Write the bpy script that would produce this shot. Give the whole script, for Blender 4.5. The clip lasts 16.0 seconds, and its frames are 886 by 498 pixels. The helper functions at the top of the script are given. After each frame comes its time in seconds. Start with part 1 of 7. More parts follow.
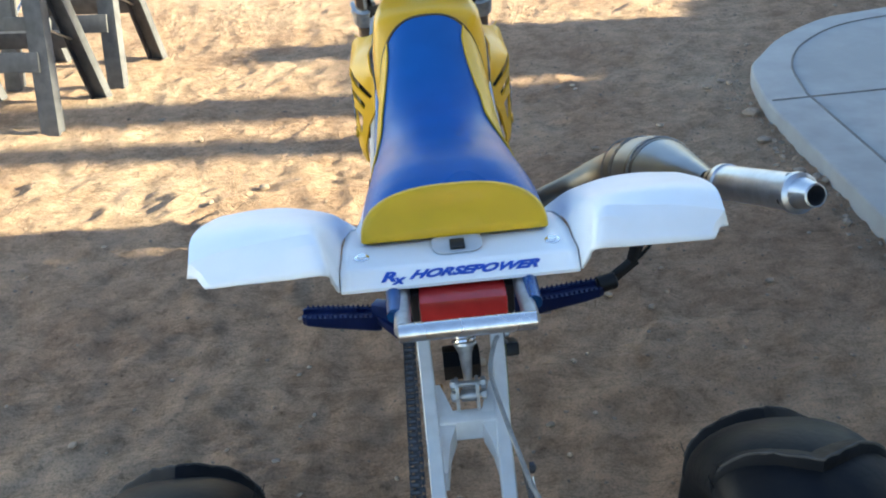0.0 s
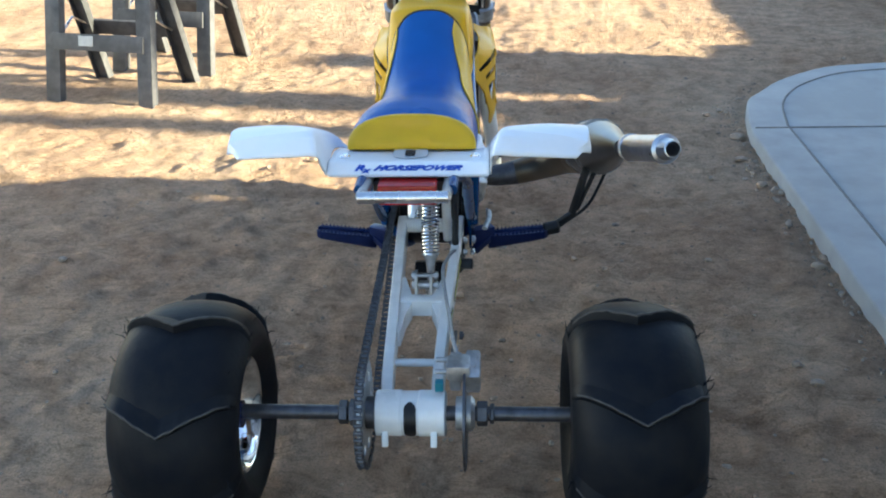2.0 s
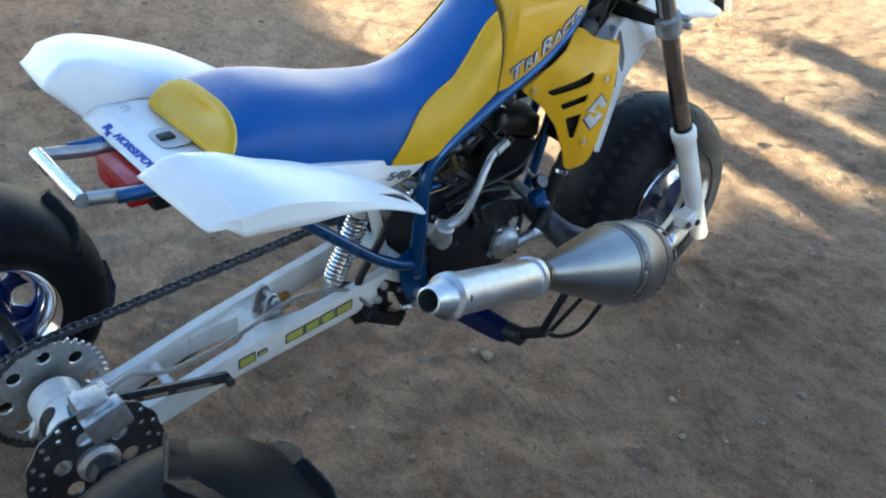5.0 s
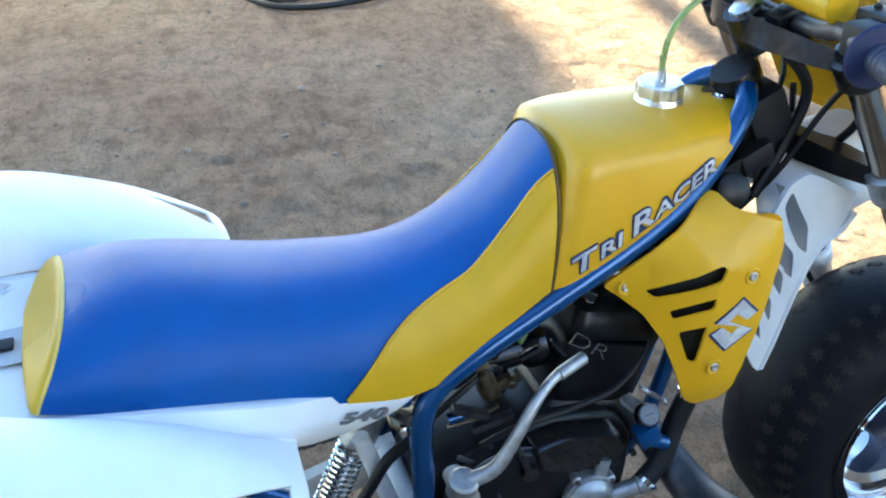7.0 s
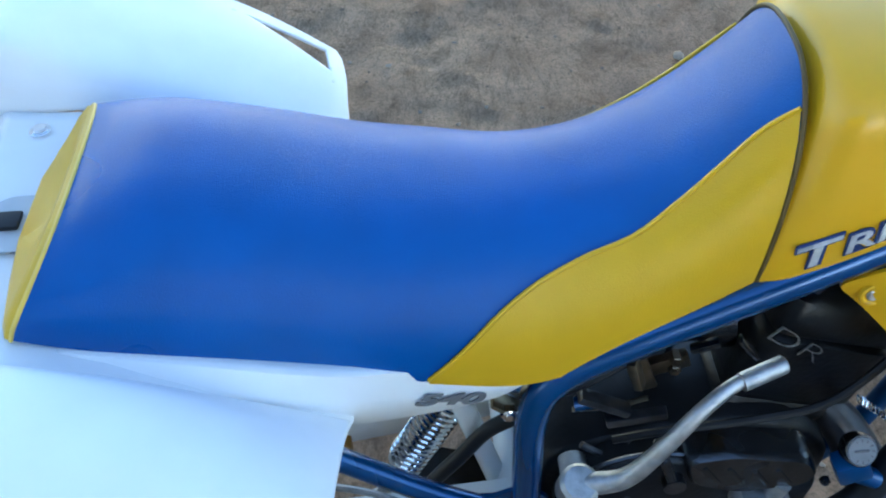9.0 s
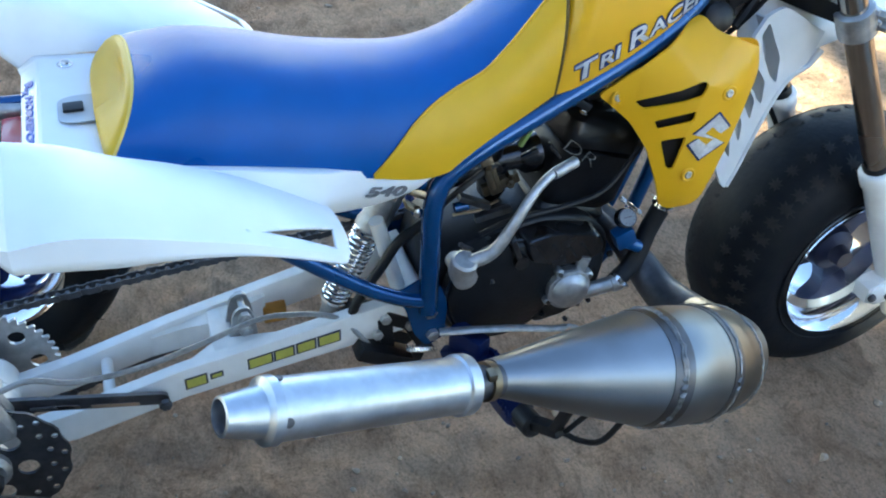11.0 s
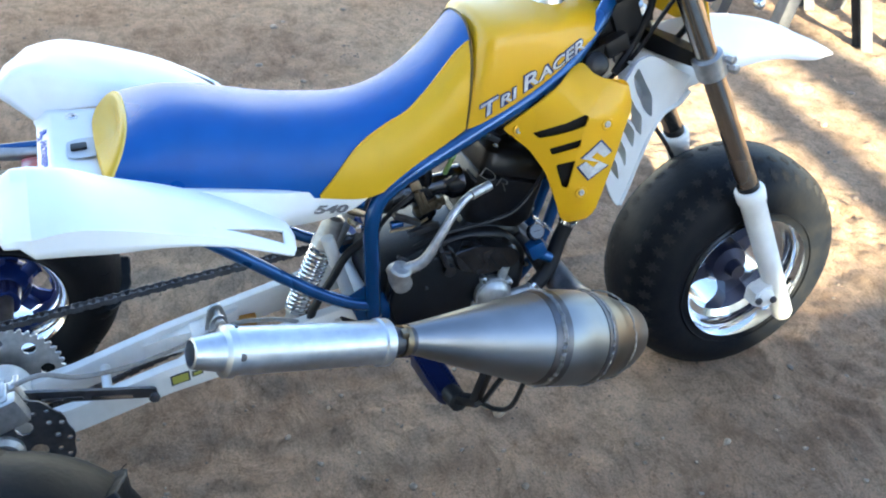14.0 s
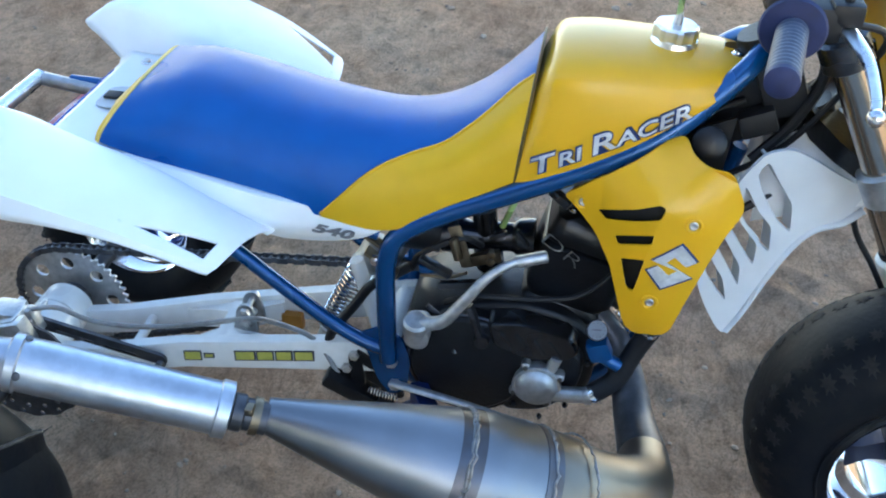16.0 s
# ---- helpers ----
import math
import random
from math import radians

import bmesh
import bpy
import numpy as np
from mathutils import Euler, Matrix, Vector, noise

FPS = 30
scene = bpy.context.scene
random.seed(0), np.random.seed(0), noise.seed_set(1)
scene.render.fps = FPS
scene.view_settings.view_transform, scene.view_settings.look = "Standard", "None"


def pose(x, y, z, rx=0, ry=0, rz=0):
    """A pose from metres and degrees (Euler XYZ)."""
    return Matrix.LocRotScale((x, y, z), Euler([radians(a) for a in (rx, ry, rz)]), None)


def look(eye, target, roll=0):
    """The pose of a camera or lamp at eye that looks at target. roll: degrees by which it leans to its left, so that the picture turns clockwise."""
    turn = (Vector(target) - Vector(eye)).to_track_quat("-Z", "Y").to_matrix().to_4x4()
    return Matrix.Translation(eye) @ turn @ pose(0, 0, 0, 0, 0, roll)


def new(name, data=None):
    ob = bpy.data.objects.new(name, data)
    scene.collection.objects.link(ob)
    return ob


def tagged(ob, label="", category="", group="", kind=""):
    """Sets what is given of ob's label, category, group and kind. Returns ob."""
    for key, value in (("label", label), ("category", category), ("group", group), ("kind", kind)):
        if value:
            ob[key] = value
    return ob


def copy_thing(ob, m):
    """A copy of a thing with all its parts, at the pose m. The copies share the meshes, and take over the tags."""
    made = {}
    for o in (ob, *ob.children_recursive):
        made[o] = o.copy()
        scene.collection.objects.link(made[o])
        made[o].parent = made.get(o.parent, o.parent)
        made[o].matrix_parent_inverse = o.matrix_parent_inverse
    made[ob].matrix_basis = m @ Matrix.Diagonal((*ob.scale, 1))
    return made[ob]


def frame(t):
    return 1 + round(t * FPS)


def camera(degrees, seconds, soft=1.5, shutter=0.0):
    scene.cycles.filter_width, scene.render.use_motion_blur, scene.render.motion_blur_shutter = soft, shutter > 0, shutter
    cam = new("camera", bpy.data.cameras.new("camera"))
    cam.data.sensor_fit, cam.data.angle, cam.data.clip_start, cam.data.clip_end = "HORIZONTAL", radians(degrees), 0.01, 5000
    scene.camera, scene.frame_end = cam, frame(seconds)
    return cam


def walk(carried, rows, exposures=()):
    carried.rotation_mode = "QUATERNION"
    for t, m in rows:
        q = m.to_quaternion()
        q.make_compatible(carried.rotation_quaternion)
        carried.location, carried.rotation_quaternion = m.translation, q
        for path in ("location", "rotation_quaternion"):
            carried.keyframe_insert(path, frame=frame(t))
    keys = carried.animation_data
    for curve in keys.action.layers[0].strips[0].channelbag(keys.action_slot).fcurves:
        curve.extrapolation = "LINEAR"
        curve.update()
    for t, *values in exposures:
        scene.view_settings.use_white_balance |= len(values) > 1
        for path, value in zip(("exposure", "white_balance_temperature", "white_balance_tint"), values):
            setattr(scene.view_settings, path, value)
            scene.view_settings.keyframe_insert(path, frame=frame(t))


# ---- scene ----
cam = camera(49.9, 16.0, soft=2.0)
# seconds, eye, target, roll
PATH = [
    (0, (-0.039, -0.984, 1.449), (-0.012, 0.763, 0.474), -5.2),
    (0.5, (0.075, -1.198, 1.456), (-0.007, 0.566, 0.517), -4.0),
    (1, (0.133, -1.487, 1.509), (0.062, 0.304, 0.622), 1.3),
    (1.5, (0.076, -1.7, 1.513), (0.031, 0.096, 0.636), 1.4),
    (2, (0.188, -1.671, 1.499), (0.072, 0.115, 0.607), -1.6),
    (2.5, (0.487, -1.49, 1.48), (0.081, 0.233, 0.549), -5.6),
    (3, (0.728, -1.232, 1.434), (0.074, 0.367, 0.425), -4.6),
    (5.5, (1.384, -0.117, 1.507), (-0.033, 0.857, 0.486), 2.1),
    (6, (1.309, 0.172, 1.466), (-0.247, 0.946, 0.477), -2.0),
    (6.5, (1.231, 0.363, 1.456), (-0.295, 1.023, 0.345), -0.3),
    (7, (1.014, 0.441, 1.43), (-0.611, 0.97, 0.391), -2.5),
    (7.5, (0.799, 0.554, 1.395), (-0.838, 0.74, 0.262), -4.0),
    (8, (0.653, 0.624, 1.355), (-0.831, 0.623, 0.013), -3.2),
    (8.5, (0.606, 0.638, 1.335), (-0.813, 0.666, -0.074), -2.7),
    (9, (0.645, 0.608, 1.348), (-0.776, 0.63, -0.059), -2.9),
    (9.5, (0.686, 0.583, 1.35), (-0.777, 0.613, -0.013), -0.4),
    (10, (0.804, 0.487, 1.368), (-0.604, 0.939, 0.021), 1.9),
    (12.5, (1.595, 0.097, 1.479), (0.049, 0.741, 0.387), 1.8),
    (13, (1.593, 0.057, 1.493), (0.04, 0.818, 0.489), 2.9),
    (13.5, (1.531, 0.104, 1.48), (0.007, 0.842, 0.416), 2.2),
    (14, (1.539, 0.285, 1.498), (-0.029, 0.889, 0.415), 0.7),
    (14.5, (1.518, 0.425, 1.492), (-0.109, 0.908, 0.433), 1.0),
    (15, (1.372, 0.572, 1.48), (-0.28, 0.847, 0.388), 4.8),
    (15.5, (1.315, 0.806, 1.481), (-0.326, 0.76, 0.339), 4.1),
    (16, (1.269, 0.964, 1.454), (-0.346, 0.704, 0.303), 0.9),
]
walk(cam, [(r[0], look(*r[1:])) for r in PATH], exposures=[(0.0, 2.46, 6550, 10), (2.0, 2.50, 6500, 10), (3.0, 2.40, 6300, 10), (5.5, 2.62, 6300, 8), (7.2, 2.95, 6100, 8), (9.0, 2.80, 6000, 6), (9.5, 2.83, 6550, 11), (10.0, 2.72, 6000, 6), (12.5, 3.26, 6450, 11), (14.0, 3.13, 6400, 11), (15.5, 3.05, 6400, 11), (16.0, 2.98, 6250, 10)])

# ---- world, sun ----
SUN_DIR = Vector((0.952, -0.133, 0.27))
world = bpy.data.worlds.new("sky")
scene.world = world
world.use_nodes = True
sky = world.node_tree.nodes.new("ShaderNodeTexSky")
sky.sky_type = "NISHITA"
sky.sun_disc = False
sky.sun_elevation = radians(16)
sky.sun_rotation = radians(98)
sky.ozone_density = 1.7
sky.dust_density = 0.4
background = world.node_tree.nodes["Background"]
background.inputs["Strength"].default_value = 0.095
world.node_tree.links.new(sky.outputs[0], background.inputs["Color"])
sun_data = bpy.data.lights.new("sun", "SUN")
sun_data.energy = 5.0
sun_data.angle = radians(1.4)
sun_data.color = (1.0, 0.93, 0.66)
sun = new("sun", sun_data)
sun.matrix_world = look(SUN_DIR * 30, (0, 0, 0))


# ---- materials ----
def mat(name, color, rough=0.5, metal=0.0, vary=0.12, scale=25.0, bump=0.0, bump_scale=200.0, coat=0.0, color2=None, rough_vary=0.1, transmission=0.0):
    """A surface with colour variation at two scales, and fine relief."""
    m = bpy.data.materials.new(name)
    m.use_nodes = True
    nt = m.node_tree
    b = nt.nodes["Principled BSDF"]
    b.inputs["Metallic"].default_value = metal
    b.inputs["Coat Weight"].default_value = coat
    b.inputs["Coat Roughness"].default_value = 0.15
    b.inputs["Transmission Weight"].default_value = transmission
    tc = nt.nodes.new("ShaderNodeTexCoord")
    n1 = nt.nodes.new("ShaderNodeTexNoise")
    n1.inputs["Scale"].default_value = scale
    n1.inputs["Detail"].default_value = 6
    n2 = nt.nodes.new("ShaderNodeTexNoise")
    n2.inputs["Scale"].default_value = scale / 7
    n2.inputs["Detail"].default_value = 3
    for n in (n1, n2):
        nt.links.new(tc.outputs["Object"], n.inputs["Vector"])
    mean = nt.nodes.new("ShaderNodeMath")
    mean.operation = "MULTIPLY"
    nt.links.new(n1.outputs["Fac"], mean.inputs[0])
    nt.links.new(n2.outputs["Fac"], mean.inputs[1])
    ramp = nt.nodes.new("ShaderNodeValToRGB")
    c = Vector(color)
    lo = Vector(color2) if color2 else c * (1 - vary)
    hi = c * (1 + vary) if not color2 else c
    ramp.color_ramp.elements[0].position, ramp.color_ramp.elements[1].position = 0.14, 0.38
    ramp.color_ramp.elements[0].color = (*lo, 1)
    ramp.color_ramp.elements[1].color = (*[min(1, v) for v in hi], 1)
    nt.links.new(mean.outputs[0], ramp.inputs[0])
    nt.links.new(ramp.outputs[0], b.inputs["Base Color"])
    rr = nt.nodes.new("ShaderNodeMapRange")
    rr.inputs["From Min"].default_value, rr.inputs["From Max"].default_value = 0.3, 0.7
    rr.inputs["To Min"].default_value, rr.inputs["To Max"].default_value = max(0.02, rough - rough_vary), min(1, rough + rough_vary)
    nt.links.new(n2.outputs["Fac"], rr.inputs["Value"])
    nt.links.new(rr.outputs[0], b.inputs["Roughness"])
    if bump:
        n3 = nt.nodes.new("ShaderNodeTexNoise")
        n3.inputs["Scale"].default_value = bump_scale
        n3.inputs["Detail"].default_value = 4
        nt.links.new(tc.outputs["Object"], n3.inputs["Vector"])
        bp = nt.nodes.new("ShaderNodeBump")
        bp.inputs["Strength"].default_value = bump
        bp.inputs["Distance"].default_value = 0.002
        nt.links.new(n3.outputs["Fac"], bp.inputs["Height"])
        nt.links.new(bp.outputs[0], b.inputs["Normal"])
    return m


WHITE_PLASTIC = mat("white_plastic", (0.86, 0.875, 0.885), 0.40, vary=0.03, scale=18, bump=0.05, bump_scale=60)
CLOUDY_PLASTIC = mat("cloudy_white_plastic", (0.62, 0.65, 0.68), 0.45, vary=0.06, scale=18, bump=0.05, bump_scale=60, transmission=0.12)
WHITE_PAINT = mat("white_paint", (0.82, 0.83, 0.82), 0.35, vary=0.07, scale=30, coat=0.3)
YELLOW_PLASTIC = mat("yellow_plastic", (0.72, 0.385, 0.007), 0.36, vary=0.05, scale=14, bump=0.06, bump_scale=50, coat=0.2)
PALE_WELT = mat("pale_welt", (0.74, 0.50, 0.09), 0.4, vary=0.08, scale=40)
YELLOW_VINYL = mat("yellow_vinyl", (0.67, 0.39, 0.009), 0.40, vary=0.05, scale=22, bump=0.25, bump_scale=700)
BLUE_VINYL = mat("blue_vinyl", (0.0015, 0.085, 0.33), 0.33, vary=0.10, scale=16, bump=0.3, bump_scale=800)
for m, level in ((BLUE_VINYL, 0.32), (YELLOW_VINYL, 0.40), (YELLOW_PLASTIC, 0.42)):
    m.node_tree.nodes["Principled BSDF"].inputs["Specular IOR Level"].default_value = level
BLUE_PAINT = mat("blue_paint", (0.002, 0.070, 0.23), 0.26, metal=0.45, vary=0.15, scale=30, coat=0.4)
NAVY = mat("navy_anodised", (0.006, 0.018, 0.09), 0.35, metal=0.4, vary=0.2, scale=40)
BLUE_GRIP = mat("blue_rubber", (0.010, 0.018, 0.075), 0.6, vary=0.2, scale=60, bump=0.2)
ALUMINIUM = mat("brushed_aluminium", (0.72, 0.73, 0.75), 0.30, metal=1.0, vary=0.12, scale=90, bump=0.05, bump_scale=400)
CAST_ALU = mat("cast_aluminium", (0.50, 0.50, 0.50), 0.45, metal=0.9, vary=0.25, scale=60, bump=0.3, bump_scale=300)
CHROME = mat("chrome", (0.85, 0.85, 0.86), 0.10, metal=1.0, vary=0.05, scale=40, rough_vary=0.05)
SILENCER_ALU = mat("dull_aluminium", (0.52, 0.55, 0.60), 0.34, metal=1.0, vary=0.12, scale=60, bump=0.06, bump_scale=300)
STEEL = mat("bare_steel", (0.22, 0.205, 0.185), 0.32, metal=1.0, vary=0.3, scale=9, color2=(0.16, 0.135, 0.105), bump=0.06, bump_scale=120)
SILVER_STEEL = mat("bright_bare_steel", (0.27, 0.285, 0.31), 0.33, metal=1.0, vary=0.2, scale=9, color2=(0.20, 0.205, 0.215), bump=0.06, bump_scale=160)
DARK_STEEL = mat("dark_steel", (0.10, 0.10, 0.11), 0.45, metal=0.8, vary=0.3, scale=50)
STANCHION = mat("stanchion", (0.42, 0.37, 0.32), 0.22, metal=1.0, vary=0.1, scale=30)
ENGINE_BLACK = mat("engine_black", (0.007, 0.0075, 0.010), 0.38, metal=0.3, vary=0.4, scale=40, bump=0.25, bump_scale=150)
BLACK_PLASTIC = mat("black_plastic", (0.010, 0.010, 0.012), 0.5, vary=0.3, scale=40)
BLACK_PLASTIC.node_tree.nodes["Principled BSDF"].inputs["Specular IOR Level"].default_value = 0.35
SEAM = mat("seam_shade", (0.10, 0.06, 0.01), 0.6, vary=0.2, scale=40)
RUBBER = mat("tyre_rubber", (0.0042, 0.0062, 0.0105), 0.50, vary=0.4, scale=26, color2=(0.012, 0.0125, 0.014), bump=0.35, bump_scale=90)
RUBBER.node_tree.nodes["Principled BSDF"].inputs["Specular IOR Level"].default_value = 0.12
TREAD_RUBBER = mat("tread_rubber", (0.016, 0.014, 0.012), 0.85, vary=0.5, scale=70, color2=(0.006, 0.006, 0.007), bump=0.3, bump_scale=150)
DUSTY_RUBBER = mat("dusty_rubber", (0.055, 0.05, 0.045), 0.8, vary=0.35, scale=40, bump=0.3, bump_scale=150)
RED_LENS = mat("red_lens", (0.45, 0.02, 0.02), 0.2, vary=0.15, scale=40, coat=0.5)
GREY_BOARD = mat("grey_weathered_steel", (0.085, 0.085, 0.09), 0.6, metal=0.2, vary=0.35, scale=20, bump=0.2)
SILVER_DECAL = mat("silver_decal", (0.60, 0.61, 0.63), 0.35, metal=0.25, vary=0.2, scale=120)
DARK_DECAL = mat("dark_decal", (0.05, 0.055, 0.08), 0.4, vary=0.2, scale=80)
OUTLINE_DECAL = mat("outline_decal", (0.012, 0.035, 0.13), 0.4, vary=0.2, scale=80)
BLUE_DECAL = mat("blue_decal", (0.01, 0.07, 0.42), 0.4, vary=0.1, scale=80)
WORN_DECAL = mat("worn_decal", (0.26, 0.25, 0.23), 0.5, vary=0.5, scale=200, color2=(0.05, 0.05, 0.05))
GREY_DECAL = mat("grey_decal", (0.17, 0.17, 0.18), 0.4, vary=0.2, scale=80)
LIME_DECAL = mat("lime_decal", (0.50, 0.48, 0.10), 0.4, vary=0.1, scale=80)
GREEN_HOSE = mat("green_hose", (0.35, 0.50, 0.18), 0.3, vary=0.1, scale=80, transmission=0.4)
BRAKE_HOSE = mat("brake_hose", (0.30, 0.30, 0.30), 0.4, metal=0.4, vary=0.2, scale=120)
DIAL = mat("dial_face", (0.15, 0.16, 0.18), 0.4, vary=0.15, scale=60)
PAPER = mat("paper_label", (0.55, 0.55, 0.53), 0.7, vary=0.15, scale=60)
CONCRETE = mat("concrete", (0.33, 0.33, 0.325), 0.85, vary=0.12, scale=9, bump=0.4, bump_scale=90)
JOINT = mat("joint_shadow_line", (0.17, 0.16, 0.15), 0.9, vary=0.2, scale=30)
STUCCO = mat("stucco", (0.55, 0.50, 0.42), 0.9, vary=0.1, scale=8, bump=0.5, bump_scale=60)
PLASTER = mat("pale_plaster", (0.50, 0.53, 0.56), 0.9, vary=0.1, scale=8, bump=0.5, bump_scale=60)
ROOFING = mat("roofing", (0.16, 0.12, 0.10), 0.9, vary=0.3, scale=14, bump=0.5, bump_scale=40)
BARK = mat("bark", (0.14, 0.10, 0.07), 0.9, vary=0.35, scale=18, bump=0.6, bump_scale=50)
LEAF = mat("leaf", (0.06, 0.10, 0.03), 0.6, vary=0.4, scale=6)
WEED = mat("weed_leaf", (0.09, 0.12, 0.04), 0.6, vary=0.4, scale=30)
DRY_WEED = mat("dry_weed", (0.28, 0.22, 0.11), 0.8, vary=0.3, scale=30)
PEBBLE = mat("pebble", (0.42, 0.31, 0.22), 0.9, vary=0.4, scale=60, color2=(0.19, 0.145, 0.11), bump=0.4)
ENGINE_GREY = mat("grey_engine_metal", (0.11, 0.115, 0.13), 0.28, metal=0.95, vary=0.4, scale=45, color2=(0.06, 0.06, 0.065), bump=0.3, bump_scale=200)
GRIP_GREY = mat("grey_blue_rubber", (0.05, 0.06, 0.095), 0.45, vary=0.15, scale=60, bump=0.2)
HUB_BLUE = mat("hub_blue", (0.008, 0.035, 0.20), 0.3, metal=0.5, vary=0.2, scale=40, coat=0.3)
PALE_ROCK = mat("pale_rock", (0.50, 0.48, 0.45), 0.9, vary=0.25, scale=9, bump=0.6, bump_scale=25)


# ---- mesh helpers ----
def part(name, bm, material, parent=None, label="", sharp=38):
    """Links a bmesh as one mesh object, under a thing or a part."""
    bmesh.ops.recalc_face_normals(bm, faces=bm.faces)
    me = bpy.data.meshes.new(name)
    bm.to_mesh(me)
    bm.free()
    for p in me.polygons:
        p.use_smooth = True
    me.set_sharp_from_angle(angle=radians(sharp))
    for m in (material if isinstance(material, (list, tuple)) else [material]):
        me.materials.append(m)
    ob = new(name, me)
    if parent:
        ob.parent = parent
    if label:
        ob["label"] = label
    return ob


def thing(name, label, category, group="", kind=""):
    return tagged(new(name), label, category, group, kind)


def spline(pts, steps=6):
    """Points on a smooth curve through pts (Catmull-Rom)."""
    pts = [Vector(p) for p in pts]
    if len(pts) < 3 or steps < 2:
        return pts
    ext = [2 * pts[0] - pts[1], *pts, 2 * pts[-1] - pts[-2]]
    out = []
    for i in range(1, len(ext) - 2):
        a, b, c, d = ext[i - 1:i + 3]
        for k in range(steps):
            t = k / steps
            out.append(0.5 * (2 * b + (c - a) * t + (2 * a - 5 * b + 4 * c - d) * t * t + (3 * b - a - 3 * c + d) * t ** 3))
    out.append(pts[-1])
    return out


def sweep(bm, pts, r, n=12, steps=1, flat=1.0, up=(0, 0, 1), closed=False, mat_index=0):
    """A tube along pts; r: one radius or one per point; flat: its height over its width."""
    src = pts
    pts = spline(pts, steps) if steps > 1 else [Vector(p) for p in pts]
    if isinstance(r, (int, float)):
        rs = [r] * len(pts)
    else:
        rs = [x.x for x in spline([(v, 0, 0) for v in r], steps)] if steps > 1 else list(r)
    rings = []
    side = None
    for i, p in enumerate(pts):
        a = pts[i - 1] if i or closed else p
        b = pts[(i + 1) % len(pts)] if i + 1 < len(pts) or closed else p
        t = (b - a).normalized()
        if side is None:
            side = t.cross(Vector(up))
            if side.length < 1e-4:
                side = t.cross(Vector((1, 0, 0)))
        side = (side - t * side.dot(t)).normalized()
        u = side.cross(t)
        rings.append([bm.verts.new(p + rs[i] * (side * math.cos(2 * math.pi * k / n) + u * flat * math.sin(2 * math.pi * k / n))) for k in range(n)])
    skin(bm, rings, closed=closed, cap=not closed, mat_index=mat_index)


def skin(bm, rings, closed=False, cap=True, mat_index=0, loop=True):
    m = len(rings)
    for i in range(m if closed else m - 1):
        a, b = rings[i], rings[(i + 1) % m]
        n = len(a)
        for k in range(n if loop else n - 1):
            f = bm.faces.new((a[k], a[(k + 1) % n], b[(k + 1) % n], b[k]))
            f.material_index = mat_index
    if cap:
        for ring in (rings[0], rings[-1]):
            f = bm.faces.new(ring)
            f.material_index = mat_index


def loft(bm, rings, cap=True, mat_index=0, loop=True, closed=False):
    skin(bm, [[bm.verts.new(p) for p in ring] for ring in rings], cap=cap, mat_index=mat_index, loop=loop, closed=closed)


def axis_matrix(origin, axis):
    return Matrix.Translation(origin) @ Vector(axis).to_track_quat("Z", "Y").to_matrix().to_4x4()


def turned(bm, profile, origin, axis, n=32, closed=False, mat_index=0, arc=None):
    """A turned body: profile of (height along the axis, radius)."""
    m = axis_matrix(origin, axis)
    rings = []
    for h, r in profile:
        rings.append([bm.verts.new(m @ Vector((r * math.cos(2 * math.pi * k / n), r * math.sin(2 * math.pi * k / n), h))) for k in range(n)])
    skin(bm, rings, closed=closed, cap=not closed, mat_index=mat_index)


def block(bm, centre, size, turn=None, bevel=0.0, mat_index=0):
    m = Matrix.Translation(centre) @ (turn.to_4x4() if turn else Matrix())
    made = bmesh.ops.create_cube(bm, size=1, matrix=m @ Matrix.Diagonal((*size, 1)))
    faces = {f for v in made["verts"] for f in v.link_faces}
    for f in faces:
        f.material_index = mat_index
    if bevel:
        edges = {e for f in faces for e in f.edges}
        bmesh.ops.bevel(bm, geom=list(edges), offset=bevel, segments=2, affect="EDGES", profile=0.6)


def beam(bm, a, b, w, h, up=(0, 0, 1), bevel=0.003):
    """A box-section bar from a to b."""
    a, b = Vector(a), Vector(b)
    t = (b - a).normalized()
    s = t.cross(Vector(up)).normalized()
    u = s.cross(t)
    m = Matrix((s, t, u)).transposed()
    block(bm, (a + b) / 2, (w, (b - a).length, h), m, bevel)


def hexbolt(bm, origin, axis, r=0.008, h=0.006):
    turned(bm, [(0, r), (h, r), (h + 0.001, r * 0.85)], origin, axis, n=6)
    turned(bm, [(h, r * 0.55), (h + 0.003, r * 0.5)], origin, axis, n=10)


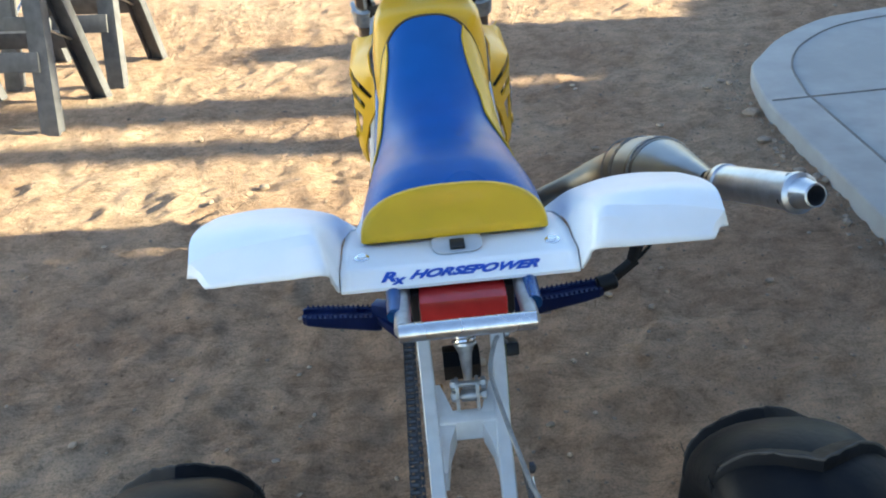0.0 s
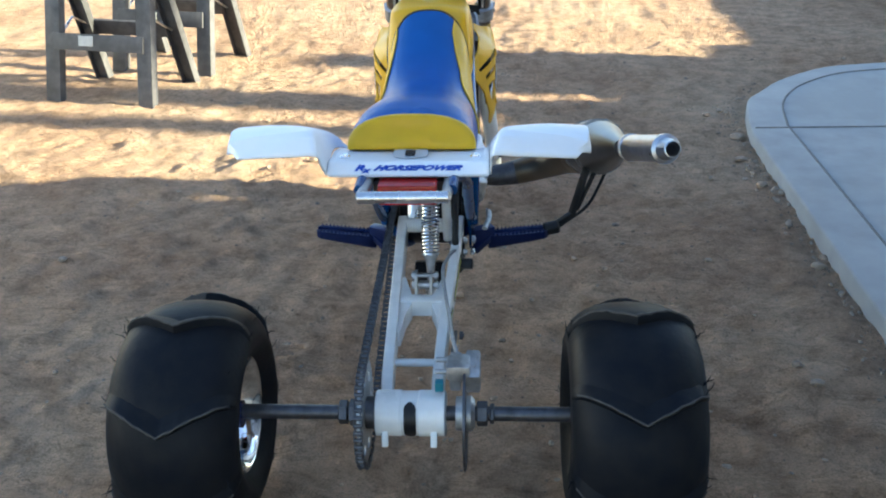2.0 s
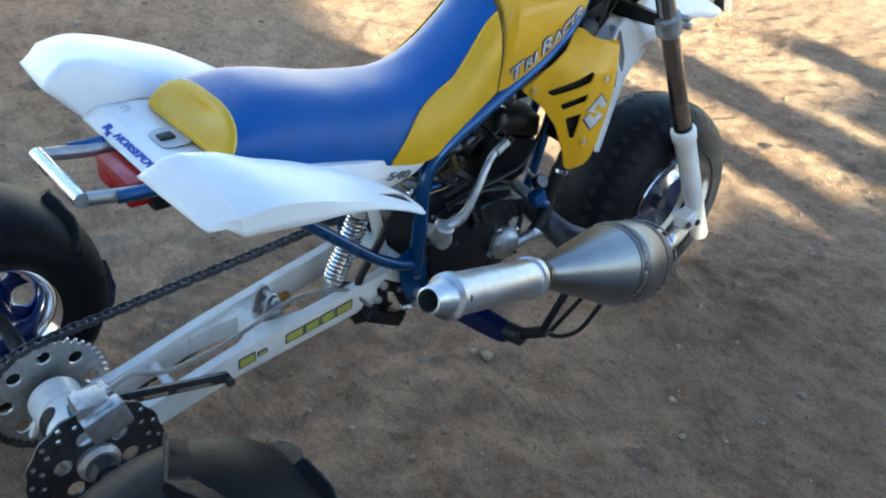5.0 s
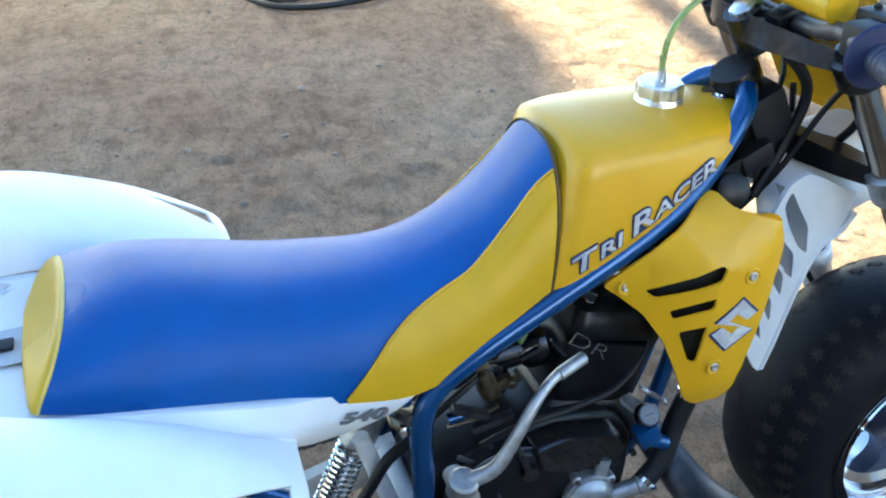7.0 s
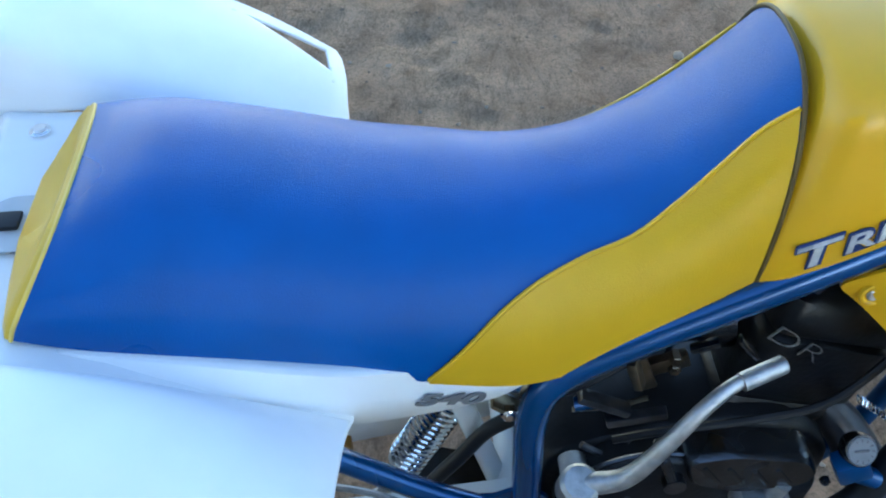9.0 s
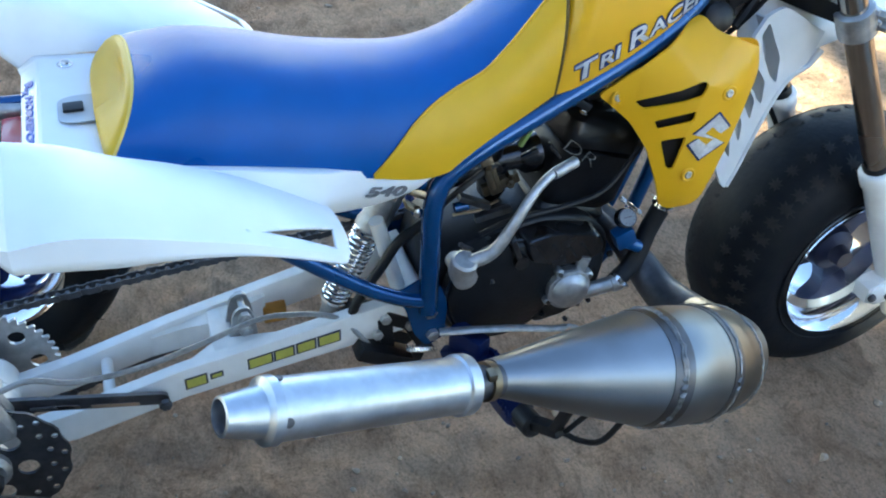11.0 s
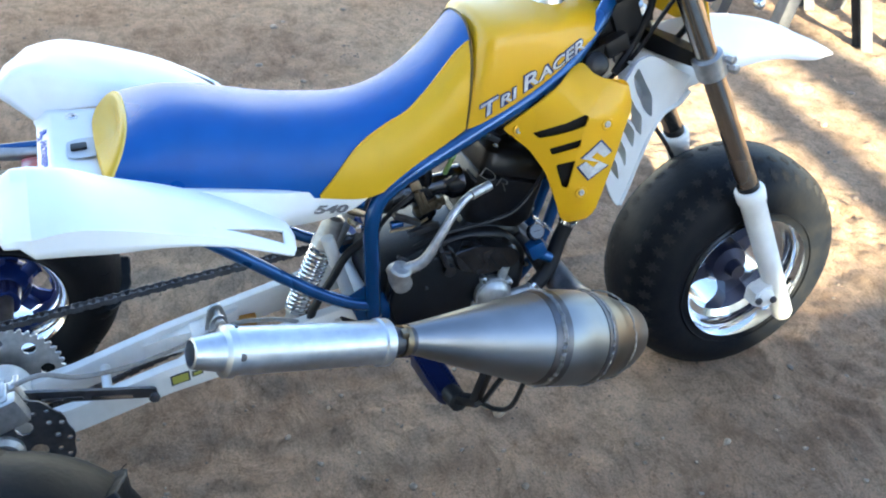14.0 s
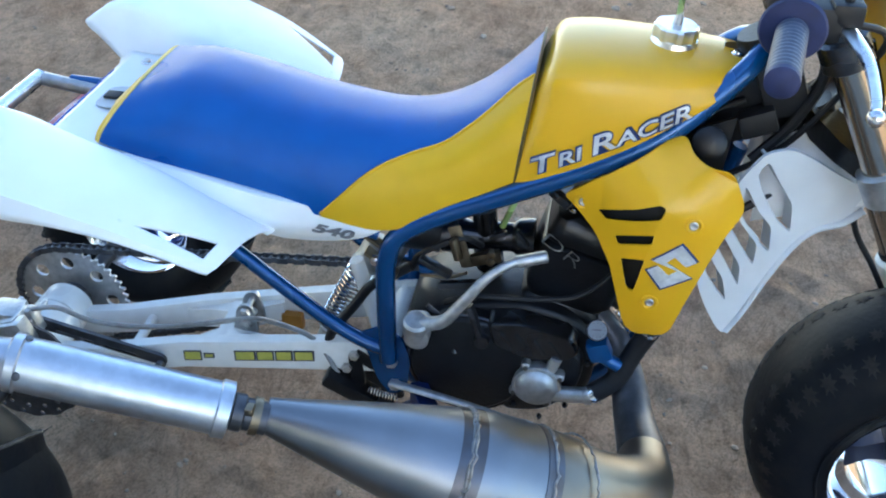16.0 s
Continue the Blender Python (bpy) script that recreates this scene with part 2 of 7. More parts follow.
def panel(bm, outline, holes, place, thick, axis=(1, 0, 0), mat_index=0):
    """A sheet with holes: 2D outlines laid into space by place(u, v), with a thickness along axis."""
    tmp = bmesh.new()
    for loop in [outline, *holes]:
        vs = [tmp.verts.new((p[0], p[1], 0)) for p in loop]
        for i in range(len(vs)):
            tmp.edges.new((vs[i], vs[(i + 1) % len(vs)]))
    bmesh.ops.triangle_fill(tmp, use_beauty=True, edges=tmp.edges[:], normal=(0, 0, 1))
    bmesh.ops.subdivide_edges(tmp, edges=[e for e in tmp.edges if e.calc_length() > 0.05], cuts=2)
    bmesh.ops.triangulate(tmp, faces=tmp.faces[:])
    ax = Vector(axis)
    front = {v: bm.verts.new(Vector(place(v.co.x, v.co.y))) for v in tmp.verts}
    back = {v: bm.verts.new(Vector(place(v.co.x, v.co.y)) - ax * thick) for v in tmp.verts}
    for f in tmp.faces:
        a = bm.faces.new([front[v] for v in f.verts])
        b = bm.faces.new([back[v] for v in reversed(f.verts)])
        a.material_index = b.material_index = mat_index
    for e in tmp.edges:
        if len(e.link_faces) == 1:
            u, v = e.verts
            f = bm.faces.new((front[u], front[v], back[v], back[u]))
            f.material_index = mat_index
    tmp.free()


def rounded(poly, r=0.01, k=3):
    """A 2D outline with its corners rounded."""
    out = []
    n = len(poly)
    for i in range(n):
        p, a, b = Vector(poly[i]), Vector(poly[i - 1]), Vector(poly[(i + 1) % n])
        ra = min(r, (a - p).length * 0.45)
        rb = min(r, (b - p).length * 0.45)
        s, e = p + (a - p).normalized() * ra, p + (b - p).normalized() * rb
        for j in range(k + 1):
            t = j / k
            out.append(tuple((1 - t) ** 2 * s + 2 * t * (1 - t) * p + t * t * e))
    return out


def lettering(name, text, box, place, material, parent, label="", shear=0.0, bold=0.0, thick=0.0008):
    """Raised letters of the built-in font as one mesh, fitted to box (u0, v0, u1, v1) and laid into space by place(u, v, height)."""
    size = 0.03
    cu = bpy.data.curves.new(name, "FONT")
    cu.body, cu.size, cu.extrude, cu.shear, cu.offset = text, size, thick, shear, bold
    cu.align_x = "LEFT"
    tmp = bpy.data.objects.new(name, cu)
    scene.collection.objects.link(tmp)
    bpy.context.view_layer.update()
    me = bpy.data.meshes.new_from_object(tmp.evaluated_get(bpy.context.evaluated_depsgraph_get()))
    bpy.data.objects.remove(tmp)
    us = [v.co.x for v in me.vertices]
    vs = [v.co.y for v in me.vertices]
    u0, v0, u1, v1 = box
    for v in me.vertices:
        u = u0 + (v.co.x - min(us)) / (max(us) - min(us)) * (u1 - u0)
        w = v0 + (v.co.y - min(vs)) / (max(vs) - min(vs)) * (v1 - v0)
        v.co = place(u, w, v.co.z)
    me.materials.clear()
    me.materials.append(material)
    ob = new(name, me)
    ob.parent = parent
    if label:
        ob["label"] = label
    return ob


# ---- ground and setting ----
def dirt_material():
    m = bpy.data.materials.new("packed_dirt")
    m.use_nodes = True
    nt = m.node_tree
    b = nt.nodes["Principled BSDF"]
    b.inputs["Specular IOR Level"].default_value = 0.2
    b.inputs["Roughness"].default_value = 0.95
    tc = nt.nodes.new("ShaderNodeTexCoord")

    def noise_node(scale, detail=6, rough=0.6, kind="ShaderNodeTexNoise"):
        n = nt.nodes.new(kind)
        n.inputs["Scale"].default_value = scale
        n.inputs["Detail"].default_value = detail
        n.inputs["Roughness"].default_value = rough
        nt.links.new(tc.outputs["Object"], n.inputs["Vector"])
        return n

    def ramp(src, stops):
        r = nt.nodes.new("ShaderNodeValToRGB")
        els = r.color_ramp.elements
        while len(els) < len(stops):
            els.new(0.5)
        for e, (p, c) in zip(els, stops):
            e.position, e.color = p, (*c, 1)
        nt.links.new(src, r.inputs[0])
        return r

    def mix(kind, fac, a, c):
        x = nt.nodes.new("ShaderNodeMix")
        x.data_type, x.blend_type = "RGBA", kind
        x.inputs[0].default_value = fac
        nt.links.new(a, x.inputs[6])
        nt.links.new(c, x.inputs[7])
        return x.outputs[2]

    broad = ramp(noise_node(1.1, 5).outputs["Fac"], [(0.32, (0.575, 0.370, 0.245)), (0.52, (0.710, 0.487, 0.335)), (0.70, (0.800, 0.592, 0.425))])
    mid = ramp(noise_node(9, 8, 0.7).outputs["Fac"], [(0.30, (0.62, 0.60, 0.57)), (0.55, (1, 1, 1)), (0.8, (1.15, 1.13, 1.1))])
    fine = ramp(noise_node(160, 6, 0.75).outputs["Fac"], [(0.30, (0.55, 0.53, 0.5)), (0.5, (1, 1, 1)), (0.75, (1.2, 1.18, 1.14))])
    pits = ramp(noise_node(38, 7, 0.72).outputs["Fac"], [(0.30, (0.42, 0.39, 0.36)), (0.43, (0.95, 0.94, 0.93)), (0.60, (1.0, 1.0, 1.0)), (0.72, (1.22, 1.2, 1.17))])
    vor = nt.nodes.new("ShaderNodeTexVoronoi")
    vor.inputs["Scale"].default_value = 42
    nt.links.new(tc.outputs["Object"], vor.inputs["Vector"])
    specks = ramp(vor.outputs["Distance"], [(0.02, (0.5, 0.47, 0.43)), (0.12, (1, 1, 1)), (1.0, (1, 1, 1))])
    col = mix("MULTIPLY", 1.0, broad.outputs[0], mid.outputs[0])
    col = mix("MULTIPLY", 1.0, col, fine.outputs[0])
    stretch = nt.nodes.new("ShaderNodeMapping")
    stretch.inputs["Scale"].default_value = (2.2, 5.5, 1)
    stretch.inputs["Rotation"].default_value = (0, 0, 0.5)
    nt.links.new(tc.outputs["Object"], stretch.inputs["Vector"])
    drag = noise_node(1.6, 7, 0.62)
    drag.inputs["Distortion"].default_value = 1.2
    nt.links.new(stretch.outputs[0], drag.inputs["Vector"])
    # dark scuff marks, whose colour also carries the shading of the relief
    scuff_shade = ramp(drag.outputs["Fac"], [(0.40, (1.06, 1.05, 1.04)), (0.475, (0.98, 0.98, 0.98)), (0.495, (0.70, 0.67, 0.64)), (0.515, (1.0, 1.0, 1.0)), (0.60, (1.08, 1.07, 1.06))])
    col = mix("MULTIPLY", 0.75, col, scuff_shade.outputs[0])
    col = mix("MULTIPLY", 0.85, col, pits.outputs[0])
    col = mix("MULTIPLY", 0.6, col, specks.outputs[0])
    nt.links.new(col, b.inputs["Base Color"])
    h = nt.nodes.new("ShaderNodeMath")
    h.operation = "ADD"
    nt.links.new(noise_node(55, 8, 0.75).outputs["Fac"], h.inputs[0])
    nt.links.new(noise_node(14, 5, 0.6).outputs["Fac"], h.inputs[1])
    bp = nt.nodes.new("ShaderNodeBump")
    bp.inputs["Strength"].default_value = 1.0
    bp.inputs["Distance"].default_value = 0.08
    nt.links.new(h.outputs[0], bp.inputs["Height"])
    nt.links.new(bp.outputs[0], b.inputs["Normal"])
    return m


DIRT = dirt_material()


def ground_height(x, y):
    """Trampled dirt: soft undulation, scuffs and two faint wheel tracks."""
    near = 1.0 / (1.0 + (math.hypot(x, y - 1) / 14) ** 4)
    marks = 0.0
    if -1.2 < x < 1.1 and 0.2 < y < 3.5:
        for cx, cy, turn in ((-0.38, 0.53, 0.2), (0.35, 1.95, 0.15), (-0.35, 2.45, -0.25), (-0.75, 2.0, 0.3), (0.2, 2.75, -0.1)):
            u, v = (x - cx) + turn * (y - cy), (y - cy) - turn * (x - cx)
            patch = math.exp(-(u / 0.24) ** 4 - (v / 0.34) ** 4)
            marks += 0.011 * math.sin((v + 0.4 * abs(u)) * 84 + 2 * noise.noise((x * 4, y * 4, 5))) * patch * (0.55 + 0.6 * noise.noise((x * 6, y * 6, 8)))
    h = marks + 0.010 * noise.noise((x * 0.9, y * 0.9, 0)) + 0.009 * noise.noise((x * 3.1, y * 3.1, 4)) + 0.010 * noise.noise((x * 9, y * 9, 9)) + 0.0075 * noise.noise((x * 19, y * 19, 2))
    if near > 0.5:
        h += 0.010 * max(0.0, 0.16 - abs(noise.noise((x * 3.3 + y, y * 6.5 - 0.6 * x, 21)))) / 0.16 + 0.005 * abs(noise.noise((x * 14, y * 14, 31)))
    for u in (x + 1.35 + 0.22 * y, x - 0.9 + 0.16 * y):
        h -= 0.010 * math.exp(-(u / 0.11) ** 2) * (0.6 + 0.4 * math.sin(y * 45))
    return h * near - 0.006


def build_ground():
    n = 460
    k = np.linspace(-1, 1, n)
    line = 4.2 * k + 600 * np.sign(k) * np.abs(k) ** 13 + 2.2 * k ** 3
    xs, ys = line - 0.4, line + 1.6
    verts = [(x, y, ground_height(x, y)) for y in ys for x in xs]
    faces = [(j * n + i, j * n + i + 1, (j + 1) * n + i + 1, (j + 1) * n + i) for j in range(n - 1) for i in range(n - 1)]
    me = bpy.data.meshes.new("ground")
    me.from_pydata(verts, [], faces)
    for p in me.polygons:
        p.use_smooth = True
    me.materials.append(DIRT)
    return tagged(new("ground", me), "dry packed tan dirt ground with scuffs and tracks", "ground", kind="structure")


build_ground()


def build_slab():
    """Concrete walk with a rounded end, a tooled border line and a cross joint."""
    outline = [(1.305, -6.0), (1.302, 2.15), (1.308, 2.42), (1.375, 2.79), (1.47, 2.95), (1.64, 3.17), (1.90, 3.37), (2.12, 3.43), (2.45, 3.49), (3.58, 3.60), (3.58, -6.0)]
    pts = [Vector((p[0], p[1], 0)) for p in outline]
    smooth_pts = pts[:1] + spline(pts[1:9], 5) + pts[9:]
    bm = bmesh.new()
    top = 0.062
    rings = []
    for dz, inset in ((-0.05, 0), (top - 0.012, 0), (top - 0.004, 0.004), (top, 0.012)):
        c = Vector((2.6, 1.0, 0))
        rings.append([(p.x + (c.x - p.x) * inset * 0.6, p.y + (c.y - p.y) * inset * 0.3, dz) for p in smooth_pts])
    loft(bm, rings, cap=True)
    slab = part("pavement", bm, CONCRETE)
    tagged(slab, "pale grey concrete walk with rounded end and tooled joints", "pavement", kind="structure")
    bm = bmesh.new()
    inner = spline([(1.475, 2.45, top), (1.53, 2.74, top), (1.62, 2.94, top), (1.73, 3.08, top), (1.90, 3.22, top), (2.10, 3.295, top), (2.45, 3.34, top), (3.5, 3.42, top)], 5)
    sweep(bm, inner, 0.0045, n=6)
    sweep(bm, [(1.475, -5.9, top), (1.475, 2.45, top)], 0.0045, n=6)
    sweep(bm, [(1.325, 2.41, top), (3.55, 2.44, top)], 0.0045, n=6)
    part("joint", bm, JOINT, slab)


build_slab()


def build_shade_house():
    """An unseen house with its deep eave over the walk, and the garden wall that goes on from it, both added to cast
    the yard's shade.
    """
    bm = bmesh.new()
    loft(bm, [[(3.66, -7.1, z), (6.86, -7.1, z), (6.86, 0.74, z), (3.66, 0.75, z)] for z in (0.0, 2.8)])
    house = part("house", bm, STUCCO)
    tagged(house, "unseen stucco house added to shade the yard", "house", kind="structure")
    # eave drawn out over the walk to cut the sky light beside it
    bm = bmesh.new()
    loft(bm, [[(1.60, y, 2.48), (7.3, y, 2.70), (7.3, y, 2.80), (5.3, y, 3.75), (1.60, y, 2.58)] for y in (-7.3, 0.80)])
    part("shade_roof", bm, ROOFING, house)
    # unseen wall, stepped in height to shape the sunlit edges on the dirt
    bm = bmesh.new()
    for y0, y1, h in ((0.752, 1.80, 1.05), (1.802, 2.58, 0.98), (2.582, 2.68, 0.82), (2.682, 3.09, 1.13), (3.092, 3.35, 1.30), (3.352, 3.52, 1.12), (3.522, 3.80, 0.62), (3.802, 8.0, 0.54)):
        block(bm, (3.66, (y0 + y1) / 2, h / 2), (0.12, y1 - y0, h))
    wall = part("wall", bm, STUCCO)
    tagged(wall, "unseen stepped stucco wall added to shape the shade", "wall", kind="structure")
    # unseen posts, added to cast two shade bands across the dirt
    for y, w in ((2.43, 0.28), (1.98, 0.18)):
        bm = bmesh.new()
        block(bm, (3.66, y, 1.3), (0.20, w, 2.6), bevel=0.01)
        part("shade_post", bm, STUCCO, wall)


build_shade_house()


def build_bounce_wall():
    """An unseen plain plastered wall on the far side, in full sun, added to bounce light."""
    bm = bmesh.new()
    block(bm, (-5.85, 0.5, 0.9), (0.16, 13.0, 1.9), bevel=0.01)
    wall = part("bounce_wall", bm, PLASTER)
    tagged(wall, "unseen pale grey wall added to bounce sunlight onto the yard", "wall", kind="structure")


build_bounce_wall()


def leaf_cloud(bm, centre, size, count, leaf, seed, lean=0.5):
    """Many small folded leaves in an uneven cloud."""
    rnd = random.Random(seed)
    c = Vector(centre)
    clumps = []
    for i in range(14):
        d = Vector((rnd.gauss(0, 1), rnd.gauss(0, 1), rnd.gauss(0, 1))).normalized()
        clumps.append((Vector((d.x * size[0], d.y * size[1], d.z * size[2])) * rnd.uniform(0.45, 0.85), rnd.uniform(0.25, 0.45)))
    for i in range(count):
        o, r = rnd.choice(clumps)
        p = c + o + Vector((rnd.gauss(0, r * size[0] * 0.6), rnd.gauss(0, r * size[1] * 0.6), rnd.gauss(0, r * size[2] * 0.6)))
        d = Vector((rnd.gauss(0, 1), rnd.gauss(0, 1), rnd.gauss(0.2, 1) * lean)).normalized()
        w = d.cross(Vector((rnd.gauss(0, 1), rnd.gauss(0, 1), rnd.gauss(0, 1)))).normalized()
        n = d.cross(w)
        ln = leaf * rnd.uniform(0.6, 1.4)
        a, b = p, p + d * ln
        m = p + d * ln * 0.5
        v = [bm.verts.new(q) for q in (a, m + w * ln * 0.28 + n * ln * 0.08, b, m - w * ln * 0.28 + n * ln * 0.08)]
        bm.faces.new((v[0], v[1], v[2]))
        bm.faces.new((v[0], v[2], v[3]))


def build_bush(name, label, at, size, count, leaf, seed, stems=5, material=None):
    bush = thing(name, label, "bush")
    rnd = random.Random(seed)
    for i in range(stems):
        bm = bmesh.new()
        top = Vector(at) + Vector((rnd.gauss(0, size[0] * 0.4), rnd.gauss(0, size[1] * 0.4), rnd.uniform(0.2, 0.8) * size[2]))
        foot = Vector((at[0] + rnd.gauss(0, 0.04), at[1] + rnd.gauss(0, 0.04), -0.03))
        mid = foot.lerp(top, 0.5) + Vector((rnd.gauss(0, 0.05), rnd.gauss(0, 0.05), 0))
        r = 0.012 + 0.01 * size[2]
        sweep(bm, [foot, mid, top], [r, r * 0.7, r * 0.3], n=6, steps=4)
        part("stem", bm, BARK, bush)
    bm = bmesh.new()
    leaf_cloud(bm, at, size, count, leaf, seed)
    part("crown", bm, material or LEAF, bush, sharp=180)
    return bush


# unseen bush, added to break up the sun at the house corner
build_bush("bush", "unseen dark green bush added to soften the shade edge", (3.85, 0.90, 1.66), (0.20, 0.20, 0.36), 210, 0.055, 5)


def build_rock(at, size, seed, label, name="rock"):
    bm = bmesh.new()
    bmesh.ops.create_icosphere(bm, subdivisions=3, radius=1.0)
    for v in bm.verts:
        k = 1 + 0.28 * noise.noise(v.co * 1.3 + Vector((seed, 0, 0))) + 0.10 * noise.noise(v.co * 4 + Vector((0, seed, 0)))
        v.co = Vector((v.co.x * size[0] * k, v.co.y * size[1] * k, max(-0.3, v.co.z) * size[2] * k)) + Vector(at)
    return tagged(part(name, bm, PALE_ROCK, sharp=30), label, "rock", "rocks at the edge of the yard")


for i, (x, y, sx, sy, sz) in enumerate(((1.95, 6.75, 0.28, 0.2, 0.13), (2.35, 6.65, 0.22, 0.2, 0.16), (2.75, 6.7, 0.30, 0.2, 0.15), (3.25, 6.4, 0.32, 0.25, 0.2), (3.6, 5.95, 0.22, 0.2, 0.16), (1.5, 6.9, 0.2, 0.15, 0.09))):
    build_rock((x, y, 0.02), (sx, sy, sz), i * 3.7, "pale grey rock lying at the edge of the dirt yard")
for i, (x, y, h, n) in enumerate(((2.55, 6.15, 0.16, 500), (3.0, 5.95, 0.20, 600), (3.45, 5.6, 0.22, 600), (2.2, 6.3, 0.12, 300), (3.05, 6.3, 0.25, 500))):
    build_bush("weed_clump", "low dark green weeds growing in the shade beside rocks", (x, y, h * 0.55), (0.20, 0.14, h * 0.6), n, 0.035, 20 + i, 3, WEED)


def build_weed(x, y, h, seed, label, material):
    """A single upright weed with narrow leaves up its stem."""
    rnd = random.Random(seed)
    weed = thing("weed", label, "plant", "single weeds on the dirt")
    bm = bmesh.new()
    tip = Vector((x + rnd.uniform(-0.03, 0.03), y, h))
    sweep(bm, [(x, y, -0.02), (x + 0.01, y, h * 0.5), tip], [0.004, 0.003, 0.0015], n=6, steps=3)
    part("stem", bm, material, weed)
    bm = bmesh.new()
    for i in range(26):
        z = h * (0.15 + 0.85 * i / 26)
        a = i * 2.4
        d = Vector((math.cos(a), math.sin(a), 0.5)).normalized()
        w = d.cross(Vector((0, 0, 1))).normalized()
        ln = 0.06 * (1.2 - z / h * 0.7) * (h / 0.25)
        p = Vector((x + 0.01 * z / h, y, z))
        v = [bm.verts.new(q) for q in (p, p + d * ln * 0.5 + w * ln * 0.13, p + d * ln - Vector((0, 0, ln * 0.15)), p + d * ln * 0.5 - w * ln * 0.13)]
        bm.faces.new(v)
    part("leaves", bm, material, weed, sharp=180)


build_weed(1.83, 5.72, 0.34, 1, "tall green weed standing on the lit dirt", WEED)
build_weed(2.62, 5.55, 0.12, 2, "small green weed on the dirt", WEED)
build_weed(2.95, 5.50, 0.13, 3, "small green weed on the dirt", WEED)
build_weed(3.12, 5.42, 0.15, 4, "small green weed on the dirt", WEED)
build_weed(2.25, 5.62, 0.09, 6, "small dry weed on the dirt", DRY_WEED)


def build_pebbles():
    """Loose pebbles, clods and twigs over the dirt."""
    rnd = random.Random(11)
    verts, faces = [], []
    ico = bmesh.new()
    bmesh.ops.create_icosphere(ico, subdivisions=1, radius=1.0)
    iv = [v.co.copy() for v in ico.verts]
    fi = [[v.index for v in f.verts] for f in ico.faces]
    ico.free()
    for i in range(6500):
        x, y = rnd.uniform(-5.0, 2.2), rnd.uniform(-1.2, 6.2)
        if x > 1.28 and y < 3.65:
            x -= 1.3
        r = 0.0022 * math.exp(rnd.gauss(0.35, 0.55))
        r = min(r, 0.016)
        sx, sy, sz = r * rnd.uniform(0.8, 1.5), r * rnd.uniform(0.7, 1.2), r * rnd.uniform(0.4, 0.8)
        a = rnd.uniform(0, 6.28)
        z = ground_height(x, y)
        base = len(verts)
        for v in iv:
            k = rnd.uniform(0.75, 1.15)
            px, py = v.x * sx * k, v.y * sy * k
            verts.append((x + px * math.cos(a) - py * math.sin(a), y + px * math.sin(a) + py * math.cos(a), z + (v.z * 0.9 + 0.35) * sz * k))
        faces += [[base + j for j in f] for f in fi]
    # clods that gather along the walk's edge
    for i in range(420):
        y = rnd.uniform(-1.0, 3.3)
        x = 1.295 - abs(rnd.gauss(0, 0.045)) + max(0, y - 2.5) ** 2 * 0.45
        r = min(0.018, 0.004 * math.exp(rnd.gauss(0.2, 0.5)))
        base = len(verts)
        for v in iv:
            k = rnd.uniform(0.7, 1.2)
            verts.append((x + v.x * r * k, y + v.y * r * 1.2 * k, ground_height(x, y) + (v.z * 0.6 + 0.25) * r * k))
        faces += [[base + j for j in f] for f in fi]
    me = bpy.data.meshes.new("pebbles")
    me.from_pydata(verts, [], faces)
    me.materials.append(PEBBLE)
    tagged(new("pebbles", me), "small brown pebbles and clods strewn over dirt", "pebbles", kind="stuff")
    # single stones that stand out
    for i, (x, y, r) in enumerate(((0.065, 0.993, 0.014), (0.035, 0.975, 0.010), (1.047, 0.512, 0.016), (0.20, 0.74, 0.009), (1.02, 0.60, 0.014), (-0.62, 2.20, 0.015), (1.22, 2.2, 0.022), (1.26, 2.45, 0.028), (1.24, 1.9, 0.02), (1.18, 2.75, 0.016), (-2.6, 1.05, 0.018), (-2.2, 0.55, 0.015), (0.62, 1.55, 0.012), (-1.35, 1.25, 0.014), (0.9, 1.25, 0.011), (1.25, 1.2, 0.02))):
        bm = bmesh.new()
        bmesh.ops.create_icosphere(bm, subdivisions=2, radius=1.0)
        for v in bm.verts:
            k = 1 + 0.35 * noise.noise(v.co * 1.4 + Vector((i * 5.1, 0, 0)))
            v.co = Vector((v.co.x * r * 1.2 * k, v.co.y * r * k, v.co.z * r * 0.65 * k)) + Vector((x, y, ground_height(x, y) + r * 0.35))
        tagged(part("stone", bm, PEBBLE, sharp=30), "small grey-brown stone lying on dirt", "stone", "loose stones on the dirt")


build_pebbles()


def build_hose():
    """A dark hose that lies in a loose curve on the dirt, with a round lid."""
    bm = bmesh.new()
    pts = [(-5.2, 0.70, 0.012), (-4.75, 0.84, 0.012), (-4.30, 0.97, 0.012), (-3.92, 1.07, 0.012), (-3.70, 1.22, 0.014), (-3.65, 1.45, 0.012), (-3.70, 1.75, 0.012), (-3.78, 2.1, 0.012), (-3.95, 2.5, 0.012)]
    sweep(bm, pts, 0.016, n=10, steps=8)
    tagged(part("hose", bm, BLACK_PLASTIC), "black rubber hose lying in a curve on dirt", "hose")
    bm = bmesh.new()
    turned(bm, [(-0.01, 0.14), (0.0, 0.15), (0.016, 0.15), (0.026, 0.138), (0.032, 0.06), (0.034, 0.01)], (-4.0, 1.27, 0.0), (0, 0, 1), n=28)
    tagged(part("round_lid", bm, DUSTY_RUBBER), "dusty dark grey round lid lying on dirt", "lid")


build_hose()


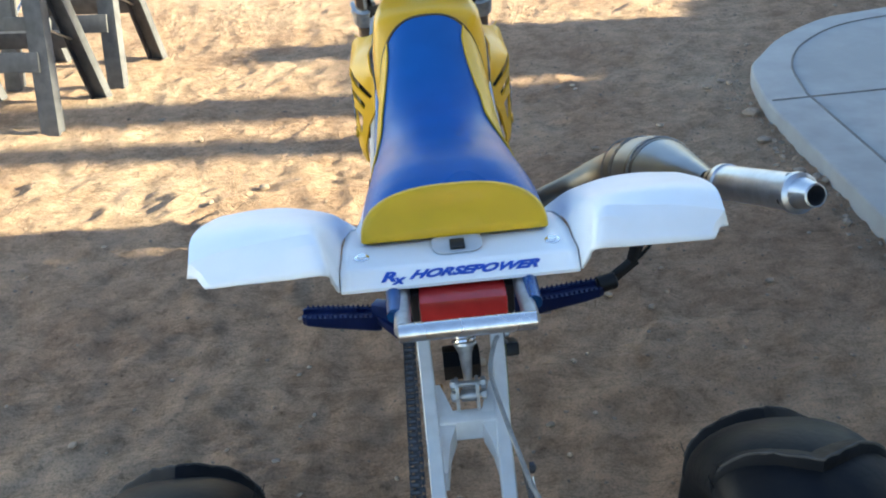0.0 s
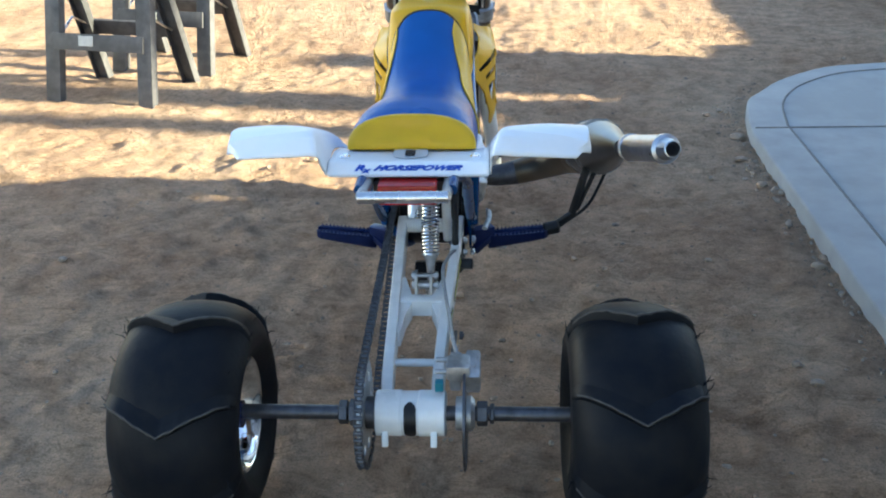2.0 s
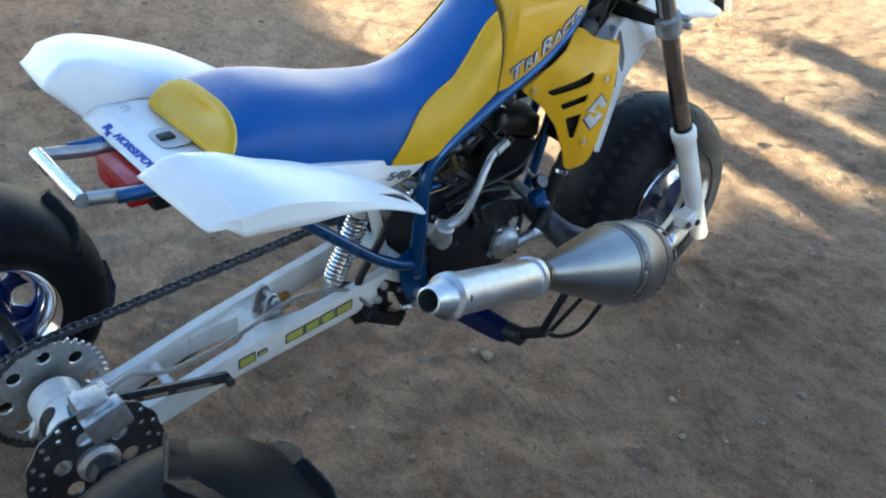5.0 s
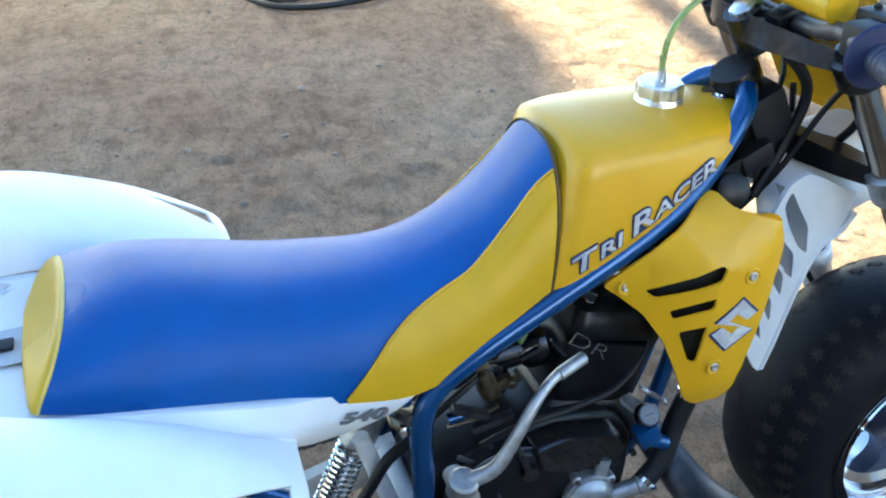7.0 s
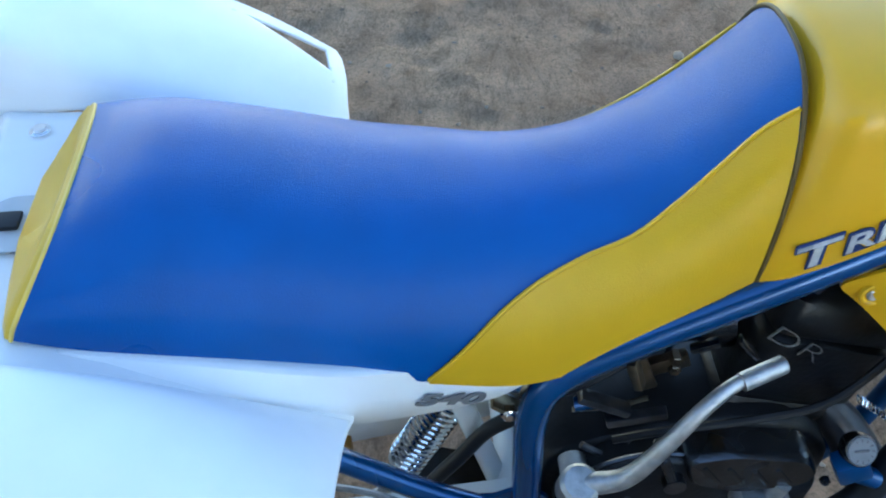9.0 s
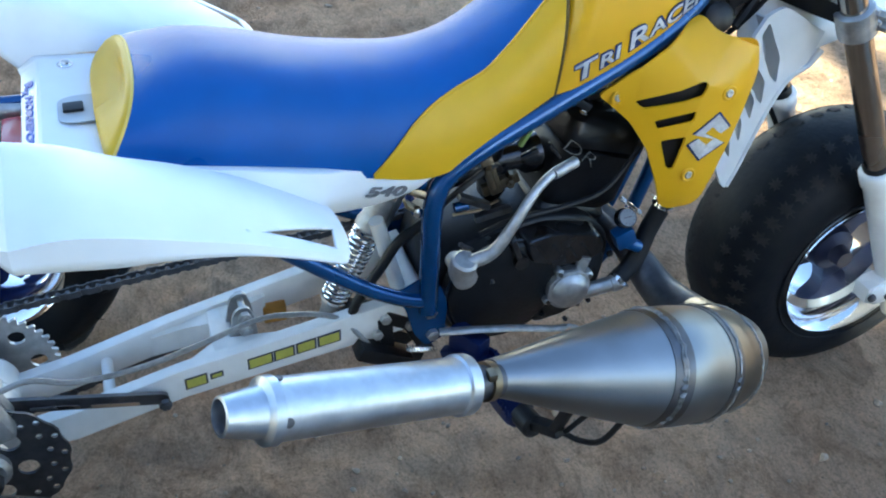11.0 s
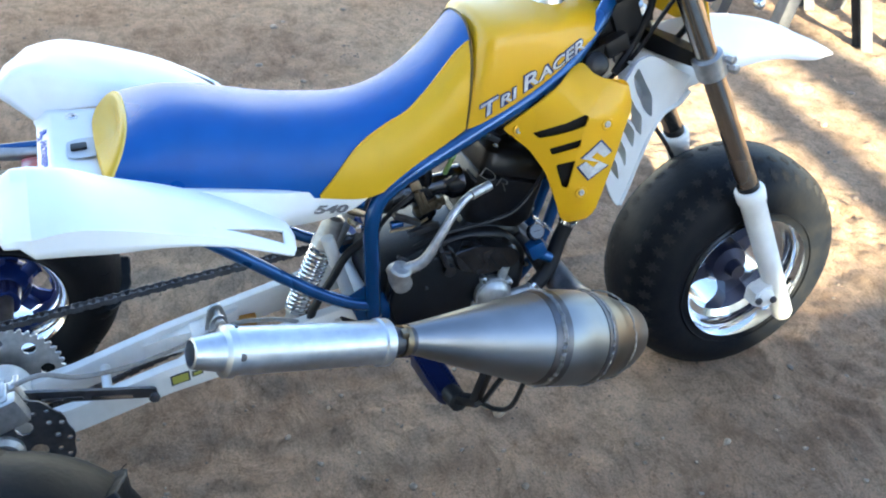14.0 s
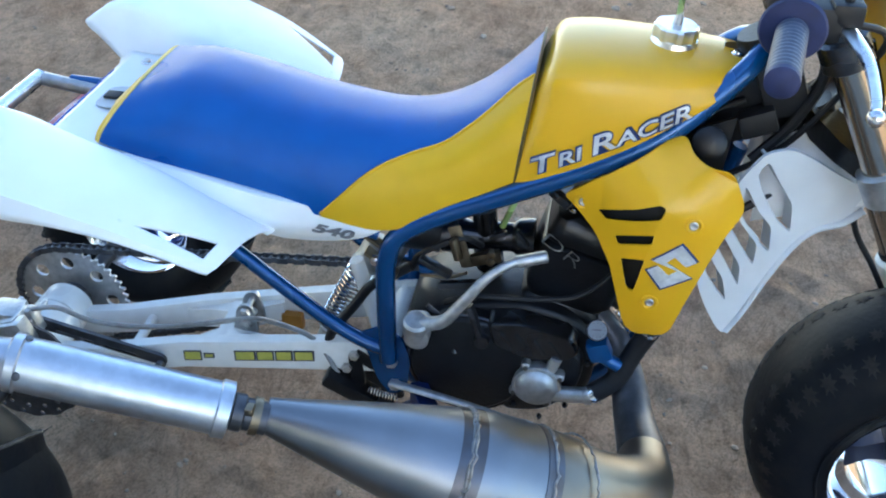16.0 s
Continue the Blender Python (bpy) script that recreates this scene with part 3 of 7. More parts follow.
# ---- sawhorses ----
def build_sawhorse():
    """Folding sawhorse: four sloping channel legs, a top rail, and a brace with a label."""
    horse = thing("sawhorse", "dark grey steel sawhorse with splayed legs standing on dirt", "sawhorse", "sawhorses")
    bm = bmesh.new()
    block(bm, (0, 0, 0.74), (0.80, 0.07, 0.09), bevel=0.006)
    part("top_rail", bm, GREY_BOARD, horse)
    for sx in (-1, 1):
        for sy in (-1, 1):
            bm = bmesh.new()
            foot, head = Vector((sx * 0.28, sy * 0.235, 0.0)), Vector((sx * 0.265, sy * 0.035, 0.76))
            beam(bm, foot, head, 0.085, 0.022, up=(0, 1, 0.2), bevel=0.003)
            for dx in (-0.039, 0.039):
                beam(bm, foot + Vector((dx, -sy * 0.014, 0)), head + Vector((dx, -sy * 0.014, 0)), 0.007, 0.05, up=(0, 1, 0.2), bevel=0)
            part("leg", bm, GREY_BOARD, horse)
    for sy in (-1, 1):
        bm = bmesh.new()
        y = sy * 0.165
        block(bm, (0, y, 0.31), (0.55, 0.02, 0.085), Matrix.Rotation(sy * 0.28, 3, "X"), 0.003)
        brace = part("brace", bm, GREY_BOARD, horse)
        if sy < 0:
            bm = bmesh.new()
            block(bm, (-0.06, y - 0.0125, 0.32), (0.085, 0.003, 0.052), Matrix.Rotation(sy * 0.28, 3, "X"))
            part("label", bm, PAPER, brace, "white paper label")
    for sx in (-1, 1):
        bm = bmesh.new()
        sweep(bm, [(sx * 0.25, -0.17, 0.30), (sx * 0.25, 0.0, 0.40), (sx * 0.25, 0.17, 0.30)], 0.009, n=8, flat=0.5)
        part("spreader", bm, ALUMINIUM, horse, "bright metal spreader")
    return horse


sawhorse = build_sawhorse()
sawhorse.matrix_basis = pose(-1.842, 3.263, -0.008, 0, 0, -13.6)
copy_thing(sawhorse, pose(-1.685, 3.81, -0.008, 0, 0, -14.2))


# ---- the three-wheeler ----
trike = thing("three_wheeler", "yellow, blue and white racing three-wheeler with paddle tyres on dirt", "three-wheeler")


def tyre_profile(r, half, bead_r, bead_half, crown=0.02, sh=3.0, n=18):
    """Closed half section of a balloon tyre as (along the axle, radius)."""
    pts = []
    for i in range(n + 1):
        a = math.pi * i / n
        c = math.cos(a)
        s = math.sin(a)
        x = -half * math.copysign(abs(c) ** (1 / 1.6), c)
        rr = bead_r + (r - bead_r) * s ** (1 / sh)
        rr -= crown * (x / half) ** 2 * (s > 0.1)
        pts.append((x, rr))
    pts[0] = (-bead_half, bead_r)
    pts[-1] = (bead_half, bead_r)
    return pts


def build_rear_wheel(side):
    cx, cz, r, half = 0.465 * side, 0.262, 0.249, 0.136
    origin, axis = (cx, 0, cz), (side, 0, 0)
    bm = bmesh.new()
    prof = tyre_profile(r, half, 0.122, 0.10, 0.022, 2.6)
    turned(bm, prof + [(0.085, 0.116), (-0.085, 0.116)], origin, axis, n=64, closed=True)
    tyre = part("rear_tyre", bm, RUBBER, trike, "smooth black balloon tyre with V-shaped paddles", sharp=50)
    # V-shaped paddles, moulded into the carcass
    for k in range(7):
        bm = bmesh.new()
        a0 = math.radians((131 if side > 0 else 138.5) + 360 / 7 * k)
        rows = []
        m = 33
        for i in range(m):
            u = -1 + 2 * i / (m - 1)
            x = cx + u * half * 0.975
            c = abs(u * 0.975) ** 1.6
            rr = 0.122 + (r - 0.122) * math.sqrt(1 - c * c) ** (1 / 2.6) - 0.022 * u * u
            tall = 0.017 - 0.005 * abs(u) ** 3 + 0.0030 * noise.noise((u * 9, k * 3.1, side)) + 0.0015 * noise.noise((u * 31, k * 2.3, side))
            lead = 0.27 * (1 - abs(u)) + 0.010 * noise.noise((u * 7, k * 1.7, side + 5))
            ring = []
            for da, dr in ((-0.17, -0.004), (-0.09, tall * 0.28), (-0.035, tall * 0.72), (-0.008, tall), (0.012, tall * 0.96), (0.022, tall * 0.5), (0.030, -0.004)):
                a = a0 + lead + da
                ring.append((x, (rr + dr) * math.cos(a), cz + (rr + dr) * math.sin(a)))
            rows.append(ring)
        loft(bm, rows)
        paddle = part("paddle", bm, RUBBER, tyre)
        bm = bmesh.new()
        edge = [(Vector(q[3]) + Vector(q[4])) / 2 for q in rows[1:-1]]
        sweep(bm, edge, [0.0026 + 0.0016 * noise.noise((i * 0.8, k, side)) for i in range(len(edge))], n=6)
        part("worn_edge", bm, DUSTY_RUBBER, paddle, "dusty worn paddle edge")
    # torn rubber whiskers on the shoulders
    bm = bmesh.new()
    rnd = random.Random(30 + side)
    for k in range(48):
        a = math.radians((131 if side > 0 else 138.5) + 360 / 7 * (k % 7)) + rnd.gauss(0, 0.05) if k < 34 else rnd.uniform(0, 2 * math.pi)
        u = rnd.choice((-1, 1)) * rnd.uniform(0.84, 0.97)
        c = abs(u) ** 1.6
        rr = 0.122 + (r - 0.122) * math.sqrt(1 - c * c) ** (1 / 2.6) - 0.022 * u * u
        p = Vector((cx + u * half, rr * math.cos(a), cz + rr * math.sin(a)))
        n = Vector((u * 0.7, math.cos(a), math.sin(a))).normalized()
        bend = Vector((rnd.gauss(0, 0.006), rnd.gauss(0, 0.008), rnd.gauss(0, 0.008)))
        ln = rnd.uniform(0.010, 0.026)
        sweep(bm, [p - n * 0.002, p + n * ln * 0.5 + bend * 0.3, p + n * ln + bend], [0.0013, 0.001, 0.0006], n=5, steps=2)
    tagged(part("whiskers", bm, RUBBER, tyre, "torn rubber whiskers"), kind="stuff")
    # rim with a rolled lip and open windows
    bm = bmesh.new()
    turned(bm, [(-0.104, 0.121), (-0.108, 0.126), (-0.101, 0.130), (-0.097, 0.122), (-0.085, 0.114), (-0.06, 0.098), (0.06, 0.098), (0.085, 0.114), (0.097, 0.122), (0.101, 0.130),
                (0.108, 0.126), (0.104, 0.120), (0.088, 0.110), (0.062, 0.094), (-0.062, 0.094), (-0.088, 0.110)], origin, axis, n=48, closed=True)
    rim = part("rim", bm, CHROME, tyre, "polished aluminium rim")
    for k in range(6):
        bm = bmesh.new()
        a = math.radians(60 * k + 12)
        d = Vector((0, math.cos(a), math.sin(a)))
        t = Vector((0, -math.sin(a), math.cos(a)))
        o = Vector(origin)
        ring = lambda rr, w, dx: [o + d * rr + t * s * w + Vector((dx + e, 0, 0)) for s, e in ((-1, -0.004), (1, -0.004), (1, 0.004), (-1, 0.004))]
        loft(bm, [ring(0.04, 0.022, 0), ring(0.07, 0.014, side * 0.008), ring(0.097, 0.022, side * 0.012)])
        part("spoke", bm, HUB_BLUE, rim)
    bm = bmesh.new()
    turned(bm, [(-0.10, 0.024), (-0.098, 0.030), (-0.05, 0.032), (-0.03, 0.052), (-0.012, 0.055), (0.004, 0.055), (0.012, 0.04), (0.03, 0.034)], origin, axis, n=24)
    for k in range(4):
        a = math.radians(90 * k + 30)
        hexbolt(bm, (cx - side * 0.012, 0.045 * math.cos(a), cz + 0.045 * math.sin(a)), (-side, 0, 0), 0.009, 0.01)
        d = Vector((0, math.cos(a), math.sin(a)))
        beam(bm, Vector(origin) + d * 0.03 - Vector((side * 0.03, 0, 0)), Vector(origin) + d * 0.088 - Vector((side * 0.008, 0, 0)), 0.030, 0.014, up=(1, 0, 0))
    part("hub", bm, HUB_BLUE, tyre, "blue anodised hub")


build_rear_wheel(-1)
build_rear_wheel(1)


def build_axle():
    bm = bmesh.new()
    turned(bm, [(-0.40, 0.014), (-0.398, 0.016), (0.398, 0.016), (0.40, 0.014)], (0, 0, 0.27), (1, 0, 0), n=20)
    part("rear_axle", bm, DARK_STEEL, trike, "dark steel axle")
    for x0, x1, r in ((-0.155, -0.135, 0.026), (-0.132, -0.112, 0.029), (0.142, 0.166, 0.027), (0.170, 0.180, 0.022)):
        bm = bmesh.new()
        turned(bm, [(x0, r * 0.9), (x0 + 0.002, r), (x1 - 0.002, r), (x1, r * 0.9)], (0, 0, 0.27), (1, 0, 0), n=6)
        part("axle_nut", bm, DARK_STEEL, trike)
    # bearing carrier with its slot, pinch bolts and feet
    bm = bmesh.new()
    turned(bm, [(-0.074, 0.044), (-0.072, 0.049), (-0.02, 0.050), (-0.018, 0.048), (0.018, 0.048), (0.02, 0.050), (0.074, 0.049), (0.077, 0.044)], (0, 0, 0.27), (1, 0, 0), n=36)
    for s in (-1, 1):
        beam(bm, (s * 0.052, -0.042, 0.255), (s * 0.052, -0.056, 0.222), 0.011, 0.014, up=(1, 0, 0))
    carrier = part("axle_carrier", bm, WHITE_PAINT, trike, "white bearing carrier")
    bm = bmesh.new()
    rows = []
    for i in range(13):
        a = math.radians(118 + 100 * i / 12)
        w = 0.013 * min(1, math.sin(math.pi * (i + 0.35) / 12.7) * 2.5)
        rows.append([(s * w + 0.002, 0.0515 * math.cos(a) * q, 0.27 + 0.0515 * math.sin(a) * q) for s, q in ((-1, 0.95), (1, 0.95), (1, 1), (-1, 1))])
    loft(bm, rows)
    part("slot", bm, BLACK_PLASTIC, carrier)
    for s in (-1, 1):
        bm = bmesh.new()
        hexbolt(bm, (s * 0.053, -0.043, 0.247), (0, -0.9, -0.4), 0.0075, 0.004)
        part("pinch_bolt", bm, DARK_STEEL, carrier)


build_axle()


def toothed_disc(bm, origin, axis, r, teeth, depth, thick, holes, hole_r, hole_at, bore):
    """A sprocket or brake disc with real holes."""
    m = axis_matrix(origin, axis)
    outer = []
    for k in range(teeth * 4):
        a = 2 * math.pi * k / (teeth * 4)
        rr = r - (depth if k % 4 in (2, 3) else 0)
        outer.append((rr * math.cos(a), rr * math.sin(a)))
    loops = [[(bore * math.cos(2 * math.pi * k / 24), bore * math.sin(2 * math.pi * k / 24)) for k in range(24)]]
    for at, count, hr, phase in zip(hole_at, holes, hole_r, range(9)):
        for j in range(count):
            b = 2 * math.pi * (j + 0.37 * phase) / count
            loops.append([(at * math.cos(b) + hr * math.cos(2 * math.pi * k / 10), at * math.sin(b) + hr * math.sin(2 * math.pi * k / 10)) for k in range(10)])
    panel(bm, outer, loops, lambda u, v: m @ Vector((u, v, thick / 2)), thick, axis=(m.to_3x3() @ Vector((0, 0, 1))))


def build_drive():
    bm = bmesh.new()
    toothed_disc(bm, (-0.098, 0, 0.27), (-1, 0, 0), 0.114, 44, 0.008, 0.006, (8,), (0.014,), (0.080,), 0.03)
    sprocket = part("rear_sprocket", bm, CAST_ALU, trike, "grey aluminium sprocket with round holes", sharp=30)
    bm = bmesh.new()
    turned(bm, [(-0.03, 0.034), (0.02, 0.036), (0.022, 0.03)], (-0.098, 0, 0.27), (-1, 0, 0), n=24)
    part("sprocket_hub", bm, DARK_STEEL, sprocket)
    # chain: links round both sprockets
    front = Vector((-0.098, 0.735, 0.405))
    rear = Vector((-0.098, 0.0, 0.27))
    R1, R2 = 0.115, 0.035
    d = front - rear
    base = math.atan2(d.z, d.y)
    off = math.acos((R1 - R2) / d.length)
    path = []
    for i in range(37):
        a = base + off + (2 * math.pi - 2 * off) * i / 36
        path.append(rear + Vector((0, R1 * math.cos(a), R1 * math.sin(a))))
    for i in range(1, 11):
        a = base - off + 2 * off * i / 10
        path.append(front + Vector((0, R2 * math.cos(a), R2 * math.sin(a))))
    path.append(path[0])
    length = [0.0]
    for a, b in zip(path, path[1:]):
        length.append(length[-1] + (b - a).length)

    def at(s):
        s %= length[-1]
        for i in range(len(path) - 1):
            if length[i + 1] >= s:
                k = (s - length[i]) / max(1e-9, length[i + 1] - length[i])
                return path[i].lerp(path[i + 1], k)
        return path[-1]

    pitch = 0.0159
    count = int(length[-1] / pitch)
    bm = bmesh.new()
    for i in range(count):
        a, b = at(i * length[-1] / count), at((i + 1) * length[-1] / count)
        t = (b - a).normalized()
        n = Vector((0, -t.z, t.y))
        for s in (-1, 1):
            x = Vector((s * (0.0075 if i % 2 else 0.0050), 0, 0))
            q = []
            for u, w in ((-0.004, 0.004), (0.0, 0.0068), (0.005, 0.0055), (0.011, 0.0055), (0.0155, 0.0068), (0.0195, 0.004), (0.0195, -0.004), (0.0155, -0.0068), (0.011, -0.0055), (0.005, -0.0055), (0.0, -0.0068), (-0.004, -0.004)):
                q.append(a + t * u + n * w + x)
            loft(bm, [q, [p + Vector((s * 0.0016, 0, 0)) for p in q]])
        turned(bm, [(-0.0085, 0.0045), (0.0085, 0.0045)], a, (1, 0, 0), n=6)
    chain = part("drive_chain", bm, DARK_STEEL, trike, "dark oiled roller chain", sharp=30)
    # brake disc and caliper
    bm = bmesh.new()
    toothed_disc(bm, (0.118, 0, 0.27), (1, 0, 0), 0.122, 16, 0.003, 0.005, (18, 18, 6), (0.005, 0.005, 0.016), (0.112, 0.095, 0.06), 0.03)
    disc = part("brake_disc", bm, DARK_STEEL, trike, "dark drilled brake disc", sharp=30)
    bm = bmesh.new()
    turned(bm, [(-0.02, 0.036), (0.012, 0.038), (0.02, 0.03)], (0.118, 0, 0.27), (1, 0, 0), n=20)
    part("disc_hub", bm, CAST_ALU, disc)
    bm = bmesh.new()
    block(bm, (0.135, 0.020, 0.365), (0.032, 0.075, 0.055), Matrix.Rotation(radians(18), 3, "X"), 0.007)
    block(bm, (0.098, 0.020, 0.365), (0.024, 0.070, 0.050), Matrix.Rotation(radians(18), 3, "X"), 0.006)
    block(bm, (0.105, 0.004, 0.384), (0.050, 0.052, 0.034), None, 0.006)
    block(bm, (0.117, 0.020, 0.385), (0.05, 0.035, 0.022), Matrix.Rotation(radians(18), 3, "X"), 0.004)
    for y in (0.01, 0.055):
        turned(bm, [(-0.055, 0.006), (0.03, 0.006)], (0.11, y - 0.012, 0.378), (1, 0, 0), n=10)
    caliper = part("brake_caliper", bm, CAST_ALU, trike, "cast aluminium brake caliper")
    bm = bmesh.new()
    block(bm, (0.064, -0.008, 0.347), (0.018, 0.020, 0.022), None, 0.003)
    part("bleed_cap", bm, TEAL, caliper, "teal fitting")
    # caliper stay: a dark rod, its two highlights laid on as chrome slivers
    lie = lambda u, v: Vector((0.090, 0.030 + u * 0.98, 0.360 - u * 0.235 + v))
    bm = bmesh.new()
    panel(bm, rounded([(0, -0.013), (0.25, -0.011), (0.25, 0.011), (0, 0.013)], 0.01), [], lie, 0.007)
    hexbolt(bm, (0.096, 0.268, 0.300), (1, 0, 0), 0.010, 0.008)
    stay = part("caliper_stay", bm, DARK_STEEL, trike, "dark caliper stay with its highlights laid on")
    for u in (0.05, 0.135):
        bm = bmesh.new()
        panel(bm, rounded([(u, -0.0035), (u + 0.07, -0.0035), (u + 0.07, 0.0035), (u, 0.0035)], 0.003), [], lambda a, b: lie(a, b) + Vector((0.0072, 0, 0)), 0.0015)
        part("glint", bm, CHROME, stay, "chrome sliver standing in for a highlight")


TEAL = mat("teal_plastic", (0.02, 0.22, 0.28), 0.4, vary=0.1)
build_drive()


def build_swingarm():
    # along each beam: centre x on either side, y, z, height
    line = [(-0.054, 0.054, 0.02, 0.246, 0.052), (-0.0635, 0.052, 0.13, 0.258, 0.056), (-0.0655, 0.0575, 0.30, 0.304, 0.058), (-0.068, 0.0695, 0.465, 0.339, 0.060), (-0.074, 0.082, 0.70, 0.384, 0.066)]

    def arm(side):
        rings = []
        for xl, xr, y, z, h in line:
            x, w = (xr if side > 0 else xl), 0.0265
            rings.append([(x + sx * w / 2, y, z + sz * h / 2) for sx, sz in ((-1, -0.8), (-0.8, -1), (0.8, -1), (1, -0.8), (1, 0.8), (0.8, 1), (-0.8, 1), (-1, 0.8))])
        loft(bm, rings)

    arms = new("swingarm")
    arms.parent = trike
    arms["label"] = "white box-section swingarm"
    for side in (-1, 1):
        bm = bmesh.new()
        arm(side)
        part("arm", bm, WHITE_PAINT, arms, sharp=30)
    bm = bmesh.new()
    sweep(bm, [(-0.06, 0.186, 0.276), (0.052, 0.186, 0.276)], 0.0095, n=14)
    part("cross_tube", bm, WHITE_PAINT, arms)
    bm = bmesh.new()
    block(bm, (0.001, 0.374, 0.322), (0.11, 0.036, 0.045), None, 0.006)
    for s in (-1, 1):
        # gussets that run out along the inner faces of the beams
        loft(bm, [[(s * x, y, z - h), (s * 0.056, y, z - h), (s * 0.056, y, z + h), (s * x, y, z + h)] for x, y, z, h in ((0.046, 0.262, 0.292, 0.020), (0.038, 0.318, 0.306, 0.021), (0.025, 0.352, 0.316, 0.022), (0.023, 0.372, 0.322, 0.022), (0.030, 0.400, 0.326, 0.021), (0.046, 0.455, 0.336, 0.020))])
    part("cross_brace", bm, WHITE_PAINT, arms)
    bm = bmesh.new()
    sweep(bm, [(-0.085, 0.684, 0.395), (0.085, 0.684, 0.395)], 0.019, n=16)
    part("pivot_tube", bm, WHITE_PAINT, arms)
    # empty shock clevis on the brace
    bm = bmesh.new()
    for s in (-1, 1):
        panel(bm, rounded([(0.382, 0.335), (0.430, 0.335), (0.428, 0.372), (0.420, 0.398), (0.406, 0.400), (0.394, 0.390)], 0.008), [], lambda u, v: Vector((0.006 + s * 0.0185, u, v)), 0.006)
    for y, z in ((0.410, 0.360), (0.411, 0.386)):
        sweep(bm, [(-0.020, y, z), (0.032, y, z)], 0.006, n=10)
        hexbolt(bm, (0.029, y, z), (1, 0, 0), 0.0105, 0.008)
        hexbolt(bm, (-0.017, y, z), (-1, 0, 0), 0.0105, 0.008)
    turned(bm, [(-0.014, 0.011), (0.014, 0.011)], (0.006, 0.410, 0.360), (1, 0, 0), n=16)
    part("clevis", bm, CAST_ALU, arms, "steel clevis with bolt")
    # yellow-green block letters on the beam, which cannot be read in full
    for i, (y0, y1) in enumerate(((0.305, 0.335), (0.345, 0.36), (0.405, 0.44), (0.447, 0.475), (0.483, 0.51), (0.518, 0.55))):
        bm = bmesh.new()
        z = lambda y: 0.305 + (y - 0.30) * 0.215
        x = lambda y: 0.0712 + (y - 0.30) * 0.0705
        loft(bm, [[(x(y), y, z(y) - h), (x(y), y, z(y) + h), (x(y) + 0.0015, y, z(y) + h), (x(y) + 0.0015, y, z(y) - h)] for y, h in ((y0, 0.0085 if i != 1 else 0.003), (y1, 0.0085 if i != 1 else 0.003))])
        part("decal_bar", bm, LIME_DECAL, arms)
        bm = bmesh.new()
        g = 0.003
        loft(bm, [[(x(y) - 0.0008, y, z(y) - h), (x(y) - 0.0008, y, z(y) + h), (x(y) + 0.0007, y, z(y) + h), (x(y) + 0.0007, y, z(y) - h)] for y, h in ((y0 - g, 0.0085 + g if i != 1 else 0.003 + g), (y1 + g, 0.0085 + g if i != 1 else 0.003 + g))])
        part("decal_border", bm, DARK_DECAL, arms)
    # chain guide block
    bm = bmesh.new()
    block(bm, (-0.05, 0.47, 0.315), (0.02, 0.04, 0.035), None, 0.004)
    part("chain_guide", bm, AMBER_BLOCK, arms, "amber plastic chain guide")


AMBER_BLOCK = mat("amber_plastic", (0.45, 0.20, 0.03), 0.5, vary=0.2)
build_swingarm()


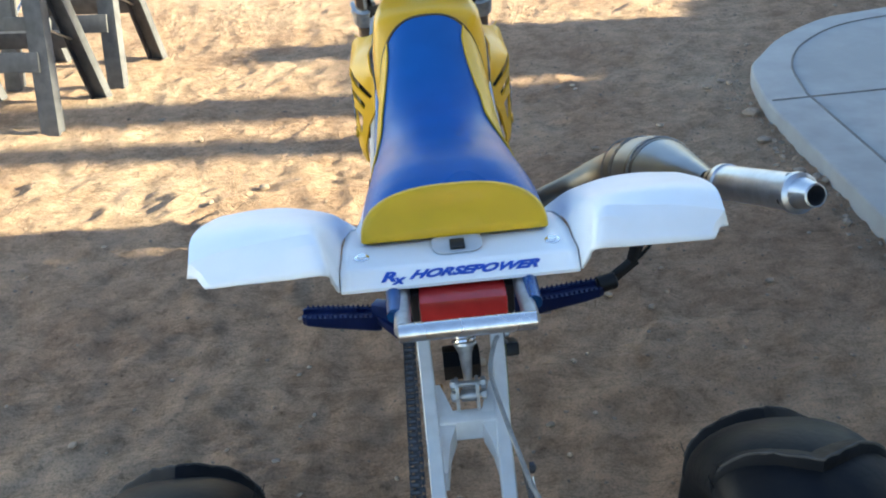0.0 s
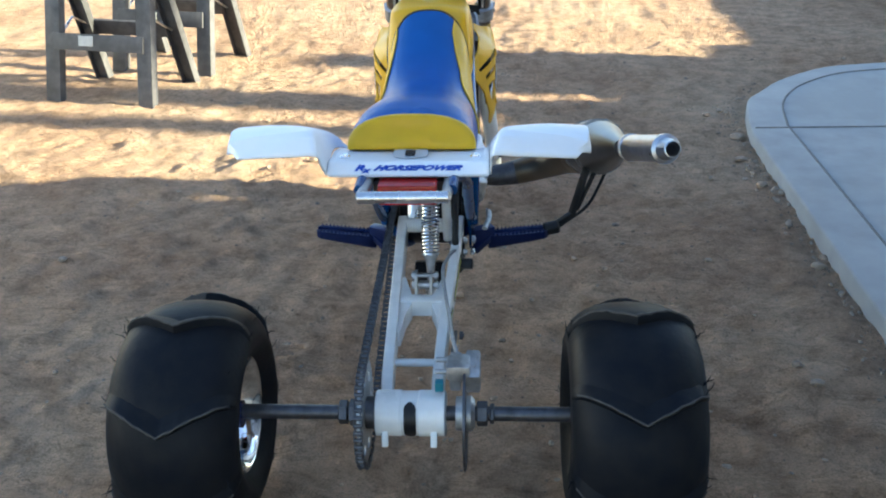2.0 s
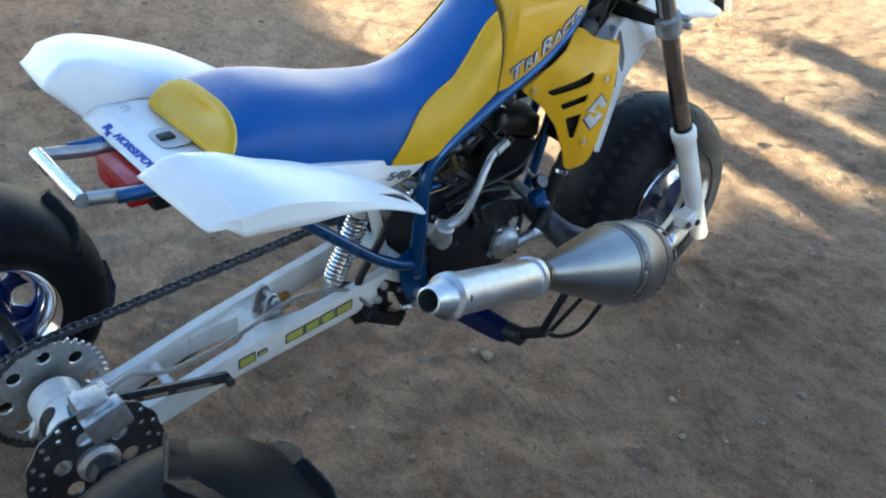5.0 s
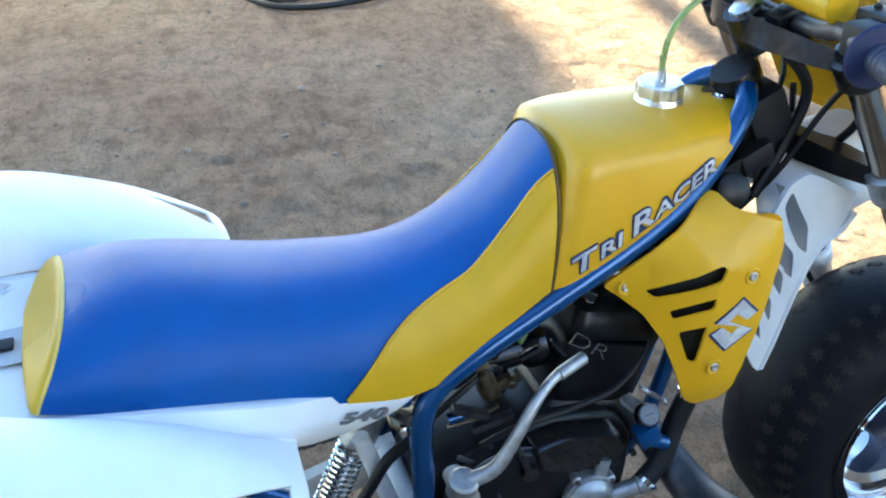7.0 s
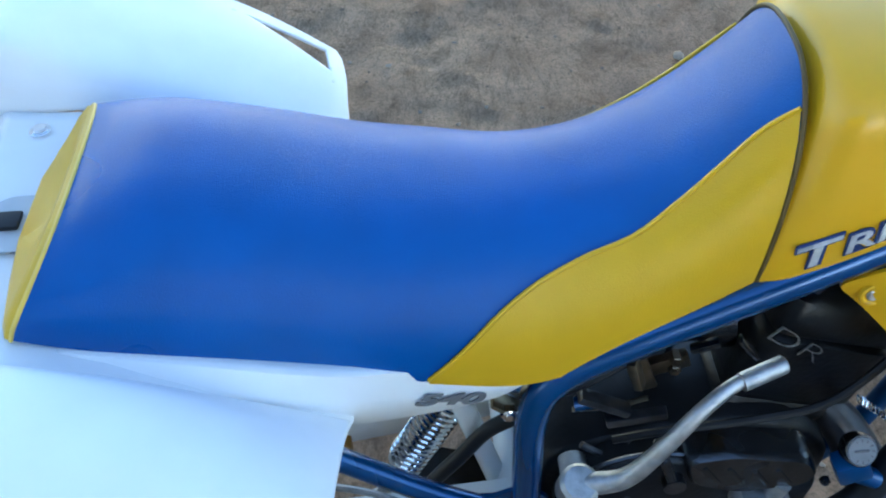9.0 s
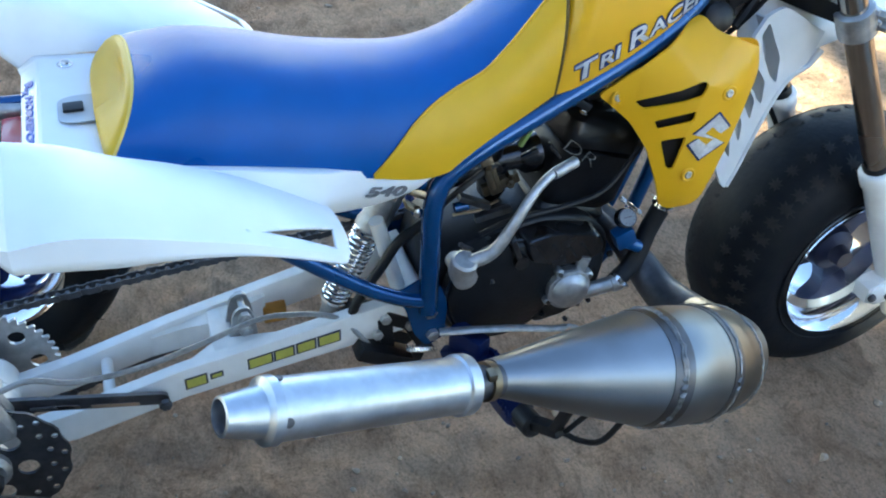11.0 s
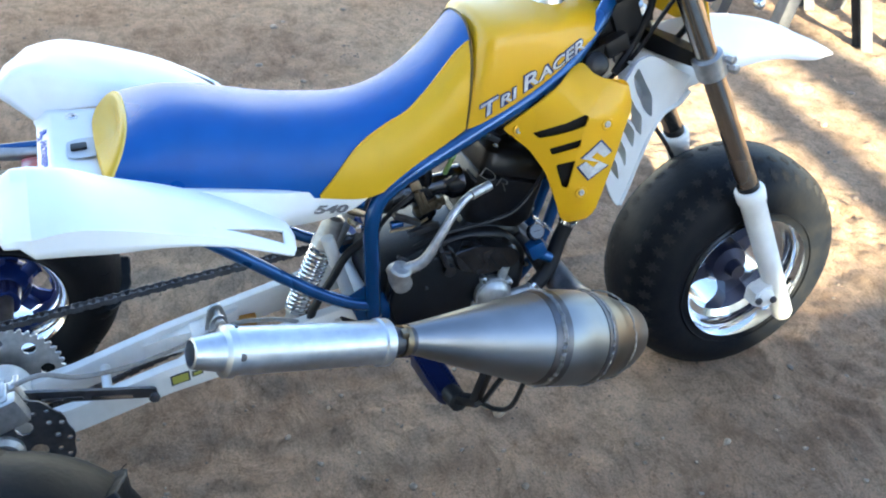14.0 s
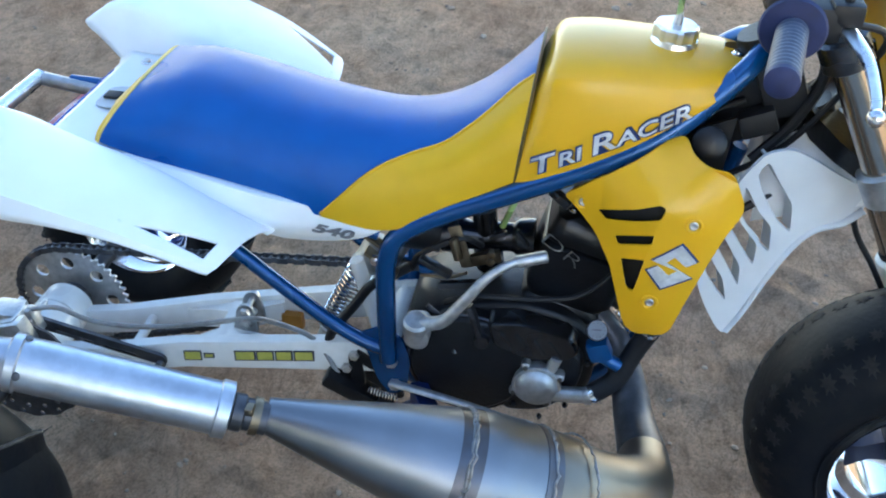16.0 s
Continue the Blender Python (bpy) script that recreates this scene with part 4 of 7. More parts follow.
def build_shock():
    top, bot = Vector((0.008, 0.655, 0.565)), Vector((0.010, 0.545, 0.335))
    d = (bot - top).normalized()
    bm = bmesh.new()
    turned(bm, [(0.0, 0.012), (0.005, 0.020), (0.05, 0.022), (0.06, 0.025), (0.068, 0.025), (0.07, 0.015), (0.14, 0.014), (0.212, 0.016), (0.214, 0.019), (0.222, 0.019), (0.236, 0.0135), (0.285, 0.0085), (0.302, 0.0085), (0.304, 0.013), (0.325, 0.013)], top, d, n=20)
    shock = part("shock_absorber", bm, CAST_ALU, trike, "aluminium rear shock absorber")
    bm = bmesh.new()
    m = axis_matrix(top + d * 0.066, d)
    turns, length = 16, 0.150
    pts = [m @ Vector((0.0215 * math.cos(2 * math.pi * turns * i / 176), 0.0215 * math.sin(2 * math.pi * turns * i / 176), length * i / 176)) for i in range(177)]
    sweep(bm, pts, 0.0034, n=8)
    part("spring", bm, CHROME, shock, "bright coil spring")
    bm = bmesh.new()
    turned(bm, [(0.214, 0.0225), (0.219, 0.0225), (0.222, 0.016)], top, d, n=20)
    part("spring_seat", bm, ALUMINIUM, shock)
    bm = bmesh.new()
    turned(bm, [(-0.07, 0.014), (-0.068, 0.019), (0.05, 0.019), (0.055, 0.012)], (-0.035, 0.665, 0.50), (0.0, 0.45, 0.85), n=18)
    part("reservoir", bm, ALUMINIUM, shock, "aluminium shock reservoir")
    bm = bmesh.new()
    sweep(bm, [(0.070, 0.72, 0.560), (0.075, 0.688, 0.539), (0.075, 0.654, 0.515), (0.075, 0.626, 0.472), (0.075, 0.597, 0.429), (0.075, 0.578, 0.391), (0.078, 0.583, 0.342), (0.082, 0.607, 0.300), (0.085, 0.64, 0.285)], 0.0085, n=10, steps=6)
    part("reservoir_hose", bm, BLACK_PLASTIC, shock)
    bm = bmesh.new()
    sweep(bm, [(0.050, 0.672, 0.36), (0.050, 0.625, 0.545)], 0.0125, n=12)
    part("strut", bm, WHITE_PAINT, trike, "short white strut")
    bm = bmesh.new()
    for a, b in (((0.626, 0.380), (0.668, 0.356)), ((0.668, 0.356), (0.700, 0.290)), ((0.626, 0.376), (0.632, 0.300)), ((0.632, 0.300), (0.690, 0.272))):
        beam(bm, (0.090, *a), (0.090, *b), 0.012, 0.024)
    part("link", bm, ENGINE_BLACK, trike, "black shock link")
    for y, z in ((0.626, 0.380), (0.668, 0.356), (0.632, 0.300), (0.612, 0.350)):
        bm = bmesh.new()
        hexbolt(bm, (0.094, y, z), (1, 0, 0), 0.009, 0.008)
        part("link_bolt", bm, CAST_ALU, trike)
    bm = bmesh.new()
    panel(bm, rounded([(0.598, 0.464), (0.640, 0.448), (0.684, 0.470), (0.684, 0.412), (0.640, 0.424)], 0.006), [], lambda u, v: Vector((0.119, u, v)), 0.005)
    part("gusset", bm, BLUE_PAINT, trike, "blue frame gusset")


build_shock()


def build_frame():
    for side in (-1, 1):
        bm = bmesh.new()
        sweep(bm, [(side * x, y, z) for x, y, z in ((0.118, 0.690, 0.40), (0.122, 0.690, 0.52), (0.122, 0.692, 0.60), (0.120, 0.712, 0.652), (0.117, 0.775, 0.693), (0.111, 0.858, 0.730), (0.104, 1.01, 0.803), (0.091, 1.09, 0.855), (0.060, 1.165, 0.925), (0.03, 1.19, 0.945))], 0.0155, n=14, steps=4)
        part("side_tube", bm, BLUE_PAINT, trike, "metallic blue frame tube")
        bm = bmesh.new()
        sweep(bm, [(side * x, y, z) for x, y, z in ((0.10, 0.22, 0.735), (0.115, 0.35, 0.665), (0.115, 0.45, 0.585), (0.115, 0.54, 0.508), (0.116, 0.60, 0.462), (0.118, 0.655, 0.432), (0.118, 0.70, 0.42))], 0.0125, n=12, steps=4)
        part("subframe_tube", bm, BLUE_PAINT, trike)
        bm = bmesh.new()
        sweep(bm, [(side * x, y, z) for x, y, z in ((0.095, 0.10, 0.748), (0.10, 0.30, 0.735), (0.11, 0.50, 0.69), (0.113, 0.68, 0.645))], 0.011, n=12, steps=4)
        part("seat_rail", bm, BLUE_PAINT, trike)
        bm = bmesh.new()
        sweep(bm, [(side * x, y, z) for x, y, z in ((0.10, 0.69, 0.38), (0.07, 0.72, 0.325), (0.05, 0.80, 0.308), (0.045, 0.95, 0.312), (0.035, 1.04, 0.36), (0.03, 1.10, 0.47), (0.02, 1.19, 0.80))], 0.012, n=12, steps=5)
        part("cradle_tube", bm, BLUE_PAINT, trike)
        # pivot plate with bolts
        bm = bmesh.new()
        panel(bm, rounded([(0.632, 0.447), (0.712, 0.446), (0.726, 0.40), (0.720, 0.332), (0.69, 0.318), (0.668, 0.352), (0.655, 0.405)], 0.012), [], lambda u, v: Vector((side * 0.114, u, v)), 0.006 * side)
        plate = part("pivot_plate", bm, BLUE_PAINT, trike)
        for y, z in ((0.695, 0.395), (0.700, 0.345), (0.664, 0.428)):
            bm = bmesh.new()
            hexbolt(bm, (side * 0.115, y, z), (side, 0, 0), 0.011, 0.008)
            part("bolt", bm, CAST_ALU, plate)
    bm = bmesh.new()
    top, bot = Vector((0, 1.185, 0.965)), Vector((0, 1.27, 0.80))
    turned(bm, [(0, 0.030), (0.01, 0.034), (0.03, 0.030), (0.155, 0.030), (0.175, 0.034), (0.185, 0.030)], top, bot - top, n=24)
    part("head_tube", bm, ENGINE_BLACK, trike)
    bm = bmesh.new()
    for s in (-1, 1):
        loft(bm, [[(s * 0.02, 1.10, 0.86), (s * 0.032, 1.20, 0.93), (s * 0.03, 1.235, 0.84), (s * 0.02, 1.16, 0.80)], [(s * 0.026, 1.10, 0.86), (s * 0.038, 1.20, 0.93), (s * 0.036, 1.235, 0.84), (s * 0.026, 1.16, 0.80)]])
    part("head_gusset", bm, ENGINE_BLACK, trike)
    bm = bmesh.new()
    panel(bm, rounded([(-0.02, 0), (0.02, 0), (0.02, 0.035), (0.008, 0.05), (-0.008, 0.05), (-0.02, 0.035)], 0.006), [], lambda u, v: Vector((u * 0.3, 1.165 + u, 0.935 + 0.2 * v)), 0.004, axis=(0, 0, 1))
    part("tank_tab", bm, STEEL, trike)
    # shock linkage under the swingarm
    bm = bmesh.new()
    loft(bm, [[(x, 0.57, 0.31), (x, 0.60, 0.325), (x, 0.66, 0.30), (x, 0.70, 0.27), (x, 0.66, 0.245), (x, 0.60, 0.255)] for x in (-0.035, 0.04)])
    part("shock_linkage", bm, ENGINE_BLACK, trike, "dusty linkage guard")


build_frame()


# ---- bodywork ----
def lerp_table(table, y):
    """Values at y from rows (y, a, b, ...), on a smooth curve through them."""
    if y <= table[0][0]:
        return table[0][1:]
    if y >= table[-1][0]:
        return table[-1][1:]
    i = next(k for k in range(len(table) - 1) if y <= table[k + 1][0])
    p, q = table[i], table[i + 1]
    o, r = table[max(0, i - 1)], table[min(len(table) - 1, i + 2)]
    h = q[0] - p[0]
    t = (y - p[0]) / h
    out = []
    for a, b, c, d in zip(o[1:], p[1:], q[1:], r[1:]):
        m0, m1 = (c - a) / (q[0] - o[0]) * h, (d - b) / (r[0] - p[0]) * h
        out.append((2 * t ** 3 - 3 * t * t + 1) * b + (t ** 3 - 2 * t * t + t) * m0 + (3 * t * t - 2 * t ** 3) * c + (t ** 3 - t * t) * m1)
    return tuple(out)


# along y: bottom height, top height, half width
SEAT = [(0.268, 0.774, 0.838, 0.139), (0.30, 0.764, 0.845, 0.140), (0.36, 0.747, 0.850, 0.140), (0.46, 0.718, 0.837, 0.138), (0.54, 0.696, 0.817, 0.137), (0.60, 0.682, 0.807, 0.136),
        (0.68, 0.664, 0.800, 0.130), (0.74, 0.676, 0.808, 0.125), (0.79, 0.701, 0.831, 0.120), (0.83, 0.722, 0.863, 0.115), (0.865, 0.738, 0.901, 0.110), (0.890, 0.748, 0.932, 0.106)]
SEAT_N = 36


def seat_ring(y, shrink=0.0):
    """Section of the seat: a full, rounded arch."""
    zb, zt, w = lerp_table(SEAT, y)
    n = 2.6 - 0.05 * max(0.0, min(1.0, (y - 0.62) / 0.2))
    lean = 0.022 * max(0.0, min(1.0, (y - 0.74) / 0.13))
    pts = []
    for i in range(SEAT_N + 1):
        a = math.pi * (1 - i / SEAT_N)
        c, s = math.cos(a), max(0.0, math.sin(a))
        x = math.copysign(abs(c) ** (2 / n), c) * (w - shrink)
        zrel = s ** (2 / n)
        pts.append(Vector((x, y + 0.042 * zrel ** 1.2 * max(0.0, 1 - (y - 0.268) / 0.20) + lean * (zrel - 0.6), zb + (zt - zb) * zrel)))
    return pts


def yellow_edge(y):
    """Height of the seam between the blue and the yellow cover along the side."""
    table = [(0.597, 0.686), (0.63, 0.718), (0.657, 0.743), (0.688, 0.762), (0.727, 0.778), (0.772, 0.797), (0.806, 0.823), (0.836, 0.852), (0.866, 0.885), (0.890, 0.906)]
    return lerp_table(table, y)[0] if y > 0.597 else 0.0


def build_seat():
    ys = [0.268 + (0.890 - 0.268) * i / 62 for i in range(63)]
    bm = bmesh.new()
    rings = [[bm.verts.new(p) for p in seat_ring(y)] for y in ys]
    n = SEAT_N + 1
    for i in range(len(rings) - 1):
        for k in range(n - 1):
            bm.faces.new((rings[i][k], rings[i][k + 1], rings[i + 1][k + 1], rings[i + 1][k]))
    bm.faces.new(rings[-1])
    bm.faces.new([r[0] for r in rings] + [r[-1] for r in reversed(rings)])
    cover = part("seat", bm, BLUE_VINYL, trike, "blue vinyl seat with yellow sides and back", sharp=60)
    # yellow side panels, sewn on
    for side in (-1, 1):
        bm = bmesh.new()
        grid = []
        for y in [0.598 + (0.888 - 0.598) * i / 30 for i in range(31)]:
            ring = seat_ring(y)
            half = ring[SEAT_N // 2:] if side > 0 else list(reversed(ring[:SEAT_N // 2 + 1]))
            zb = half[-1].z
            ze = min(max(zb + 0.0015, yellow_edge(y) - (0.022 if side < 0 else 0.0)), max(q.z for q in half) - 0.004)
            row = []
            for j in range(9):
                z = zb + (ze - zb) * j / 8
                for a, b in zip(half, half[1:]):
                    if b.z <= z <= a.z + 1e-9:
                        k = (z - b.z) / max(1e-9, a.z - b.z)
                        p = b.lerp(a, k)
                        break
                row.append((p.x + side * 0.0030, p.y, p.z + 0.0012))
            grid.append(row)
        loft(bm, grid, cap=False, loop=False)
        part("side_panel", bm, YELLOW_VINYL, cover, "yellow vinyl panel")
        bm = bmesh.new()
        sweep(bm, [Vector(r[-1]) for r in grid], 0.0022, n=6)
        part("welt", bm, YELLOW_VINYL, cover)
    # dark line along the front edge: painted shade of the gap against the tank
    bm = bmesh.new()
    sweep(bm, [p + Vector((math.copysign(0.0022, p.x) if abs(p.x) > 0.02 else 0.0, 0.001, 0.0012)) for p in seat_ring(0.890)], 0.0022, n=8)
    part("seam_shade_line", bm, SEAM, cover, "dark line painted for the shaded seam")
    # yellow back panel: bulged cushion end with welting
    ring = seat_ring(0.268)
    bm = bmesh.new()
    c = Vector((0, 0.262, 0.80))
    rows = []
    for k, bulge in ((1.0, 0.0), (0.985, 0.006), (0.9, 0.010), (0.6, 0.013), (0.3, 0.014)):
        rows.append([(c.x + (p.x - c.x) * k, p.y - bulge, c.z + (p.z - c.z) * k) for p in ring])
    loft(bm, rows, cap=False)
    bm.faces.new([v for v in bm.verts[-len(ring):]])
    part("back_panel", bm, YELLOW_VINYL, cover, "yellow vinyl back panel", sharp=80)
    bm = bmesh.new()
    sweep(bm, [(p.x * 0.997, p.y - 0.0005, p.z - 0.0004) for p in ring], 0.0021, n=8)
    part("welt", bm, PALE_WELT, cover, "pale yellow piping")
    # black strap under the back
    bm = bmesh.new()
    loft(bm, [[(x, 0.262, 0.776), (x, 0.235, 0.772), (x, 0.228, 0.762), (x, 0.224, 0.758), (x, 0.228, 0.756), (x, 0.262, 0.766)] for x in (-0.010, 0.012)])
    part("strap", bm, BLACK_PLASTIC, cover, "black strap")


build_seat()

# along y: bottom z, lower half width, shoulder z, shoulder half width, top z
TANK = [(0.868, 0.750, 0.098, 0.868, 0.078, 0.892), (0.892, 0.748, 0.113, 0.902, 0.101, 0.931), (0.920, 0.764, 0.116, 0.910, 0.107, 0.940), (0.980, 0.796, 0.115, 0.911, 0.108, 0.943), (1.040, 0.826, 0.109, 0.908, 0.104, 0.942),
        (1.090, 0.856, 0.099, 0.906, 0.097, 0.940), (1.130, 0.885, 0.088, 0.906, 0.085, 0.937), (1.160, 0.910, 0.069, 0.916, 0.064, 0.934), (1.178, 0.920, 0.045, 0.924, 0.040, 0.930)]


def tank_ring(y):
    zb, wb, zs, ws, zt = lerp_table(TANK, y)
    pts = []
    m = 14
    for i in range(2 * m + 1):
        u = -1 + i / m
        s = abs(u)
        if s > 0.45:
            k = (1 - s) / 0.55
            x, z = wb + (ws - wb) * k + 0.006 * math.sin(math.pi * k), zb + (zs - zb) * k
        else:
            k = s / 0.45
            x = ws * math.sin(k * math.pi / 2)
            z = zs + (zt - zs) * math.cos(k * math.pi / 2) ** 0.8
        fade = max(0, 1 - (y - 0.868) / 0.12)
        back = -0.014 + 0.042 * max(0.0, min(1.0, (z - 0.74) / 0.15)) ** 0.8
        pts.append((math.copysign(x, u), y + back * fade, z))
    return pts


def build_tank():
    bm = bmesh.new()
    loft(bm, [tank_ring(0.868 + (1.178 - 0.868) * (i / 34)) for i in range(35)])
    tank = part("fuel_tank", bm, YELLOW_PLASTIC, trike, "yellow plastic fuel tank", sharp=55)
    bm = bmesh.new()
    turned(bm, [(0, 0.030), (0.004, 0.033), (0.012, 0.031), (0.013, 0.026), (0.016, 0.026)], (0, 1.076, 0.934), (0, 0.08, 1), n=32)
    m = axis_matrix((0, 1.076, 0.946), (0, 0.08, 1))
    ring = lambda r, h: [m @ Vector((r * (1 + (0.05 if k % 6 in (0, 1, 2) else -0.02)) * math.cos(2 * math.pi * k / 48), r * (1 + (0.05 if k % 6 in (0, 1, 2) else -0.02)) * math.sin(2 * math.pi * k / 48), h)) for k in range(48)]
    loft(bm, [ring(0.029, 0), ring(0.030, 0.003), ring(0.030, 0.016), ring(0.028, 0.019)])
    cap = part("fuel_cap", bm, ALUMINIUM, tank, "machined aluminium fuel cap", sharp=25)
    bm = bmesh.new()
    turned(bm, [(0, 0.007), (0.012, 0.006), (0.02, 0.004)], (0, 1.077, 0.962), (0, 0.08, 1), n=12)
    part("vent_nipple", bm, CAST_ALU, cap)
    bm = bmesh.new()
    sweep(bm, [(0, 1.077, 0.968), (0.001, 1.080, 1.01), (0.004, 1.092, 1.042), (0.008, 1.115, 1.066), (0.01, 1.15, 1.078), (0.01, 1.19, 1.070), (0.01, 1.21, 1.05)], 0.0042, n=10, steps=6)
    part("vent_hose", bm, GREEN_HOSE, cap, "clear green vent hose")
    bm = bmesh.new()
    turned(bm, [(0, 0.011), (0.003, 0.011), (0.004, 0.008), (0.007, 0.007)], (0.012, 1.162, 0.931), (0, 0.15, 1), n=14)
    part("tank_bolt", bm, CHROME, tank)
    # raised silver letters along the lower edge, on both sides
    for side in (1, -1):
        a, b = Vector((0, 0.908, 0.778)), Vector((0, 1.114, 0.880))
        along = (b - a).normalized()
        up = Vector((0, -along.z, along.y))
        span = (b - a).length

        def place(u, v, h, lift=0.0):
            u = u if side > 0 else span - u
            p = a + along * u + up * v
            return Vector((side * (tank_side(p.y, p.z) + 0.0016 + lift + h), p.y, p.z))

        for text, u0, u1, v1 in (("T", 0.0, 0.040, 0.026), ("RI", 0.034, 0.076, 0.021), ("R", 0.083, 0.120, 0.029), ("ACER", 0.116, 0.224, 0.022)):
            lettering("tank_letters", text, (u0 + 0.001, 0.001, u1 - 0.001, v1 - 0.001), lambda u, v, h: place(u, v, h, 0.0008), SILVER_DECAL, tank, "silver block letters", 0.3, 0.0004)
            lettering("letter_outline", text, (u0 - 0.0012, -0.0012, u1 + 0.0012, v1 + 0.0012), place, OUTLINE_DECAL, tank, "dark blue letter outline", 0.3, 0.0022)


def tank_side(y, z):
    """Half width of the tank at a height on its flank."""
    zb, wb, zs, ws, zt = lerp_table(TANK, y)
    k = max(0.0, min(1.0, (z - zb) / (zs - zb)))
    return wb + (ws - wb) * k + 0.006 * math.sin(math.pi * k)


build_tank()


def smooth(k):
    k = max(0.0, min(1.0, k))
    return k * k * (3 - 2 * k)


def shroud_place(side):
    def place(y, z):
        k = max(0.0, min(1.0, (y - 0.945) / 0.145))
        x = 0.110 + 0.070 * k * k * (3 - 2 * k)
        if z > 0.775:
            x -= (x - 0.106) * min(1, (z - 0.775) / 0.075) ** 1.4 * (1 - 0.85 * smooth((y - 1.09) / 0.08))
        if z < 0.60:
            x -= 0.014 * ((0.60 - z) / 0.05) ** 1.3
        if y > 1.14:
            x -= 0.030 * min(1, (y - 1.14) / 0.05) ** 1.6
        return Vector((side * x, y, z))
    return place


def build_shrouds():
    outline = rounded([(0.949, 0.744), (0.998, 0.789), (1.046, 0.825), (1.085, 0.848), (1.105, 0.852), (1.113, 0.838), (1.132, 0.832), (1.155, 0.835), (1.168, 0.826), (1.187, 0.783), (1.189, 0.766), (1.170, 0.740), (1.156, 0.706), (1.143, 0.668), (1.130, 0.622), (1.119, 0.572), (1.109, 0.558), (1.067, 0.554), (1.055, 0.564), (1.040, 0.610), (1.023, 0.662), (0.998, 0.702), (0.968, 0.729)], 0.009)
    slot_a = rounded([(0.998, 0.739), (1.011, 0.729), (1.081, 0.760), (1.086, 0.779), (1.078, 0.783)], 0.004)
    slot_b = rounded([(1.025, 0.712), (1.031, 0.699), (1.075, 0.719), (1.076, 0.736)], 0.004)
    slot_c = rounded([(1.037, 0.681), (1.069, 0.693), (1.060, 0.633), (1.050, 0.636)], 0.005)
    for side in (1, -1):
        place = shroud_place(side)
        bm = bmesh.new()
        panel(bm, outline, [slot_a, slot_b, slot_c], place, 0.004 * side)
        shroud = part("radiator_shroud", bm, YELLOW_PLASTIC, trike, "yellow plastic radiator shroud with slots", sharp=45)
        for y, z in ((0.977, 0.742), (1.124, 0.759), (1.084, 0.625)):
            p = place(y, z)
            bm = bmesh.new()
            turned(bm, [(-0.001, 0.0125), (0.0022, 0.0115), (0.0026, 0.0095), (0.0008, 0.0075), (0.0006, 0.004)], p, (side, 0, 0.1), n=20)
            part("boss", bm, YELLOW_PLASTIC, shroud)
            bm = bmesh.new()
            turned(bm, [(0, 0.0062), (0.002, 0.0062), (0.003, 0.0045), (0.0022, 0.0025)], p, (side, 0, 0.1), n=14)
            part("shroud_bolt", bm, CAST_ALU, shroud)
        # black sheet added so that the slots look shaded from behind
        bm = bmesh.new()
        panel(bm, [(0.985, 0.735), (1.005, 0.765), (1.10, 0.792), (1.105, 0.740), (1.10, 0.690), (1.085, 0.640), (1.068, 0.615), (1.053, 0.620), (1.040, 0.68)], [], lambda u, v: place(u, v) - Vector((side * 0.016, 0, 0)), 0.003 * side)
        part("slot_shade", bm, BLACK_PLASTIC, shroud, "black sheet put in for the shade behind the slots")
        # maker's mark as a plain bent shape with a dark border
        for grow, lift, material in ((0.0022, 0.0010, OUTLINE_DECAL), (0.0, 0.0020, SILVER_DECAL)):
            for pts in ([(1.079, 0.696), (1.114, 0.726), (1.137, 0.701), (1.124, 0.692), (1.107, 0.706), (1.097, 0.696), (1.133, 0.675), (1.096, 0.652), (1.074, 0.679), (1.087, 0.689), (1.103, 0.675), (1.114, 0.684)],):
                cx = sum(p[0] for p in pts) / len(pts)
                cz = sum(p[1] for p in pts) / len(pts)
                big = [(cx + (u - cx) * (1 + grow * 50), cz + (v - cz) * (1 + grow * 50)) for u, v in pts]
                bm = bmesh.new()
                panel(bm, big, [], lambda u, v: place(u, v) + Vector((side * lift, 0, lift * 0.15)), 0.0012 * side)
                part("mark", bm, material, shroud)
        # black filler sheet, added to darken the open gap above the shroud
        bm = bmesh.new()
        loft(bm, [[(side * x, 0.985, 0.70), (side * x, 1.16, 0.70), (side * x, 1.17, 0.865), (side * x, 1.10, 0.835), (side * x, 0.985, 0.775)] for x in (0.060, 0.066)])
        part("gap_shade", bm, BLACK_PLASTIC, trike, "black sheet standing in for shade under the tank")
        # radiator behind it
        bm = bmesh.new()
        block(bm, (side * 0.098, 1.118, 0.69), (0.06, 0.018, 0.20), Matrix.Rotation(-0.25, 3, "X"))
        part("radiator", bm, ENGINE_BLACK, trike, "black radiator core")
        # white louvre guard in front of the radiator
        bm = bmesh.new()
        rim = rounded([(1.206, 0.540), (1.223, 0.575), (1.244, 0.632), (1.272, 0.690), (1.297, 0.718), (1.334, 0.728), (1.359, 0.751), (1.372, 0.775), (1.326, 0.800), (1.271, 0.835), (1.239, 0.852), (1.205, 0.846), (1.180, 0.810), (1.165, 0.765), (1.152, 0.71), (1.146, 0.66), (1.152, 0.630), (1.169, 0.592), (1.192, 0.552)], 0.012)
